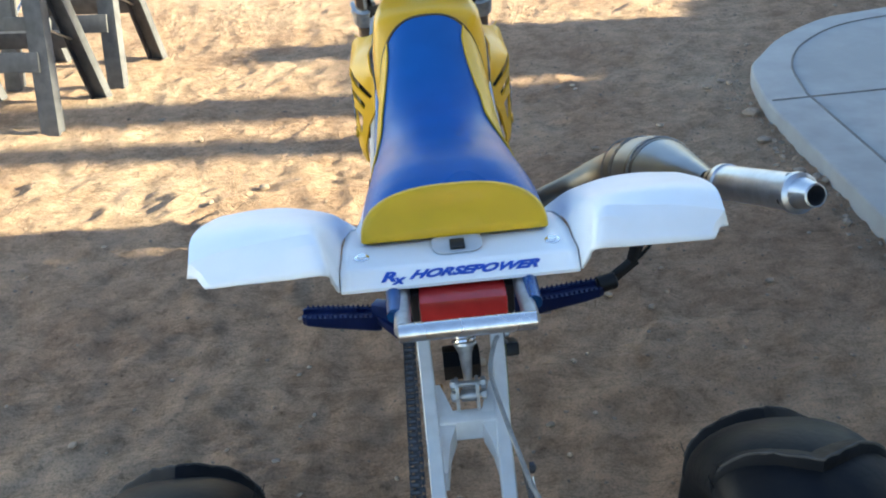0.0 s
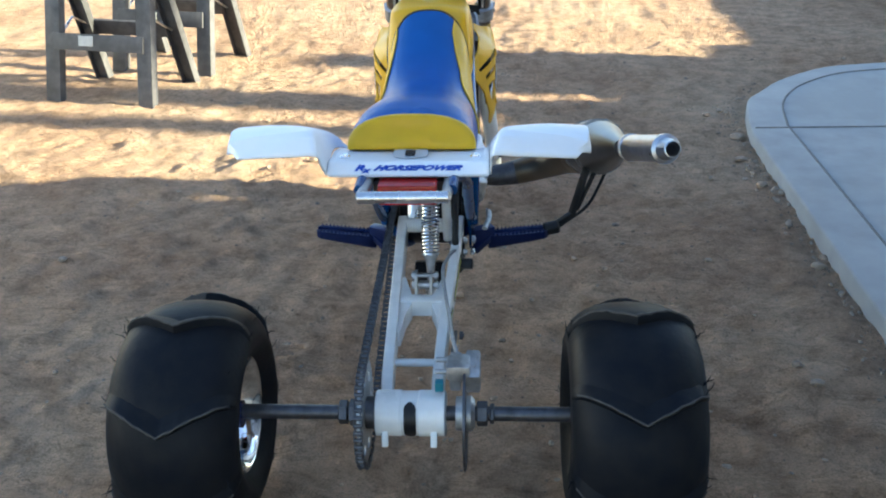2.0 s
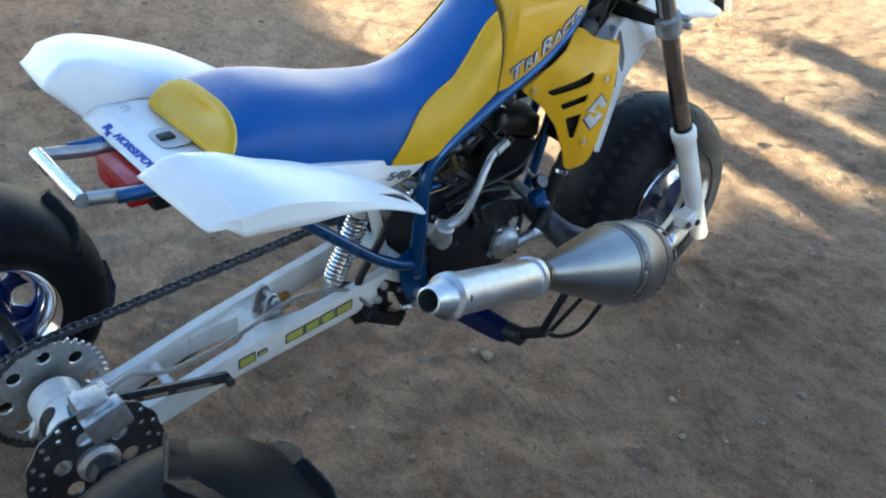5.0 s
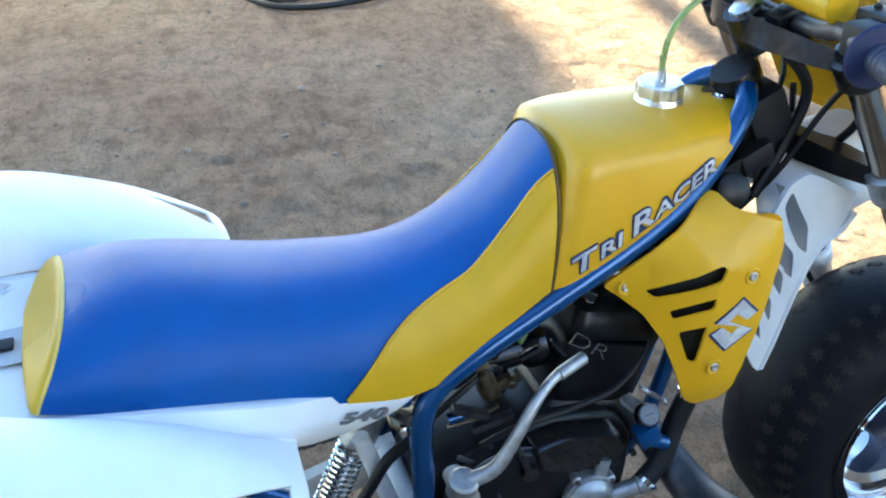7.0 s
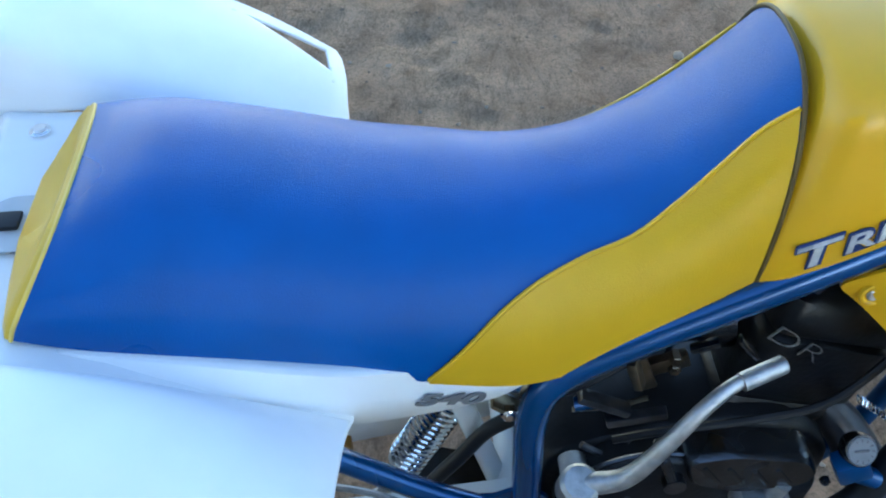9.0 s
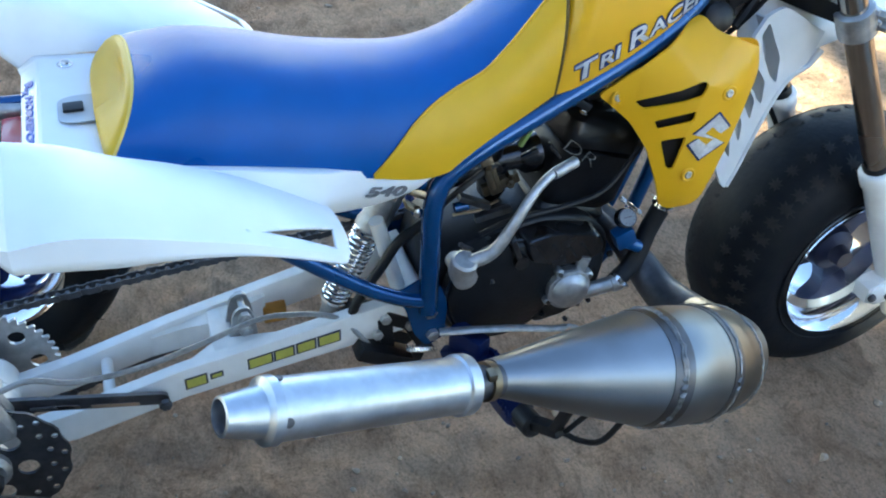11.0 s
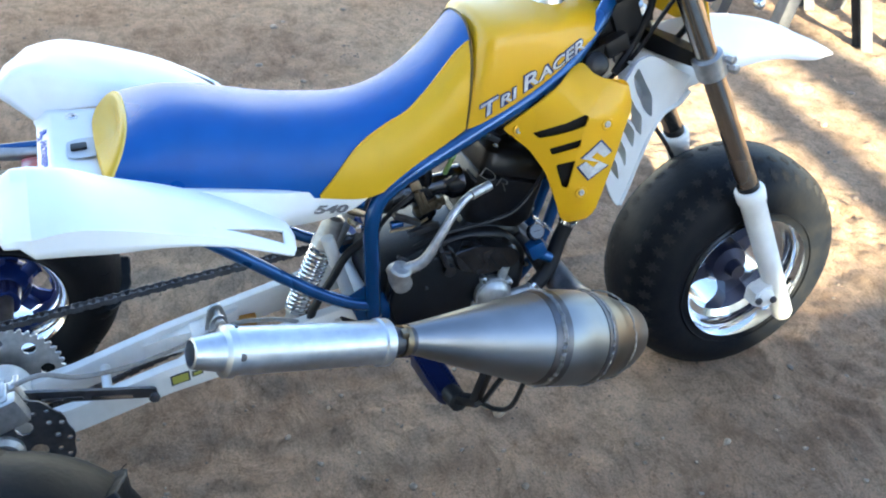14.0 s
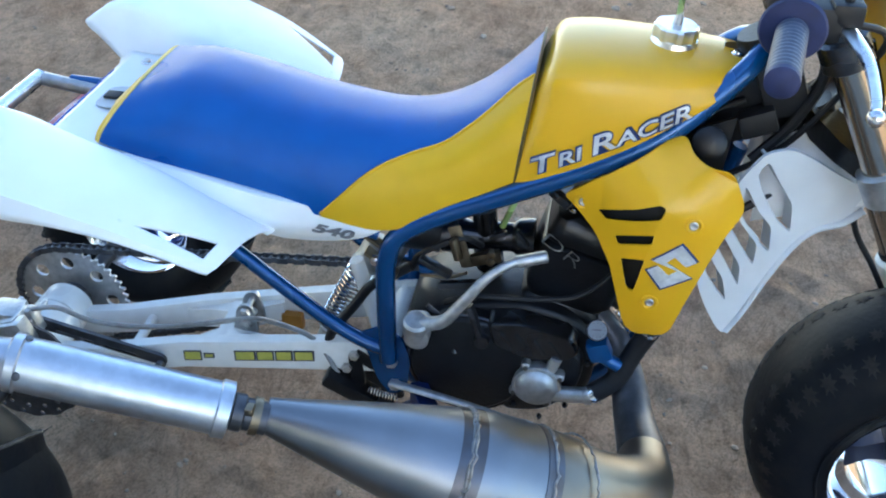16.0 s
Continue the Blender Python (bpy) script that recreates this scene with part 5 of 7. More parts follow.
        gaps = [[(1.158, 0.690), (1.166, 0.673), (1.185, 0.644), (1.196, 0.603), (1.179, 0.624), (1.158, 0.655)],
                [(1.170, 0.722), (1.183, 0.701), (1.206, 0.664), (1.209, 0.628), (1.188, 0.664), (1.165, 0.702)],
                [(1.180, 0.757), (1.202, 0.726), (1.222, 0.702), (1.223, 0.665), (1.204, 0.693), (1.178, 0.733)],
                [(1.188, 0.799), (1.215, 0.754), (1.236, 0.730), (1.241, 0.687), (1.216, 0.712), (1.190, 0.752)],
                [(1.211, 0.835), (1.232, 0.802), (1.257, 0.766), (1.264, 0.719), (1.242, 0.739), (1.213, 0.785), (1.200, 0.816)]]
        panel(bm, rim, [rounded(g, 0.008) for g in gaps], lambda u, v: Vector((side * (0.122 - 0.25 * (u - 1.22) - 2.0 * max(0.0, u - 1.30) ** 2), u, v)), 0.007 * side)
        # a lip along the lower edge and a standing fin behind each gap
        lip = [(1.206, 0.545), (1.223, 0.580), (1.244, 0.636), (1.270, 0.692), (1.297, 0.722), (1.334, 0.732), (1.358, 0.752)]
        sweep(bm, [(side * (0.120 - 0.25 * (u - 1.22)), u, v) for u, v in lip], 0.0055, n=8, steps=4)
        for g in gaps:
            edge = spline([(0, u, v) for u, v in g[:4]], 4)
            rows = []
            for depth in (0.0, -0.022):
                rows.append([(side * (0.118 - 0.25 * (p.y - 1.22) + depth), p.y + 0.4 * depth, p.z + 0.002) for p in edge] + [(side * (0.118 - 0.25 * (p.y - 1.22) + depth), p.y + 0.4 * depth + 0.003, p.z + 0.004) for p in reversed(edge)])
            loft(bm, rows)
        part("radiator_louvre", bm, CLOUDY_PLASTIC, trike, "white plastic radiator louvre", sharp=45)


build_shrouds()


# rear fender: rows from the rear edge forwards; each from the seat outwards
WING = [
    [(0.170, 0.160, 0.757), (0.173, 0.128, 0.792), (0.177, 0.100, 0.822), (0.228, 0.104, 0.819), (0.282, 0.110, 0.815), (0.335, 0.117, 0.810), (0.345, 0.121, 0.808)],
    [(0.170, 0.175, 0.766), (0.179, 0.150, 0.818), (0.189, 0.137, 0.848), (0.240, 0.138, 0.842), (0.298, 0.139, 0.833), (0.350, 0.141, 0.820), (0.358, 0.142, 0.812)],
    [(0.170, 0.185, 0.769), (0.182, 0.168, 0.820), (0.197, 0.160, 0.852), (0.250, 0.160, 0.849), (0.312, 0.160, 0.842), (0.369, 0.160, 0.828), (0.376, 0.160, 0.803)],
    [(0.170, 0.215, 0.772), (0.180, 0.213, 0.810), (0.198, 0.212, 0.840), (0.252, 0.213, 0.845), (0.316, 0.213, 0.843), (0.374, 0.212, 0.834), (0.381, 0.210, 0.800)],
    [(0.170, 0.275, 0.772), (0.180, 0.270, 0.796), (0.200, 0.270, 0.816), (0.255, 0.270, 0.827), (0.316, 0.267, 0.829), (0.374, 0.267, 0.824), (0.381, 0.261, 0.793)],
    [(0.166, 0.340, 0.752), (0.178, 0.335, 0.775), (0.200, 0.335, 0.793), (0.256, 0.332, 0.805), (0.314, 0.330, 0.807), (0.370, 0.329, 0.804), (0.377, 0.324, 0.786)],
    [(0.164, 0.400, 0.728), (0.178, 0.397, 0.750), (0.200, 0.397, 0.766), (0.256, 0.395, 0.781), (0.310, 0.395, 0.784), (0.363, 0.394, 0.780), (0.370, 0.390, 0.770)],
    [(0.160, 0.455, 0.700), (0.178, 0.452, 0.720), (0.200, 0.452, 0.735), (0.252, 0.450, 0.752), (0.304, 0.450, 0.757), (0.353, 0.450, 0.752), (0.361, 0.448, 0.747)],
    [(0.157, 0.500, 0.675), (0.178, 0.500, 0.692), (0.200, 0.500, 0.704), (0.248, 0.500, 0.720), (0.292, 0.502, 0.726), (0.338, 0.500, 0.7245), (0.350, 0.495, 0.721)],
    [(0.156, 0.528, 0.660), (0.178, 0.527, 0.674), (0.200, 0.525, 0.685), (0.248, 0.522, 0.702), (0.290, 0.520, 0.711), (0.328, 0.514, 0.714), (0.345, 0.507, 0.715)],
]


def build_fender():
    bm = bmesh.new()

    def wing(side):
        # finer rows by splines along and across, snapped to the edges of the triangular slot
        cross = [spline(r[:6], 8) + [Vector(r[5]).lerp(Vector(r[6]), q / 3) for q in (1, 2, 3)] for r in WING]
        cols = []
        for k in range(len(cross[0])):
            first, second = Vector(cross[0][k]), Vector(cross[1][k])
            third = Vector(cross[2][k])
            cols.append([first.lerp(second, q / 3) for q in range(3)] + [second.lerp(third, q / 2) for q in range(2)] + spline([r[k] for r in cross[2:]], 9))
        tri = [Vector(p) for p in ((0.336, 0.413), (0.329, 0.497), (0.288, 0.503))]

        def clip(poly, a, b, keep_inside):
            """The part of a polygon on one side of the upright plane through a and b."""
            out = []
            side_of = lambda p: ((b.x - a.x) * (p.y - a.y) - (b.y - a.y) * (p.x - a.x)) * (1 if keep_inside else -1)
            for p, q in zip(poly, poly[1:] + poly[:1]):
                dp, dq = side_of(p), side_of(q)
                if dp >= 0:
                    out.append(p)
                if (dp > 0 and dq < 0) or (dp < 0 and dq > 0):
                    out.append(p.lerp(q, dp / (dp - dq)))
            return out if len(out) > 2 else []

        rows = list(zip(*cols))
        for i in range(len(rows) - 1):
            for k in range(len(rows[0]) - 1):
                left = [rows[i][k], rows[i][k + 1], rows[i + 1][k + 1], rows[i + 1][k]]
                pieces = [left]
                if max(p.y for p in left) > 0.40 and max(p.x for p in left) > 0.27:
                    pieces = []
                    for a, b in zip(tri, tri[1:] + tri[:1]):
                        pieces.append(clip(left, a, b, False))
                        left = clip(left, a, b, True)
                        if not left:
                            break
                for poly in pieces:
                    clean = [p for n, p in enumerate(poly) if (p - poly[n - 1]).length > 0.0003]
                    if len(clean) > 2:
                        bm.faces.new([bm.verts.new((side * p.x, p.y, p.z)) for p in clean])

    wing(1)
    wing(-1)
    # centre plate with a lipped rear edge
    rows = []
    for y, z in ((0.176, 0.748), (0.166, 0.749), (0.160, 0.753), (0.160, 0.758), (0.183, 0.774), (0.188, 0.7755), (0.196, 0.775), (0.22, 0.772), (0.26, 0.770), (0.30, 0.760), (0.34, 0.749), (0.40, 0.726), (0.455, 0.698), (0.50, 0.674), (0.53, 0.659)):
        rows.append([(x, y - 0.004 * (abs(x) > 0.16), z + (0.003 if abs(x) > 0.16 else 0)) for x in (-0.168, -0.155, -0.12, -0.06, 0.0, 0.06, 0.12, 0.155, 0.168)])
    loft(bm, rows, cap=False, loop=False)
    # side panels under the seat, which carry the number
    for side in (-1, 1):
        rows = []
        tops = spline([(0.30, 0.760, 0.143), (0.34, 0.752, 0.145), (0.42, 0.734, 0.147), (0.48, 0.720, 0.148), (0.53, 0.709, 0.146), (0.57, 0.700, 0.138), (0.62, 0.688, 0.131), (0.66, 0.676, 0.127), (0.686, 0.668, 0.124)], 4)
        lows = spline([(0.30, 0.750, 0), (0.34, 0.735, 0), (0.42, 0.705, 0), (0.48, 0.672, 0), (0.53, 0.648, 0), (0.57, 0.640, 0), (0.62, 0.640, 0), (0.66, 0.648, 0), (0.686, 0.662, 0)], 4)
        for (y, zt, x), (_, zb, _) in zip(tops, lows):
            wide = 0.016 * smooth(1 - abs(y - 0.40) / 0.15)
            rows.append([(side * (x - 0.012), y, zt + 0.004), (side * x, y, zt), (side * (x + 0.003 + wide * 0.5), y, (zt + zb) / 2), (side * (x + 0.004 + wide), y, zb)])
        loft(bm, rows, cap=False, loop=False)
    bmesh.ops.remove_doubles(bm, verts=bm.verts[:], dist=0.0004)
    fender = part("rear_fender", bm, WHITE_PLASTIC, trike, "white plastic rear fender with two wings", sharp=17)
    fender.modifiers.new("thick", "SOLIDIFY").thickness = 0.0035
    fender.modifiers["thick"].offset = -1
    for x in (-0.139, 0.139):
        bm = bmesh.new()
        turned(bm, [(0, 0.011), (0.002, 0.011), (0.003, 0.007), (0.006, 0.0065)], (x, 0.222, 0.7725), (0, 0, 1), n=16)
        part("fender_bolt", bm, CHROME, fender)
    # recess round the strap: a flat grey sheet, its shade put into the colour
    bm = bmesh.new()
    panel(bm, rounded([(-0.036, 0.222), (-0.026, 0.208), (0.028, 0.208), (0.038, 0.222), (0.038, 0.258), (-0.036, 0.258)], 0.010), [], lambda u, v: Vector((u, v, 0.7765)), 0.001, axis=(0, 0, 1))
    part("recess", bm, RECESS_SHADE, fender, "grey recess with its shade painted in")
    bm = bmesh.new()
    block(bm, (0.001, 0.228, 0.7795), (0.022, 0.026, 0.005), None, 0.002)
    part("buckle", bm, BLACK_PLASTIC, fender, "black strap buckle")
    # blue lettering on the rear lip
    def on_lip(u, v, h):
        return Vector((u, 0.1595 + 0.82 * v - 0.57 * h, 0.7583 + 0.57 * v + 0.82 * h + 0.0006))

    lettering("lip_mark", "R", (-0.112, 0.0075, -0.090, 0.0225), on_lip, BLUE_DECAL, fender, "blue prescription mark", 0.35, 0.0012)
    lettering("lip_mark", "x", (-0.097, 0.0025, -0.076, 0.0125), on_lip, BLUE_DECAL, fender, "", 0.35, 0.0012)
    lettering("lip_letters", "HORSEPOWER", (-0.072, 0.0085, 0.114, 0.0215), on_lip, BLUE_DECAL, fender, "blue block letters", 0.55, 0.0013)
    for side in (1, -1):
        lettering("number_decal", "540", (0.584, 0.653, 0.648, 0.669) if side > 0 else (-0.648, 0.653, -0.584, 0.669), lambda u, v, h: Vector((side * (0.1405 - 0.13 * (abs(u) - 0.584) + 0.0015 + h), abs(u), v + 0.004 - 0.22 * (abs(u) - 0.584))), GREY_DECAL, fender, "grey number decal", 0.35, 0.0010)


RECESS_SHADE = mat("shaded_grey_plastic", (0.52, 0.54, 0.56), 0.5, vary=0.1)
build_fender()


def build_tail():
    bm = bmesh.new()
    sweep(bm, [(-0.090, 0.047, 0.754), (0.090, 0.047, 0.755)], 0.0125, n=14)
    bar = part("grab_bar", bm, ALUMINIUM, trike, "polished grab bar with dark side rails")
    for x in (-0.085, 0.085):
        bm = bmesh.new()
        sweep(bm, [(x, 0.30, 0.732), (x, 0.16, 0.738), (x, 0.055, 0.753)], 0.0115, n=12, steps=3)
        part("side_rail", bm, CAST_ALU, bar)
    bm = bmesh.new()
    block(bm, (0, 0.155, 0.722), (0.125, 0.05, 0.046), None, 0.008)
    light = part("tail_light", bm, RED_LENS, trike, "red tail light lens")
    bm = bmesh.new()
    block(bm, (0, 0.200, 0.715), (0.15, 0.07, 0.05), None, 0.006)
    block(bm, (0, 0.36, 0.690), (0.15, 0.20, 0.07), Matrix.Rotation(-0.22, 3, "X"), 0.01)
    part("under_tray", bm, BLACK_PLASTIC, trike, "black under-seat tray")


build_tail()


# ---- front end ----
FORK_DIR = Vector((0, -0.460, 0.888))


DARK_HUB = mat("dark_blue_hub", (0.012, 0.018, 0.05), 0.35, metal=0.5, vary=0.2, scale=40)


def build_front_wheel():
    cy, cz, r, half = 1.576, 0.270, 0.276, 0.119
    origin, axis = (0, cy, cz), (1, 0, 0)
    bm = bmesh.new()
    turned(bm, tyre_profile(r, half, 0.150, 0.106, 0.020, 2.3, 22) + [(0.09, 0.145), (-0.09, 0.145)], origin, axis, n=80, closed=True)
    tyre = part("front_tyre", bm, RUBBER, trike, "black ribbed front tyre with dusty tread", sharp=50)
    # star-shaped tread marks along both shoulders
    def tread_r(x):
        c = (x / half) ** 1.6
        return 0.150 + (r - 0.150) * math.sqrt(1 - c * c) ** (1 / 2.3) - 0.020 * (x / half) ** 2

    bm = bmesh.new()
    rnd = random.Random(8)
    for side in (-1, 1):
        for k in range(44):
            for u, shift, size in ((0.088, 0.0, 0.0165), (0.046, 0.5, 0.0150)):
                a = 2 * math.pi * (k + shift) / 44 + rnd.uniform(-0.006, 0.006)
                spin = rnd.uniform(-0.2, 0.2)
                ring = []
                for j in range(16):
                    q = 2 * math.pi * j / 16 + spin
                    w = size * (rnd.uniform(0.8, 1.05) if j % 2 == 0 else rnd.uniform(0.38, 0.55))
                    x = u + w * math.sin(q)
                    g = a + w * math.cos(q) / r
                    x = min(x, 0.113)
                    ring.append((x, tread_r(x), g))
                loft(bm, [[Vector((side * x, cy + (rr + dr) * math.cos(g), cz + (rr + dr) * math.sin(g))) for x, rr, g in ring] for dr in (-0.003, 0.0007)])
    tagged(part("tread", bm, TREAD_RUBBER, tyre, "dusty star-shaped tread blocks", sharp=30), kind="stuff")
    # a fine ring round each sidewall
    for side in (-1, 1):
        bm = bmesh.new()
        pts = [(side * 0.1175, cy + 0.172 * math.cos(2 * math.pi * k / 60), cz + 0.172 * math.sin(2 * math.pi * k / 60)) for k in range(60)]
        sweep(bm, pts, 0.002, n=6, closed=True, up=(1, 0, 0))
        part("sidewall_ring", bm, RUBBER, tyre)
    bm = bmesh.new()
    turned(bm, [(-0.110, 0.149), (-0.118, 0.154), (-0.109, 0.158), (-0.103, 0.150), (-0.085, 0.141), (-0.064, 0.139), (-0.058, 0.124), (0.058, 0.124), (0.064, 0.139), (0.085, 0.141), (0.103, 0.150), (0.109, 0.158), (0.118, 0.154), (0.110, 0.148),
                (0.087, 0.137), (0.067, 0.135), (0.059, 0.119), (-0.059, 0.119), (-0.067, 0.135), (-0.087, 0.137)], origin, axis, n=64, closed=True)
    rim = part("rim", bm, CHROME, tyre, "polished aluminium rim")
    bm = bmesh.new()
    turned(bm, [(-0.085, 0.018), (-0.06, 0.022), (-0.05, 0.045), (-0.03, 0.050), (0.03, 0.050), (0.05, 0.045), (0.06, 0.022), (0.085, 0.018)], origin, axis, n=28)
    for k in range(4):
        a = 2 * math.pi * k / 4 + 0.5
        d, t = Vector((0, math.cos(a), math.sin(a))), Vector((0, -math.sin(a), math.cos(a)))
        o = Vector(origin)
        ring = lambda rr, w, h: [o + d * rr + t * s * w + Vector((e * h, 0, 0)) for s, e in ((-1, -1), (1, -1), (1, 1), (-1, 1))]
        loft(bm, [ring(0.04, 0.024, 0.028), ring(0.08, 0.016, 0.020), ring(0.121, 0.026, 0.016)])
    part("hub", bm, DARK_HUB, tyre, "dark blue spoked hub")


build_front_wheel()


def build_fork():
    for side in (-1, 1):
        x = 0.142 * side
        p = lambda s: Vector((x, 1.505, 0.535)) + FORK_DIR * s
        bm = bmesh.new()
        turned(bm, [(-0.05, 0.0215), (0.555, 0.0215), (0.557, 0.018)], p(0), FORK_DIR, n=24)
        tube = part("fork_tube", bm, STANCHION, trike, "grey polished fork tube")
        leg_dir = Vector((-side * 0.034, -0.138, 0.330)).normalized()
        bm = bmesh.new()
        turned(bm, [(-0.372, 0.010), (-0.369, 0.018), (-0.358, 0.0235), (-0.12, 0.0265), (-0.035, 0.0275), (-0.03, 0.031), (-0.004, 0.032), (0.0, 0.029), (0.002, 0.0225)], p(0), leg_dir, n=26)
        c = Vector((x + side * 0.026, 1.574, 0.266))
        turned(bm, [(-0.024, 0.019), (-0.022, 0.022), (0.022, 0.022), (0.024, 0.019)], c, (1, 0, 0), n=20)
        loft(bm, [[c + Vector((dx, -0.026, 0.016)), c + Vector((dx, 0.0, 0.030)), c + Vector((dx, 0.040, 0.034)), c + Vector((dx, 0.050, -0.018)), c + Vector((dx, 0.0, -0.026)), c + Vector((dx, -0.028, -0.014))] for dx in (-0.016, 0.018)])
        leg = part("fork_leg", bm, WHITE_PAINT, trike, "white fork lower leg", sharp=50)
        for dy, dz in ((-0.017, 0.001), (0.022, -0.003)):
            bm = bmesh.new()
            hexbolt(bm, (c.x + side * 0.023, c.y + dy - 0.004, c.z + dz), (side, 0, 0), 0.0085, 0.006)
            part("axle_bolt", bm, DARK_STEEL, leg)
        bm = bmesh.new()
        turned(bm, [(-0.002, 0.0225), (0.012, 0.024), (0.016, 0.0222)], p(0), FORK_DIR, n=24)
        part("dust_seal", bm, BLACK_PLASTIC, leg)
        # clamps
        bm = bmesh.new()
        turned(bm, [(0.305, 0.026), (0.308, 0.030), (0.352, 0.030), (0.355, 0.026)], p(0), FORK_DIR, n=22)
        q = p(0.33)
        for k in (-0.011, 0.011):
            hexbolt(bm, q + Vector((side * 0.018, 0.030, 0.006)) + FORK_DIR * k, (side, 0.3, 0), 0.009, 0.014)
            beam(bm, q + Vector((-side * 0.012, 0.028, 0.004)) + FORK_DIR * k, q + Vector((side * 0.022, 0.030, 0.006)) + FORK_DIR * k, 0.016, 0.014)
        part("lower_clamp_ring", bm, CAST_ALU, trike, "cast aluminium fork clamp")
        bm = bmesh.new()
        turned(bm, [(0.505, 0.026), (0.508, 0.031), (0.545, 0.031), (0.548, 0.024), (0.556, 0.024), (0.558, 0.018)], p(0), FORK_DIR, n=22)
        part("upper_clamp_ring", bm, ENGINE_GREY, trike)
    # yokes
    for s, dy, name in ((0.33, -0.065, "lower_yoke"), (0.525, -0.06, "upper_yoke")):
        bm = bmesh.new()
        c = Vector((0, 1.505, 0.535)) + FORK_DIR * s
        rings = []
        for u in (-0.138, -0.10, -0.05, 0.0, 0.05, 0.10, 0.138):
            k = 1 - (u / 0.138) ** 2
            y0, y1, h = c.y + dy * k - 0.024, c.y + dy * k * 0.55 + 0.026, 0.013 + 0.006 * k
            rings.append([(u, y0, c.z + 0.3 * (c.y - y0) - h), (u, y1, c.z + 0.3 * (c.y - y1) - h), (u, y1, c.z + 0.3 * (c.y - y1) + h), (u, y0, c.z + 0.3 * (c.y - y0) + h)])
        loft(bm, rings)
        turned(bm, [(-0.03, 0.024), (0.03, 0.024)], (0, c.y - 0.062, c.z + 0.015), FORK_DIR, n=20)
        part(name, bm, ENGINE_GREY if name == "upper_yoke" else ENGINE_BLACK, trike)
    bm = bmesh.new()
    c = Vector((0, 1.505, 0.535)) + FORK_DIR * 0.525
    turned(bm, [(0, 0.018), (0.03, 0.018), (0.034, 0.012)], (0, c.y - 0.062, c.z + 0.02), FORK_DIR, n=6)
    part("stem_nut", bm, ALUMINIUM, trike)


build_fork()


def build_controls():
    bm = bmesh.new()
    pts = [(-0.38, 1.150, 1.062), (-0.25, 1.175, 1.066), (-0.17, 1.205, 1.062), (-0.10, 1.225, 1.042), (0.0, 1.232, 1.036), (0.10, 1.225, 1.042), (0.17, 1.205, 1.062), (0.25, 1.175, 1.066), (0.38, 1.150, 1.062)]
    sweep(bm, pts, 0.011, n=12, steps=4)
    bars = part("handlebar", bm, DARK_STEEL, trike, "dark steel handlebar")
    for x in (-0.045, 0.045):
        bm = bmesh.new()
        block(bm, (x, 1.228, 1.028), (0.03, 0.04, 0.055), Matrix.Rotation(0.4, 3, "X"), 0.005)
        part("bar_clamp", bm, ENGINE_BLACK, bars)
    bm = bmesh.new()
    sweep(bm, [(-0.15, 1.213, 1.085), (0.15, 1.213, 1.085)], 0.022, n=14)
    part("bar_pad", bm, YELLOW_VINYL, bars, "yellow bar pad")
    for side in (-1, 1):
        bm = bmesh.new()
        a, b = Vector((side * 0.252, 1.175, 1.066)), Vector((side * 0.385, 1.149, 1.062))
        d = b - a
        turned(bm, [(-0.002, 0.020), (0, 0.034), (0.003, 0.036), (0.007, 0.034), (0.009, 0.018)], a, d, n=28)
        grip_flange = bm
        bm = bmesh.new()
        prof = [(0.008, 0.016)]
        for i in range(13):
            h = 0.012 + i * 0.009
            prof += [(h, 0.0165), (h + 0.002, 0.0175), (h + 0.006, 0.0175), (h + 0.008, 0.0165)]
        prof += [(0.130, 0.0165)]
        turned(bm, prof, a, d, n=24)
        grip = part("grip", bm, GRIP_GREY, bars, "grey-blue rubber grip")
        part("grip_flange", grip_flange, BLUE_GRIP, grip, "dark blue grip flange")
        bm = bmesh.new()
        turned(bm, [(0.129, 0.0172), (0.136, 0.0172), (0.139, 0.013)], a, d, n=20)
        part("end_cap", bm, BLUE_GRIP, grip)
        # lever with a ball end
        bm = bmesh.new()
        block(bm, (side * 0.215, 1.205, 1.066), (0.05, 0.05, 0.040), None, 0.008)
        block(bm, (side * 0.205, 1.232, 1.078), (0.07, 0.035, 0.026), None, 0.006)
        for q in (-0.02, 0.02):
            hexbolt(bm, (side * 0.205 + q, 1.232, 1.091), (0, 0, 1), 0.005, 0.003)
        part("perch", bm, BLACK_PLASTIC, bars, "black lever perch")
        bm = bmesh.new()
        sweep(bm, [(side * 0.225, 1.235, 1.062), (side * 0.28, 1.250, 1.050), (side * 0.34, 1.250, 1.038), (side * 0.372, 1.246, 1.031)], [0.010, 0.008, 0.0065, 0.006], n=10, steps=4, flat=0.6)
        turned(bm, [(-0.009, 0.003), (-0.006, 0.0075), (0, 0.0095), (0.006, 0.0075), (0.009, 0.003)], (side * 0.378, 1.245, 1.030), (side, 0, -0.2), n=14)
        part("lever", bm, ALUMINIUM, bars, "silver lever with ball end")
    # number plate in front of the bars
    bm = bmesh.new()
    outline = rounded([(-0.115, 0.86), (0.0, 0.845), (0.115, 0.86), (0.135, 0.97), (0.118, 1.07), (0.0, 1.09), (-0.118, 1.07), (-0.135, 0.97)], 0.025)
    panel(bm, outline, [], lambda u, v: Vector((u, 1.405 - (v - 0.85) * 0.34 - 2.2 * u * u, v)), 0.004, axis=(0, 1, 0))
    part("number_plate", bm, YELLOW_PLASTIC, trike, "yellow front number plate")
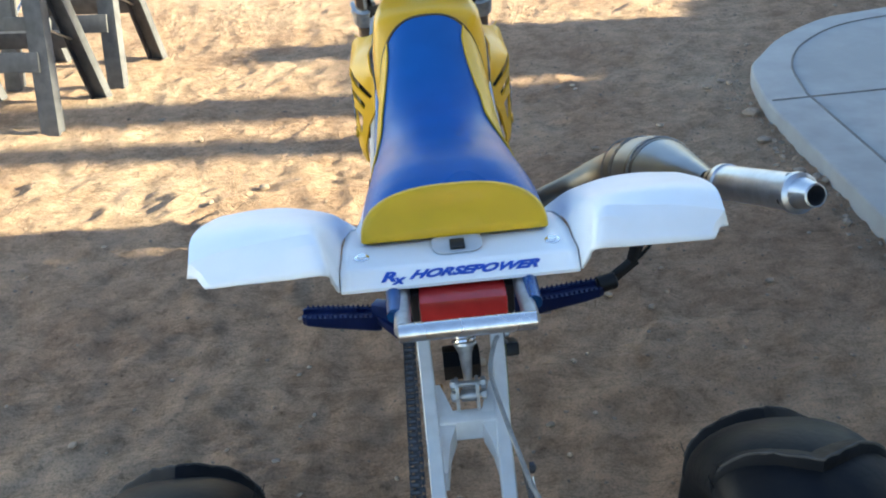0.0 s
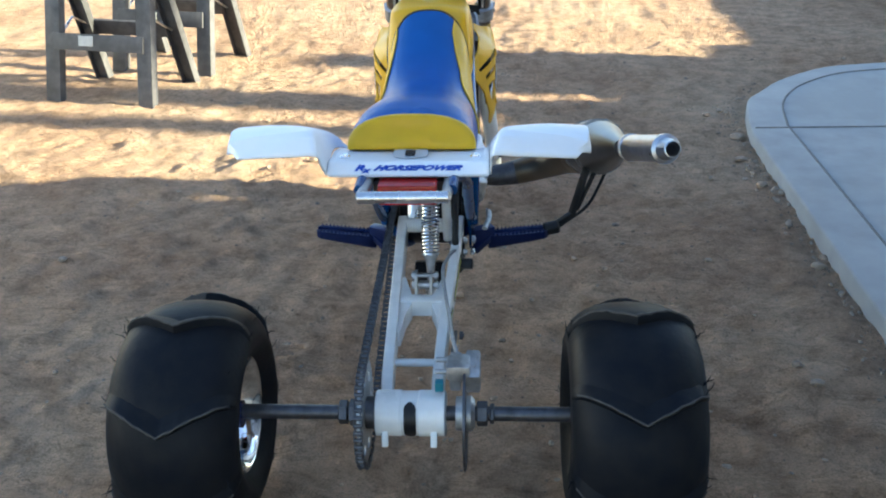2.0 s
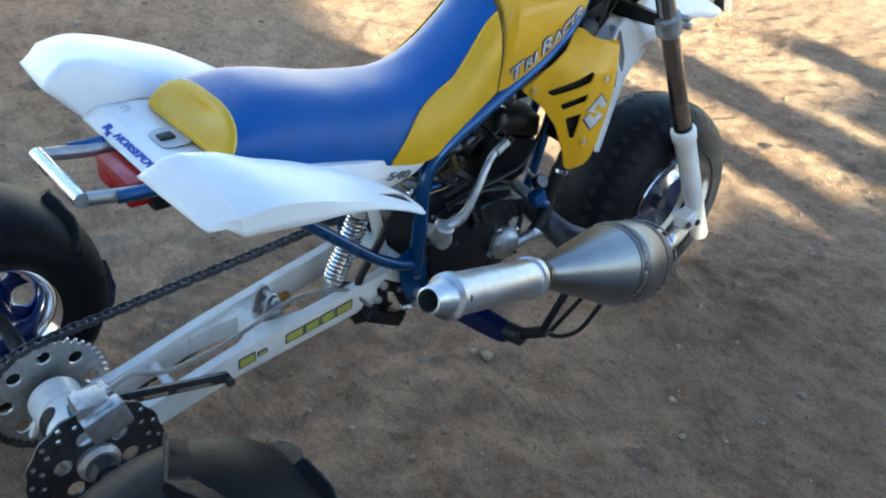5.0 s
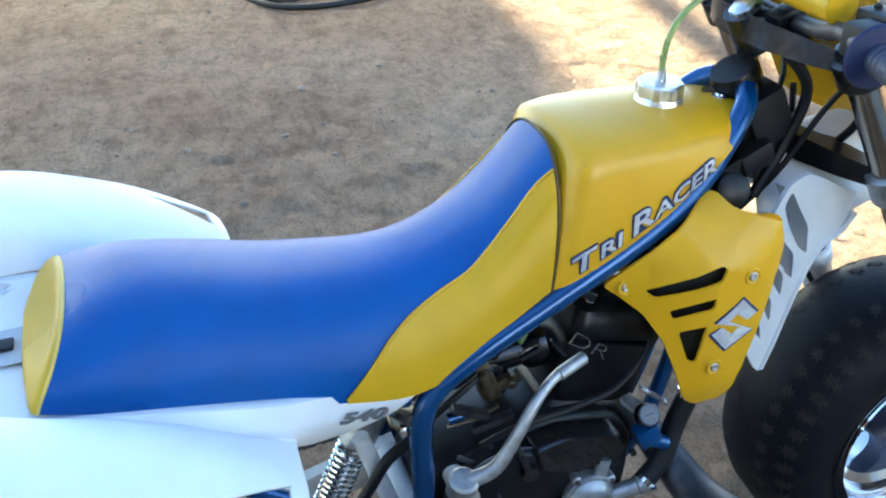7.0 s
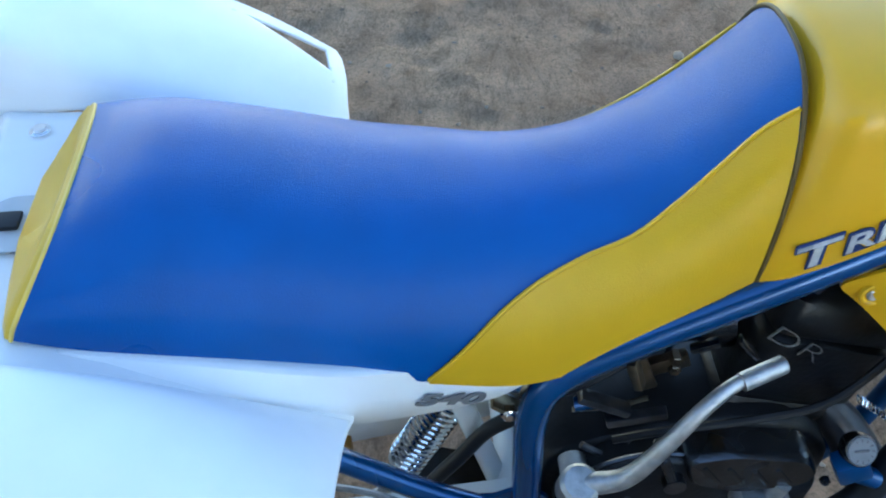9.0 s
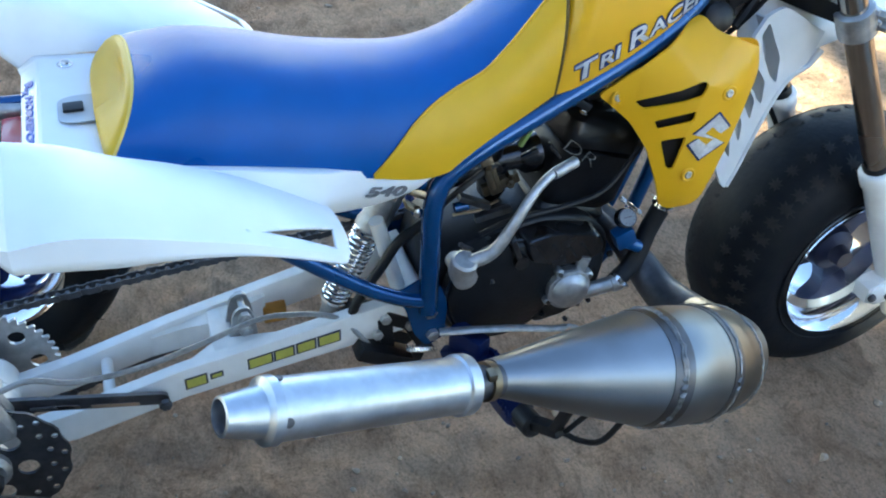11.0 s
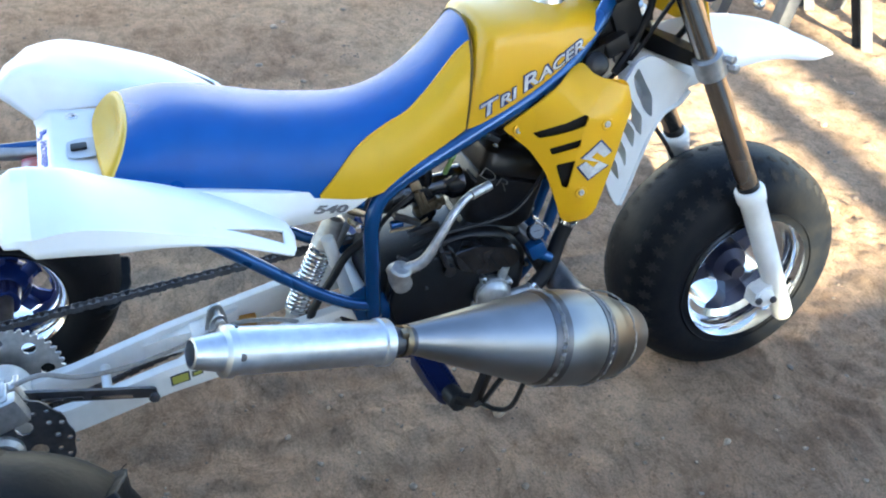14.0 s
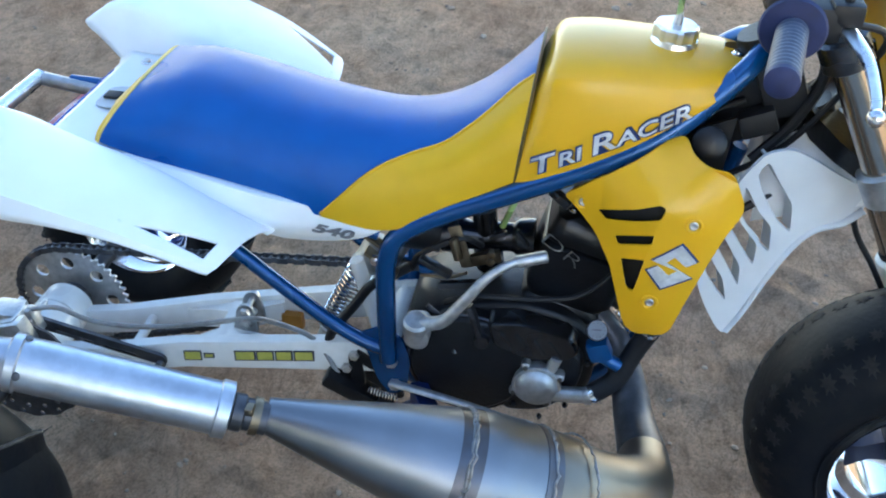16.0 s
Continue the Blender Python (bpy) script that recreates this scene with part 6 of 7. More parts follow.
    # cables and wiring round the headstock
    for pts, r, material in (
        ([(0.22, 1.215, 1.066), (0.16, 1.30, 1.03), (0.07, 1.30, 0.93), (0.05, 1.24, 0.82), (0.05, 1.15, 0.75)], 0.0045, BLACK_PLASTIC),
        ([(-0.22, 1.215, 1.066), (-0.15, 1.31, 1.03), (-0.05, 1.31, 0.92), (-0.06, 1.23, 0.80), (-0.06, 1.12, 0.70)], 0.0045, BLACK_PLASTIC),
        ([(0.10, 1.30, 1.00), (0.08, 1.34, 0.90), (0.03, 1.33, 0.82), (0.06, 1.25, 0.76), (0.08, 1.16, 0.70)], 0.006, BLACK_PLASTIC),
        ([(0.04, 1.23, 1.00), (0.05, 1.27, 0.94), (0.045, 1.25, 0.86), (0.06, 1.20, 0.80)], 0.008, BLACK_PLASTIC),
        ([(-0.05, 1.33, 0.90), (-0.09, 1.38, 0.75), (-0.125, 1.42, 0.60), (-0.12, 1.47, 0.52), (-0.11, 1.53, 0.42)], 0.005, BLACK_PLASTIC),
    ):
        bm = bmesh.new()
        sweep(bm, pts, r, n=8, steps=6)
        part("cable", bm, material, trike)
    bm = bmesh.new()
    turned(bm, [(-0.02, 0.018), (-0.015, 0.023), (0.006, 0.023), (0.009, 0.019)], (0.100, 1.135, 0.841), (0.9, -0.1, 0.4), n=20)
    part("radiator_cap", bm, ENGINE_BLACK, trike, "dark radiator cap")
    bm = bmesh.new()
    block(bm, (0.02, 1.225, 0.90), (0.055, 0.06, 0.08), Matrix.Rotation(0.4, 3, "X"), 0.008)
    block(bm, (0.05, 1.20, 0.855), (0.03, 0.05, 0.035), Matrix.Rotation(0.4, 3, "X"), 0.006)
    part("ignition_box", bm, BLACK_PLASTIC, trike)
    # front fender
    bm = bmesh.new()
    rows = []
    for i in range(25):
        t = i / 24
        y = 1.215 + (1.777 - 1.215) * t
        z = 0.842 + 0.035 * math.sin(math.pi * min(1, t * 1.25) * 0.8) - 0.115 * t ** 3
        w = 0.085 * (1 - t ** 3.2) + 0.004
        w *= 0.75 + 0.5 * math.sin(math.pi * min(1, t + 0.15)) * 0.5
        drop = 0.105 * (1 - t) + 0.026
        if t > 0.9:
            drop *= (1 - t) / 0.1 * 0.8 + 0.2
        row = []
        for u in (-1, -0.85, -0.6, -0.3, 0, 0.3, 0.6, 0.85, 1):
            row.append((u * w, y, z - drop * abs(u) ** 2.2))
        rows.append(row)
    loft(bm, rows, cap=False, loop=False)
    ff = part("front_fender", bm, WHITE_PLASTIC, trike, "white pointed plastic front fender", sharp=60)
    ff.modifiers.new("thick", "SOLIDIFY").thickness = 0.003


build_controls()


# ---- exhaust ----
def build_exhaust():
    stations = [((0.030, 1.020, 0.475), 0.022), ((0.050, 1.055, 0.440), 0.024), ((0.095, 1.080, 0.400), 0.028), ((0.165, 1.095, 0.375), 0.032), ((0.245, 1.108, 0.380), 0.038), ((0.325, 1.100, 0.410), 0.046), ((0.385, 1.065, 0.450), 0.056), ((0.422, 1.020, 0.480), 0.066), ((0.440, 0.980, 0.503), 0.0745), ((0.452, 0.945, 0.520), 0.078)]
    bm = bmesh.new()
    sweep(bm, [p for p, r in stations[4:]], [r for p, r in stations[4:]], n=32, steps=5)
    pipe = part("exhaust_pipe", bm, STEEL, trike, "bare steel expansion chamber with weld seams", sharp=60)
    bm = bmesh.new()
    sweep(bm, [p for p, r in stations[:5]], [r for p, r in stations[:5]], n=24, steps=5)
    part("header", bm, DARK_STEEL, pipe, "dark sooty header pipe")
    a, b = Vector((0.452, 0.945, 0.520)), Vector((0.466, 0.885, 0.546))
    c = Vector((0.501, 0.629, 0.638))
    d = c - b
    bm = bmesh.new()
    line = [(a, 0.0783), (a.lerp(b, 0.5), 0.0787), (b, 0.0785), (b + d * 0.12, 0.0755), (b + d * 0.3, 0.0655), (b + d * 0.6, 0.0470), (b + d * 0.9, 0.0275), (c, 0.0215)]
    sweep(bm, [p for p, r in line], [r for p, r in line], n=40, steps=4)
    part("rear_cone", bm, SILVER_STEEL, pipe)
    # heat-tinted bands beside the welds
    for line in ([(b + d * 0.065, 0.0782), (b + d * 0.12, 0.0765), (b + d * 0.175, 0.0737)], [(a - (b - a) * 0.16, 0.0783), (a, 0.0790), (a + (b - a) * 0.16, 0.0795)]):
        bm = bmesh.new()
        sweep(bm, [p for p, r in line], [r for p, r in line], n=40, steps=3)
        part("heat_band", bm, HEAT_STEEL, pipe, "blue-grey heat-tinted steel band")
    # weld beads
    for p, q, r, fat in ((a, b - a, 0.0788, 0.0021), (b + d * 0.114, d, 0.0764, 0.0020), (b + d * 0.128, d, 0.0757, 0.0020), (Vector((0.437, 0.993, 0.502)), Vector((-0.02, 0.05, -0.022)), 0.0750, 0.0015)):
        bm = bmesh.new()
        m = axis_matrix(p, q)
        pts = [m @ Vector(((r + 0.0012 * noise.noise((k * 1.7, 0, r * 90))) * math.cos(2 * math.pi * k / 90), (r + 0.0012 * noise.noise((k * 1.7, 3, r * 90))) * math.sin(2 * math.pi * k / 90), 0.0042 * noise.noise((k * 0.9, 7, r * 50)))) for k in range(90)]
        sweep(bm, pts, [fat * (1 + 0.95 * noise.noise((k * 0.9, 1, r * 30))) for k in range(90)], n=6, closed=True, up=tuple(q))
        part("weld_bead", bm, WELD, pipe, "grey weld bead")
    # stinger and silencer
    s0, s1 = Vector((0.516, 0.592, 0.6535)), Vector((0.563, 0.364, 0.7345))
    ax = s1 - s0
    bm = bmesh.new()
    turned(bm, [(-0.045, 0.0205), (-0.03, 0.0195), (-0.018, 0.0195), (-0.016, 0.0225), (-0.004, 0.0225), (0.0, 0.016), (0.01, 0.016)], s0, ax, n=24)
    joint = part("stinger_joint", bm, DARK_STEEL, pipe, "dark steel stinger joint")
    bm = bmesh.new()
    turned(bm, [(-0.036, 0.0198), (-0.036, 0.0232), (-0.026, 0.0232), (-0.026, 0.0198)], s0, ax, n=28)
    block(bm, s0 - ax.normalized() * 0.031 + Vector((0.012, 0, 0.022)), (0.014, 0.010, 0.010), None, 0.002)
    part("clamp", bm, BRASSY, joint, "heat-stained clamp")
    bm = bmesh.new()
    L = ax.length
    turned(bm, [(-0.002, 0.024), (0.0, 0.034), (0.014, 0.0345), (0.016, 0.0315), (L - 0.012, 0.0315), (L - 0.010, 0.0345), (L, 0.034), (L + 0.004, 0.026), (L + 0.036, 0.0205), (L + 0.042, 0.0195), (L + 0.043, 0.0165), (L + 0.02, 0.015), (L - 0.05, 0.015)], s0, ax, n=36)
    silencer = part("silencer", bm, SILENCER_ALU, trike, "brushed aluminium silencer", sharp=30)
    bm = bmesh.new()
    turned(bm, [(L - 0.049, 0.0148), (L - 0.045, 0.0149)], s0, ax, n=24)
    part("outlet_bore", bm, ENGINE_BLACK, silencer)
    for k in range(4):
        bm = bmesh.new()
        m = axis_matrix(s0 + ax * 0.945, ax)
        d = (m.to_3x3() @ Vector((math.cos(k * 1.57 + 0.3), math.sin(k * 1.57 + 0.3), 0))).normalized()
        turned(bm, [(0.030, 0.005), (0.0335, 0.005), (0.0345, 0.003)], s0 + ax * 0.945, d, n=10)
        part("rivet", bm, DARK_STEEL, silencer)
    # stay from peg bracket to chamber
    bm = bmesh.new()
    turned(bm, [(-0.022, 0.014), (-0.018, 0.019), (0.018, 0.019), (0.022, 0.014)], (0.338, 0.774, 0.345), (1, 0.1, 0.2), n=14)
    beam(bm, (0.342, 0.775, 0.347), (0.405, 0.792, 0.386), 0.020, 0.018)
    beam(bm, (0.395, 0.790, 0.384), (0.432, 0.806, 0.512), 0.022, 0.014)
    beam(bm, (0.408, 0.800, 0.388), (0.462, 0.825, 0.508), 0.014, 0.008)
    sweep(bm, [(0.395, 0.800, 0.372), (0.415, 0.822, 0.367), (0.452, 0.832, 0.405), (0.492, 0.835, 0.500)], 0.0045, n=8, steps=5)
    part("pipe_stay", bm, BLACK_PLASTIC, trike, "black exhaust stay")


HEAT_STEEL = mat("heat_tinted_steel", (0.135, 0.145, 0.175), 0.38, metal=1.0, vary=0.3, scale=30, color2=(0.12, 0.10, 0.085), bump=0.1, bump_scale=150)
WELD = mat("weld_bead", (0.30, 0.29, 0.28), 0.5, metal=0.9, vary=0.35, scale=150)
BRASSY = mat("heat_stained_steel", (0.24, 0.19, 0.13), 0.4, metal=1.0, vary=0.35, scale=60)
build_exhaust()


# ---- engine ----
def side_body(bm, outline, x0, x1, bevel=0.008):
    """A casting: a side outline run from x0 to x1 with a chamfered outer edge."""
    cy = sum(p[0] for p in outline) / len(outline)
    cz = sum(p[1] for p in outline) / len(outline)
    s = 1 if x1 > x0 else -1
    rings = []
    for x, k in ((x0, 1.0), (x1 - s * bevel, 1.0), (x1 - s * bevel * 0.3, 0.97), (x1, 0.92)):
        rings.append([(x, cy + (y - cy) * k, cz + (z - cz) * k) for y, z in outline])
    loft(bm, rings)


def circle(y, z, r, n=28):
    return [(y + r * math.cos(2 * math.pi * k / n), z + r * math.sin(2 * math.pi * k / n)) for k in range(n)]


def build_engine():
    bm = bmesh.new()
    case = rounded([(0.715, 0.475), (0.80, 0.505), (0.90, 0.520), (0.98, 0.505), (1.03, 0.45), (1.02, 0.35), (0.95, 0.295), (0.80, 0.285), (0.73, 0.32), (0.70, 0.40)], 0.03)
    side_body(bm, case, 0.0, 0.085)
    side_body(bm, case, 0.0, -0.085)
    engine = part("engine", bm, ENGINE_BLACK, trike, "black two-stroke engine with bare metal fittings", sharp=45)
    bm = bmesh.new()
    side_body(bm, circle(0.822, 0.405, 0.098, 40), 0.08, 0.118, 0.012)
    side_body(bm, rounded([(0.86, 0.49), (0.96, 0.475), (1.01, 0.44), (1.00, 0.37), (0.95, 0.32), (0.88, 0.31)], 0.02), 0.08, 0.112, 0.01)
    part("clutch_cover", bm, ENGINE_BLACK, engine, "black clutch cover", sharp=45)
    for k in range(7):
        bm = bmesh.new()
        a = 2 * math.pi * k / 7 + 0.2
        hexbolt(bm, (0.108, 0.822 + 0.090 * math.cos(a), 0.405 + 0.090 * math.sin(a)), (1, 0, 0), 0.005, 0.004)
        part("cover_bolt", bm, CAST_ALU, engine)
    bm = bmesh.new()
    side_body(bm, circle(0.822, 0.405, 0.088, 40), -0.08, -0.115, 0.012)
    part("ignition_cover", bm, ENGINE_BLACK, engine)
    # water pump
    bm = bmesh.new()
    side_body(bm, circle(0.936, 0.392, 0.038, 32), 0.10, 0.128, 0.006)
    turned(bm, [(0.0, 0.039), (0.004, 0.040), (0.008, 0.0385), (0.009, 0.034), (0.016, 0.031), (0.022, 0.022), (0.025, 0.010), (0.0255, 0.004)], (0.124, 0.936, 0.392), (1, 0, 0), n=36)
    turned(bm, [(0, 0.013), (0.060, 0.013), (0.062, 0.015), (0.078, 0.015)], (0.122, 0.956, 0.372), (0.15, 1.0, 0.25), n=16)
    turned(bm, [(0, 0.010), (0.04, 0.010)], (0.120, 0.952, 0.41), (0.0, 0.3, 1.0), n=14)
    for k in range(4):
        w = 2 * math.pi * k / 4 + 0.5
        turned(bm, [(-0.026, 0.0075), (-0.004, 0.0075), (-0.002, 0.005)], (0.131, 0.936 + 0.041 * math.cos(w), 0.392 + 0.041 * math.sin(w)), (1, 0, 0), n=12)
    pump = part("water_pump", bm, CAST_ALU, engine, "bare aluminium water pump")
    for k in range(4):
        bm = bmesh.new()
        w = 2 * math.pi * k / 4 + 0.5
        hexbolt(bm, (0.128, 0.936 + 0.041 * math.cos(w), 0.392 + 0.041 * math.sin(w)), (1, 0, 0), 0.0042, 0.004)
        part("pump_bolt", bm, STEEL, pump)
    bm = bmesh.new()
    side_body(bm, rounded([(0.850, 0.505), (0.90, 0.512), (0.985, 0.492), (1.000, 0.462), (0.985, 0.446), (0.915, 0.440), (0.86, 0.462)], 0.012), 0.085, 0.124, 0.012)
    cover = part("pump_cover", bm, ENGINE_GREY, engine, "scuffed aluminium cover")
    for k in range(4):
        bm = bmesh.new()
        beam(bm, (0.121, 0.872 + 0.026 * k, 0.494 - 0.004 * k), (0.121, 0.892 + 0.026 * k, 0.462 - 0.004 * k), 0.006, 0.010, up=(1, 0, 0))
        part("rib", bm, ENGINE_GREY, cover)
    bm = bmesh.new()
    sweep(bm, [(0.13, 1.02, 0.385), (0.12, 1.06, 0.42), (0.11, 1.085, 0.48), (0.11, 1.12, 0.56)], 0.016, n=14, steps=5)
    part("coolant_hose", bm, BLACK_PLASTIC, engine, "black coolant hose")
    # blue thermostat block with a round gauge
    bm = bmesh.new()
    block(bm, (0.122, 1.028, 0.478), (0.026, 0.036, 0.034), Matrix.Rotation(0.4, 3, "X"), 0.006)
    turned(bm, [(0, 0.011), (0.03, 0.011)], (0.122, 1.035, 0.465), (0, 0.8, -0.5), n=14)
    block_part = part("sensor_block", bm, BLUE_PAINT, engine, "blue anodised sensor block")
    bm = bmesh.new()
    turned(bm, [(0, 0.0155), (0.004, 0.017), (0.018, 0.017), (0.020, 0.0155)], (0.122, 1.020, 0.515), (0.75, 0.0, 0.65), n=24)
    gauge = part("gauge", bm, ENGINE_GREY, engine, "small round temperature gauge")
    bm = bmesh.new()
    g = Vector((0.122, 1.020, 0.515)) + Vector((0.75, 0, 0.65)).normalized() * 0.0205
    turned(bm, [(0, 0.0142), (0.0008, 0.0138)], g, (0.75, 0, 0.65), n=24)
    part("dial", bm, DIAL, gauge, "pale dial face")
    bm = bmesh.new()
    beam(bm, g + Vector((0.0012, -0.008, 0.001)), g + Vector((0.0012, 0.006, 0.002)), 0.002, 0.001, up=(0.75, 0, 0.65), bevel=0)
    part("needle", bm, DARK_STEEL, gauge)
    m = axis_matrix(g, (0.75, 0, 0.65))
    for k in range(9):
        bm = bmesh.new()
        w = 2 * math.pi * (k - 4) / 12
        beam(bm, m @ Vector((0.0095 * math.cos(w), 0.0095 * math.sin(w), 0.001)), m @ Vector((0.0122 * math.cos(w), 0.0122 * math.sin(w), 0.001)), 0.001, 0.0006, up=(0.75, 0, 0.65), bevel=0)
        part("tick", bm, DARK_STEEL, gauge)
    # cylinder leaning forward, with water jacket and head
    lean = Vector((0, 0.30, 1)).normalized()
    bm = bmesh.new()
    base = Vector((0, 0.955, 0.48))
    m = axis_matrix(base, lean)

    def ringed(w, d, h, r=0.02):
        return [m @ Vector((x, y, h)) for x, y in rounded([(-w, -d), (w, -d), (w, d), (-w, d)], r)]

    loft(bm, [ringed(0.060, 0.065, 0), ringed(0.064, 0.068, 0.02), ringed(0.058, 0.062, 0.03), ringed(0.072, 0.072, 0.055), ringed(0.072, 0.072, 0.135), ringed(0.064, 0.066, 0.142)])
    cyl = part("cylinder", bm, ENGINE_BLACK, engine, "black water-cooled cylinder", sharp=45)
    bm = bmesh.new()
    loft(bm, [ringed(0.070, 0.070, 0.143), ringed(0.072, 0.072, 0.150), ringed(0.066, 0.068, 0.185), ringed(0.045, 0.045, 0.200)])
    head = part("cylinder_head", bm, ENGINE_BLACK, engine, "black cylinder head", sharp=45)
    for sx in (-1, 1):
        for sy in (-1, 1):
            bm = bmesh.new()
            hexbolt(bm, m @ Vector((sx * 0.045, sy * 0.046, 0.184)), lean, 0.008, 0.010)
            part("head_nut", bm, CHROME, head)
    bm = bmesh.new()
    turned(bm, [(0.19, 0.012), (0.21, 0.012), (0.212, 0.008), (0.25, 0.010), (0.27, 0.009)], base, lean, n=14)
    part("spark_plug", bm, BLACK_PLASTIC, head)
    # pale raised letters on the cylinder side
    lettering("cast_letters", "DR", (-0.036, -0.010, 0.036, 0.010), lambda u, v, h: Vector((0.0735 + h, 0.956 + 0.785 * u + 0.62 * v, 0.621 - 0.62 * u + 0.785 * v)), WORN_DECAL, cyl, "worn grey block letters", 0.0, -0.0008)
    bm = bmesh.new()
    turned(bm, [(0, 0.034), (0.02, 0.034), (0.022, 0.026), (0.05, 0.024)], (0.0, 1.02, 0.52), (0.1, 0.9, -0.5), n=20)
    part("exhaust_flange", bm, DARK_STEEL, engine)
    # springs that hold the pipe
    for x in (-0.03, 0.065):
        bm = bmesh.new()
        pts = [Vector((x, 1.045 + 0.05 * k / 60, 0.515 - 0.045 * k / 60)) + Vector((0.005 * math.cos(k * 1.05), 0, 0.005 * math.sin(k * 1.05))) for k in range(61)]
        sweep(bm, pts, 0.001, n=5)
        part("pipe_spring", bm, CHROME, engine)
    # carburettor with intake boot and slide cap
    bm = bmesh.new()
    turned(bm, [(-0.075, 0.030), (-0.05, 0.032), (-0.03, 0.024), (0.04, 0.024), (0.05, 0.032), (0.075, 0.034)], (0.005, 0.835, 0.590), (0, 1, 0.05), n=20)
    turned(bm, [(-0.075, 0.016), (-0.06, 0.024), (-0.02, 0.024), (0.02, 0.020), (0.06, 0.020), (0.064, 0.014)], (0.005, 0.832, 0.59), (0.12, -0.1, 1), n=18)
    carb = part("carburettor", bm, ENGINE_GREY, engine, "aluminium carburettor")
    bm = bmesh.new()
    turned(bm, [(0.0, 0.022), (0.03, 0.023), (0.035, 0.018)], (0.013, 0.826, 0.650), (0.12, -0.1, 1), n=18)
    part("slide_cap", bm, BLACK_PLASTIC, carb)
    bm = bmesh.new()
    turned(bm, [(0, 0.033), (0.06, 0.036), (0.08, 0.03)], (0.005, 0.76, 0.586), (0, -1, 0.1), n=18)
    part("air_boot", bm, BLACK_PLASTIC, engine, "black rubber intake boot")
    bm = bmesh.new()
    for z in (0.0, 0.014):
        hexbolt(bm, (0.048, 0.845, 0.575 + z), (1, 0, 0), 0.007, 0.012)
    beam(bm, (0.05, 0.80, 0.565), (0.05, 0.86, 0.585), 0.012, 0.02)
    part("carb_lever", bm, BRASSY, carb, "brass carburettor lever")
    # cables and hoses among the engine parts
    for pts, r, material in (
        ([(0.03, 0.83, 0.68), (0.05, 0.86, 0.73), (0.05, 0.93, 0.77), (0.04, 1.05, 0.82), (0.04, 1.18, 0.88)], 0.004, BLACK_PLASTIC),
        ([(0.10, 0.78, 0.52), (0.11, 0.83, 0.545), (0.105, 0.93, 0.55), (0.10, 1.00, 0.57), (0.08, 1.08, 0.66)], 0.0045, BLACK_PLASTIC),
        ([(0.02, 0.90, 0.75), (0.06, 0.88, 0.70), (0.05, 0.86, 0.64)], 0.005, GREEN_HOSE),
        ([(0.06, 0.72, 0.55), (0.09, 0.74, 0.60), (0.08, 0.80, 0.63), (0.05, 0.83, 0.60)], 0.005, BLACK_PLASTIC),
        ([(0.04, 0.97, 0.71), (0.07, 1.02, 0.74), (0.09, 1.09, 0.76), (0.10, 1.13, 0.78)], 0.014, BLACK_PLASTIC),
        ([(0.09, 0.75, 0.50), (0.10, 0.79, 0.47), (0.118, 0.80, 0.43)], 0.004, DARK_STEEL),
    ):
        bm = bmesh.new()
        sweep(bm, pts, r, n=8, steps=5)
        part("hose", bm, material, engine)
    # hose clamps, case bolts and small fittings
    for p, q, r in (((0.13, 1.03, 0.39), (-0.1, 0.6, 0.5), 0.0172), ((0.11, 1.10, 0.52), (0, 0.4, 1), 0.0172), ((0.06, 1.00, 0.728), (0.5, 0.8, 0.4), 0.0152), ((0.095, 1.11, 0.77), (0.3, 0.8, 0.4), 0.0152)):
        bm = bmesh.new()
        turned(bm, [(-0.004, r), (-0.004, r + 0.0012), (0.004, r + 0.0012), (0.004, r)], p, q, n=18)
        block(bm, Vector(p) + Vector((r + 0.003, 0, 0.002)), (0.008, 0.010, 0.007), None, 0.001)
        part("hose_clamp", bm, CHROME, engine)
    rnd = random.Random(4)
    for y, z in ((0.735, 0.44), (0.735, 0.355), (0.785, 0.300), (0.87, 0.303), (0.945, 0.312), (1.005, 0.37), (1.012, 0.44), (0.965, 0.488), (0.885, 0.503), (0.80, 0.498), (0.90, 0.333), (0.985, 0.345), (0.985, 0.465)):
        bm = bmesh.new()
        hexbolt(bm, (0.0855 + (0.027 if y > 0.88 else 0.0), y, z), (1, 0, 0), rnd.uniform(0.0045, 0.006), 0.005)
        part("case_bolt", bm, ENGINE_GREY, engine)
    # grey ring standing in for the sheen on the clutch cover's rounded edge
    bm = bmesh.new()
    pts = [(0.110, 0.822 + 0.099 * math.cos(2 * math.pi * k / 48), 0.405 + 0.099 * math.sin(2 * math.pi * k / 48)) for k in range(48)]
    sweep(bm, pts, 0.003, n=6, closed=True, up=(1, 0, 0))
    part("cover_sheen", bm, ENGINE_GREY, engine)
    for a, b, w, h, material in (((0.100, 0.74, 0.60), (0.104, 0.79, 0.575), 0.016, 0.010, ENGINE_GREY), ((0.09, 0.79, 0.635), (0.095, 0.80, 0.60), 0.014, 0.010, BRASSY), ((0.085, 0.845, 0.64), (0.09, 0.87, 0.655), 0.010, 0.008, ENGINE_GREY), ((0.098, 0.77, 0.55), (0.1, 0.83, 0.562), 0.012, 0.012, ENGINE_GREY), ((0.095, 0.885, 0.665), (0.098, 0.905, 0.64), 0.012, 0.006, ENGINE_GREY), ((0.06, 0.93, 0.72), (0.075, 0.96, 0.705), 0.014, 0.014, ENGINE_GREY)):
        bm = bmesh.new()
        beam(bm, a, b, w, h)
        part("fitting", bm, material, engine)
    bm = bmesh.new()
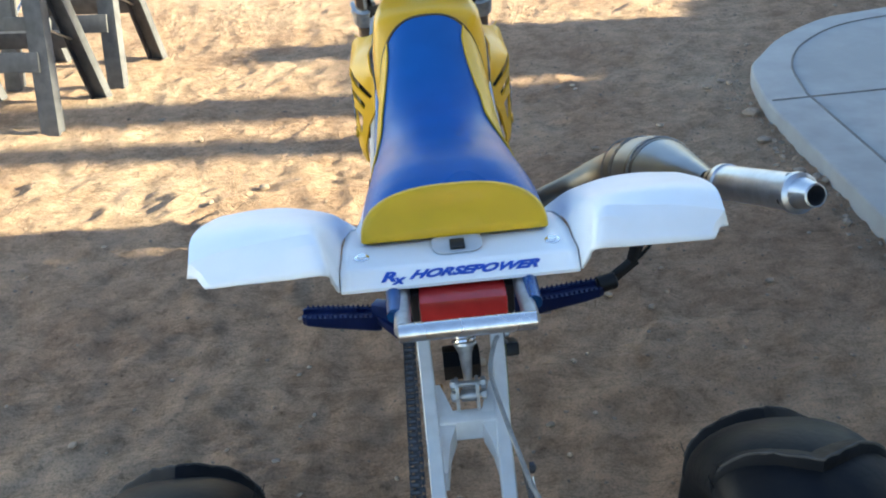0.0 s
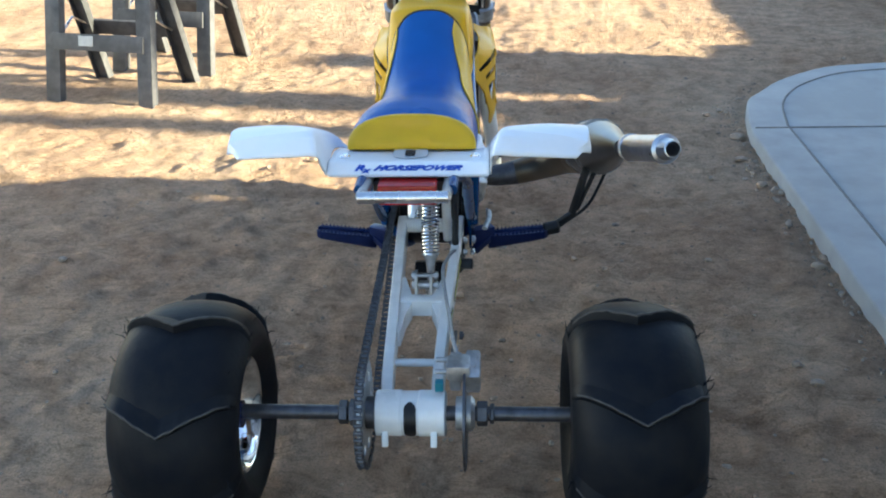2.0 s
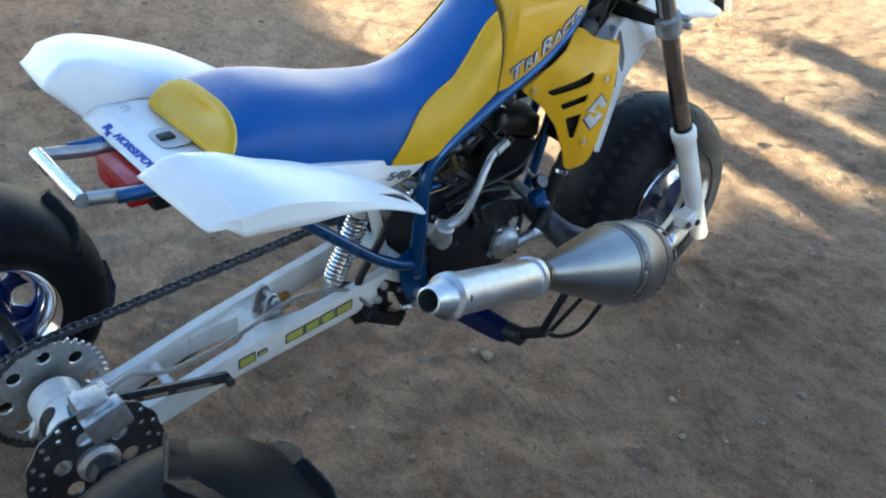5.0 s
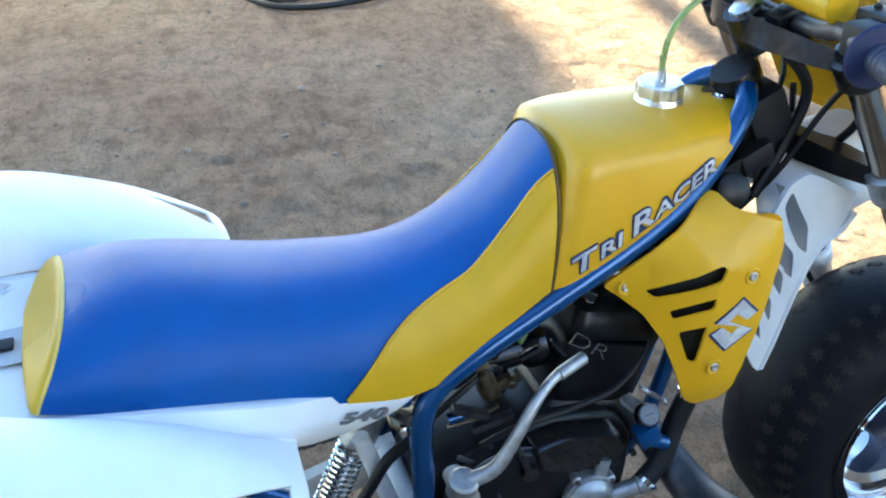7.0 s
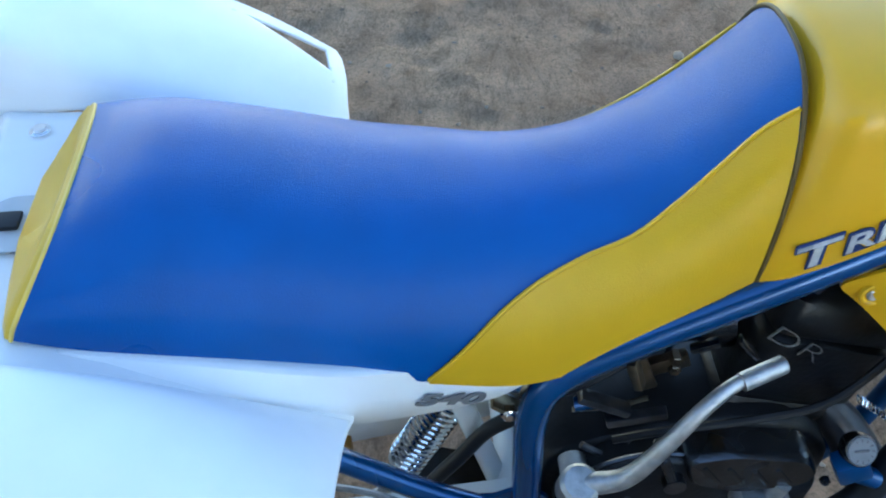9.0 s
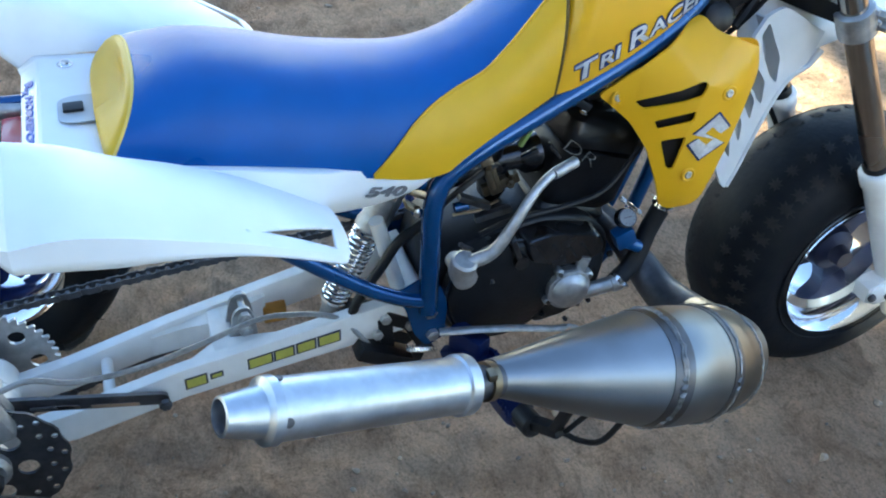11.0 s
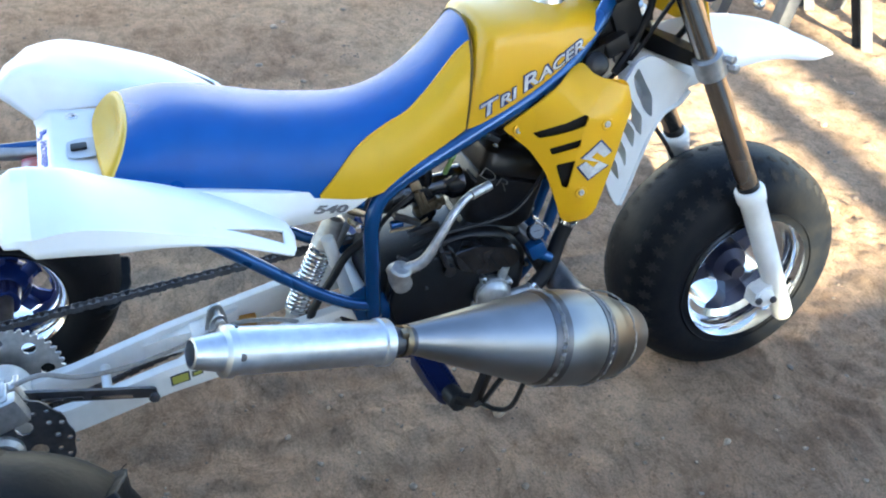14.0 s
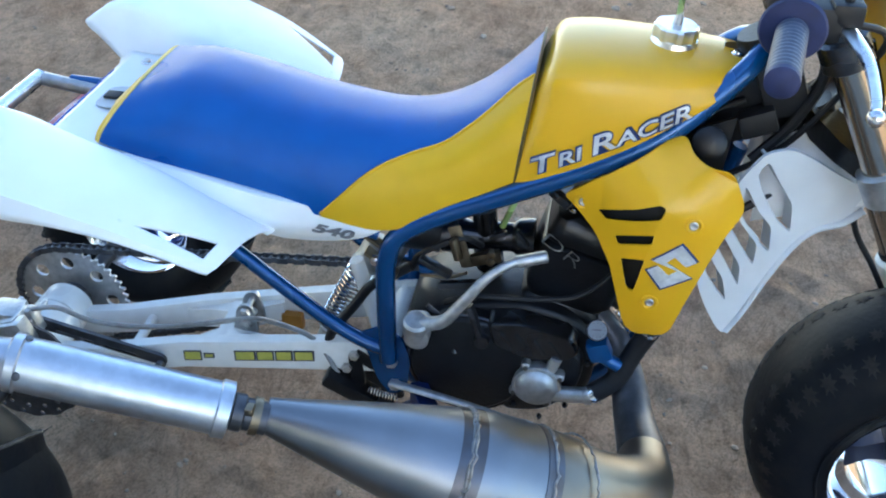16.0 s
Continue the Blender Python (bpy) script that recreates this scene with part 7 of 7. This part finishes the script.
    beam(bm, (0.078, 0.788, 0.650), (0.082, 0.812, 0.580), 0.020, 0.006, up=(1, 0, 0))
    part("tank_stay", bm, BRASSY, engine, "tarnished bracket")
    bm = bmesh.new()
    sweep(bm, [(0.085, 0.738, 0.556), (0.085, 0.782, 0.556), (0.088, 0.812, 0.572)], 0.0028, n=8)
    part("brass_rod", bm, BRASSY, engine)
    bm = bmesh.new()
    turned(bm, [(0, 0.008), (0.022, 0.008), (0.024, 0.006)], (0.09, 0.738, 0.572), (0, 1, 0.1), n=12)
    part("blue_cap", bm, BLUE_PAINT, engine)
    # clutch arm
    bm = bmesh.new()
    beam(bm, (0.116, 0.822, 0.530), (0.121, 0.842, 0.472), 0.010, 0.018, up=(1, 0, 0))
    turned(bm, [(0, 0.012), (0.02, 0.012)], (0.110, 0.844, 0.468), (1, 0, 0), n=14)
    hexbolt(bm, (0.121, 0.828, 0.512), (1, 0, 0), 0.006, 0.005)
    part("clutch_arm", bm, ENGINE_GREY, engine, "aluminium clutch arm")
    # kick starter: hub, knuckle and bent arm with a folding tip
    bm = bmesh.new()
    turned(bm, [(-0.03, 0.015), (0.0, 0.015), (0.002, 0.020), (0.026, 0.020), (0.028, 0.016)], (0.118, 0.742, 0.472), (1, 0, 0), n=18)
    kick = part("kick_starter", bm, CAST_ALU, engine, "bare aluminium kick starter")
    bm = bmesh.new()
    turned(bm, [(-0.018, 0.017), (-0.014, 0.021), (0.014, 0.021), (0.018, 0.017)], (0.135, 0.740, 0.492), (0.3, 0.1, 1), n=18)
    part("knuckle", bm, CAST_ALU, kick)
    bm = bmesh.new()
    sweep(bm, [(0.136, 0.748, 0.498), (0.142, 0.785, 0.515), (0.140, 0.815, 0.555), (0.128, 0.850, 0.598), (0.112, 0.885, 0.618), (0.098, 0.932, 0.627)], [0.012, 0.0105, 0.009, 0.008, 0.0075, 0.0072], n=12, steps=5)
    turned(bm, [(0, 0.0095), (0.045, 0.0095), (0.047, 0.007)], (0.112, 0.890, 0.620), (-0.30, 0.95, 0.14), n=14)
    part("kick_arm", bm, CAST_ALU, kick)
    # gold engine stays near the seat joint
    bm = bmesh.new()
    beam(bm, (0.10, 0.655, 0.605), (0.104, 0.705, 0.565), 0.006, 0.024, up=(1, 0, 0))
    beam(bm, (0.08, 0.62, 0.64), (0.10, 0.69, 0.61), 0.006, 0.02, up=(1, 0, 0))
    part("engine_stay", bm, BRASSY, trike, "gold-tinted bracket")
    for y, z in ((0.672, 0.592), (0.698, 0.628)):
        bm = bmesh.new()
        hexbolt(bm, (0.106, y, z), (1, 0, 0), 0.009, 0.008)
        part("bolt", bm, CHROME, trike)
    return engine


build_engine()


def build_pegs():
    for side in (-1, 1):
        bm = bmesh.new()
        a = Vector((side * 0.160, 0.770, 0.300))
        top = lambda u: 0.030 + 0.10 * u
        rings = []
        for u, w in ((0.0, 0.017), (0.012, 0.023), (0.06, 0.024), (0.12, 0.025), (0.158, 0.022), (0.168, 0.014)):
            low = -0.010 + 0.20 * u
            rings.append([a + Vector((side * u, v, z)) for v, z in ((-w * 0.8, low), (-w, low + 0.006), (-w, top(u)), (-w + 0.007, top(u)), (-w + 0.009, top(u) - 0.008), (w - 0.009, top(u) - 0.008), (w - 0.007, top(u)), (w, top(u)), (w, low + 0.006), (w * 0.8, low))])
        loft(bm, rings)
        for i in range(14):
            for v in (-0.020, 0.020):
                u = 0.016 + i * 0.0108
                turned(bm, [(-0.002, 0.0042), (0.0065, 0.0012)], a + Vector((side * u, v, top(u))), (0, 0, 1), n=4)
        part("foot_peg", bm, NAVY, trike, "blue foot peg with teeth", sharp=30)
        bm = bmesh.new()
        beam(bm, (side * 0.115, 0.74, 0.335), (side * 0.172, 0.77, 0.335), 0.03, 0.045)
        beam(bm, (side * 0.12, 0.72, 0.30), (side * 0.165, 0.76, 0.325), 0.02, 0.02)
        part("peg_bracket", bm, NAVY, trike)
        if side > 0:
            bm = bmesh.new()
            sweep(bm, [(0.150, 0.70, 0.378), (0.160, 0.76, 0.376), (0.162, 0.83, 0.362), (0.160, 0.90, 0.340), (0.155, 0.925, 0.333)], [0.008, 0.008, 0.0075, 0.007, 0.006], n=10, steps=4, flat=0.6)
            sweep(bm, [(0.155, 0.925, 0.335), (0.155, 0.950, 0.322), (0.155, 0.945, 0.300), (0.155, 0.925, 0.308), (0.155, 0.922, 0.325)], 0.004, n=8, steps=4)
            part("brake_pedal", bm, CAST_ALU, trike, "dull metal brake pedal")
            bm = bmesh.new()
            pts = [Vector((0.118, 0.655 + 0.05 * k / 70, 0.325 - 0.012 * k / 70)) + Vector((0.006 * math.cos(k * 0.9), 0, 0.006 * math.sin(k * 0.9))) for k in range(71)]
            sweep(bm, pts, 0.0012, n=5)
            part("pedal_spring", bm, CHROME, trike)
            bm = bmesh.new()
            block(bm, (0.10, 0.62, 0.31), (0.04, 0.10, 0.028), Matrix.Rotation(-0.5, 3, "X"), 0.006)
            part("master_cylinder", bm, ENGINE_BLACK, trike, "black brake master cylinder")
            bm = bmesh.new()
            sweep(bm, [(0.165, 0.76, 0.30), (0.21, 0.765, 0.295)], 0.009, n=12)
            part("peg_stub", bm, ALUMINIUM, trike)


build_pegs()


def build_brake_line():
    bm = bmesh.new()
    sweep(bm, [(0.10, 0.60, 0.33), (0.075, 0.55, 0.385), (0.055, 0.47, 0.395), (0.050, 0.42, 0.390), (0.060, 0.34, 0.375), (0.075, 0.24, 0.365), (0.085, 0.15, 0.372), (0.09, 0.09, 0.398), (0.10, 0.04, 0.395)], 0.0045, n=8, steps=6)
    part("brake_line", bm, BRAKE_HOSE, trike, "grey braided brake line")


build_brake_line()
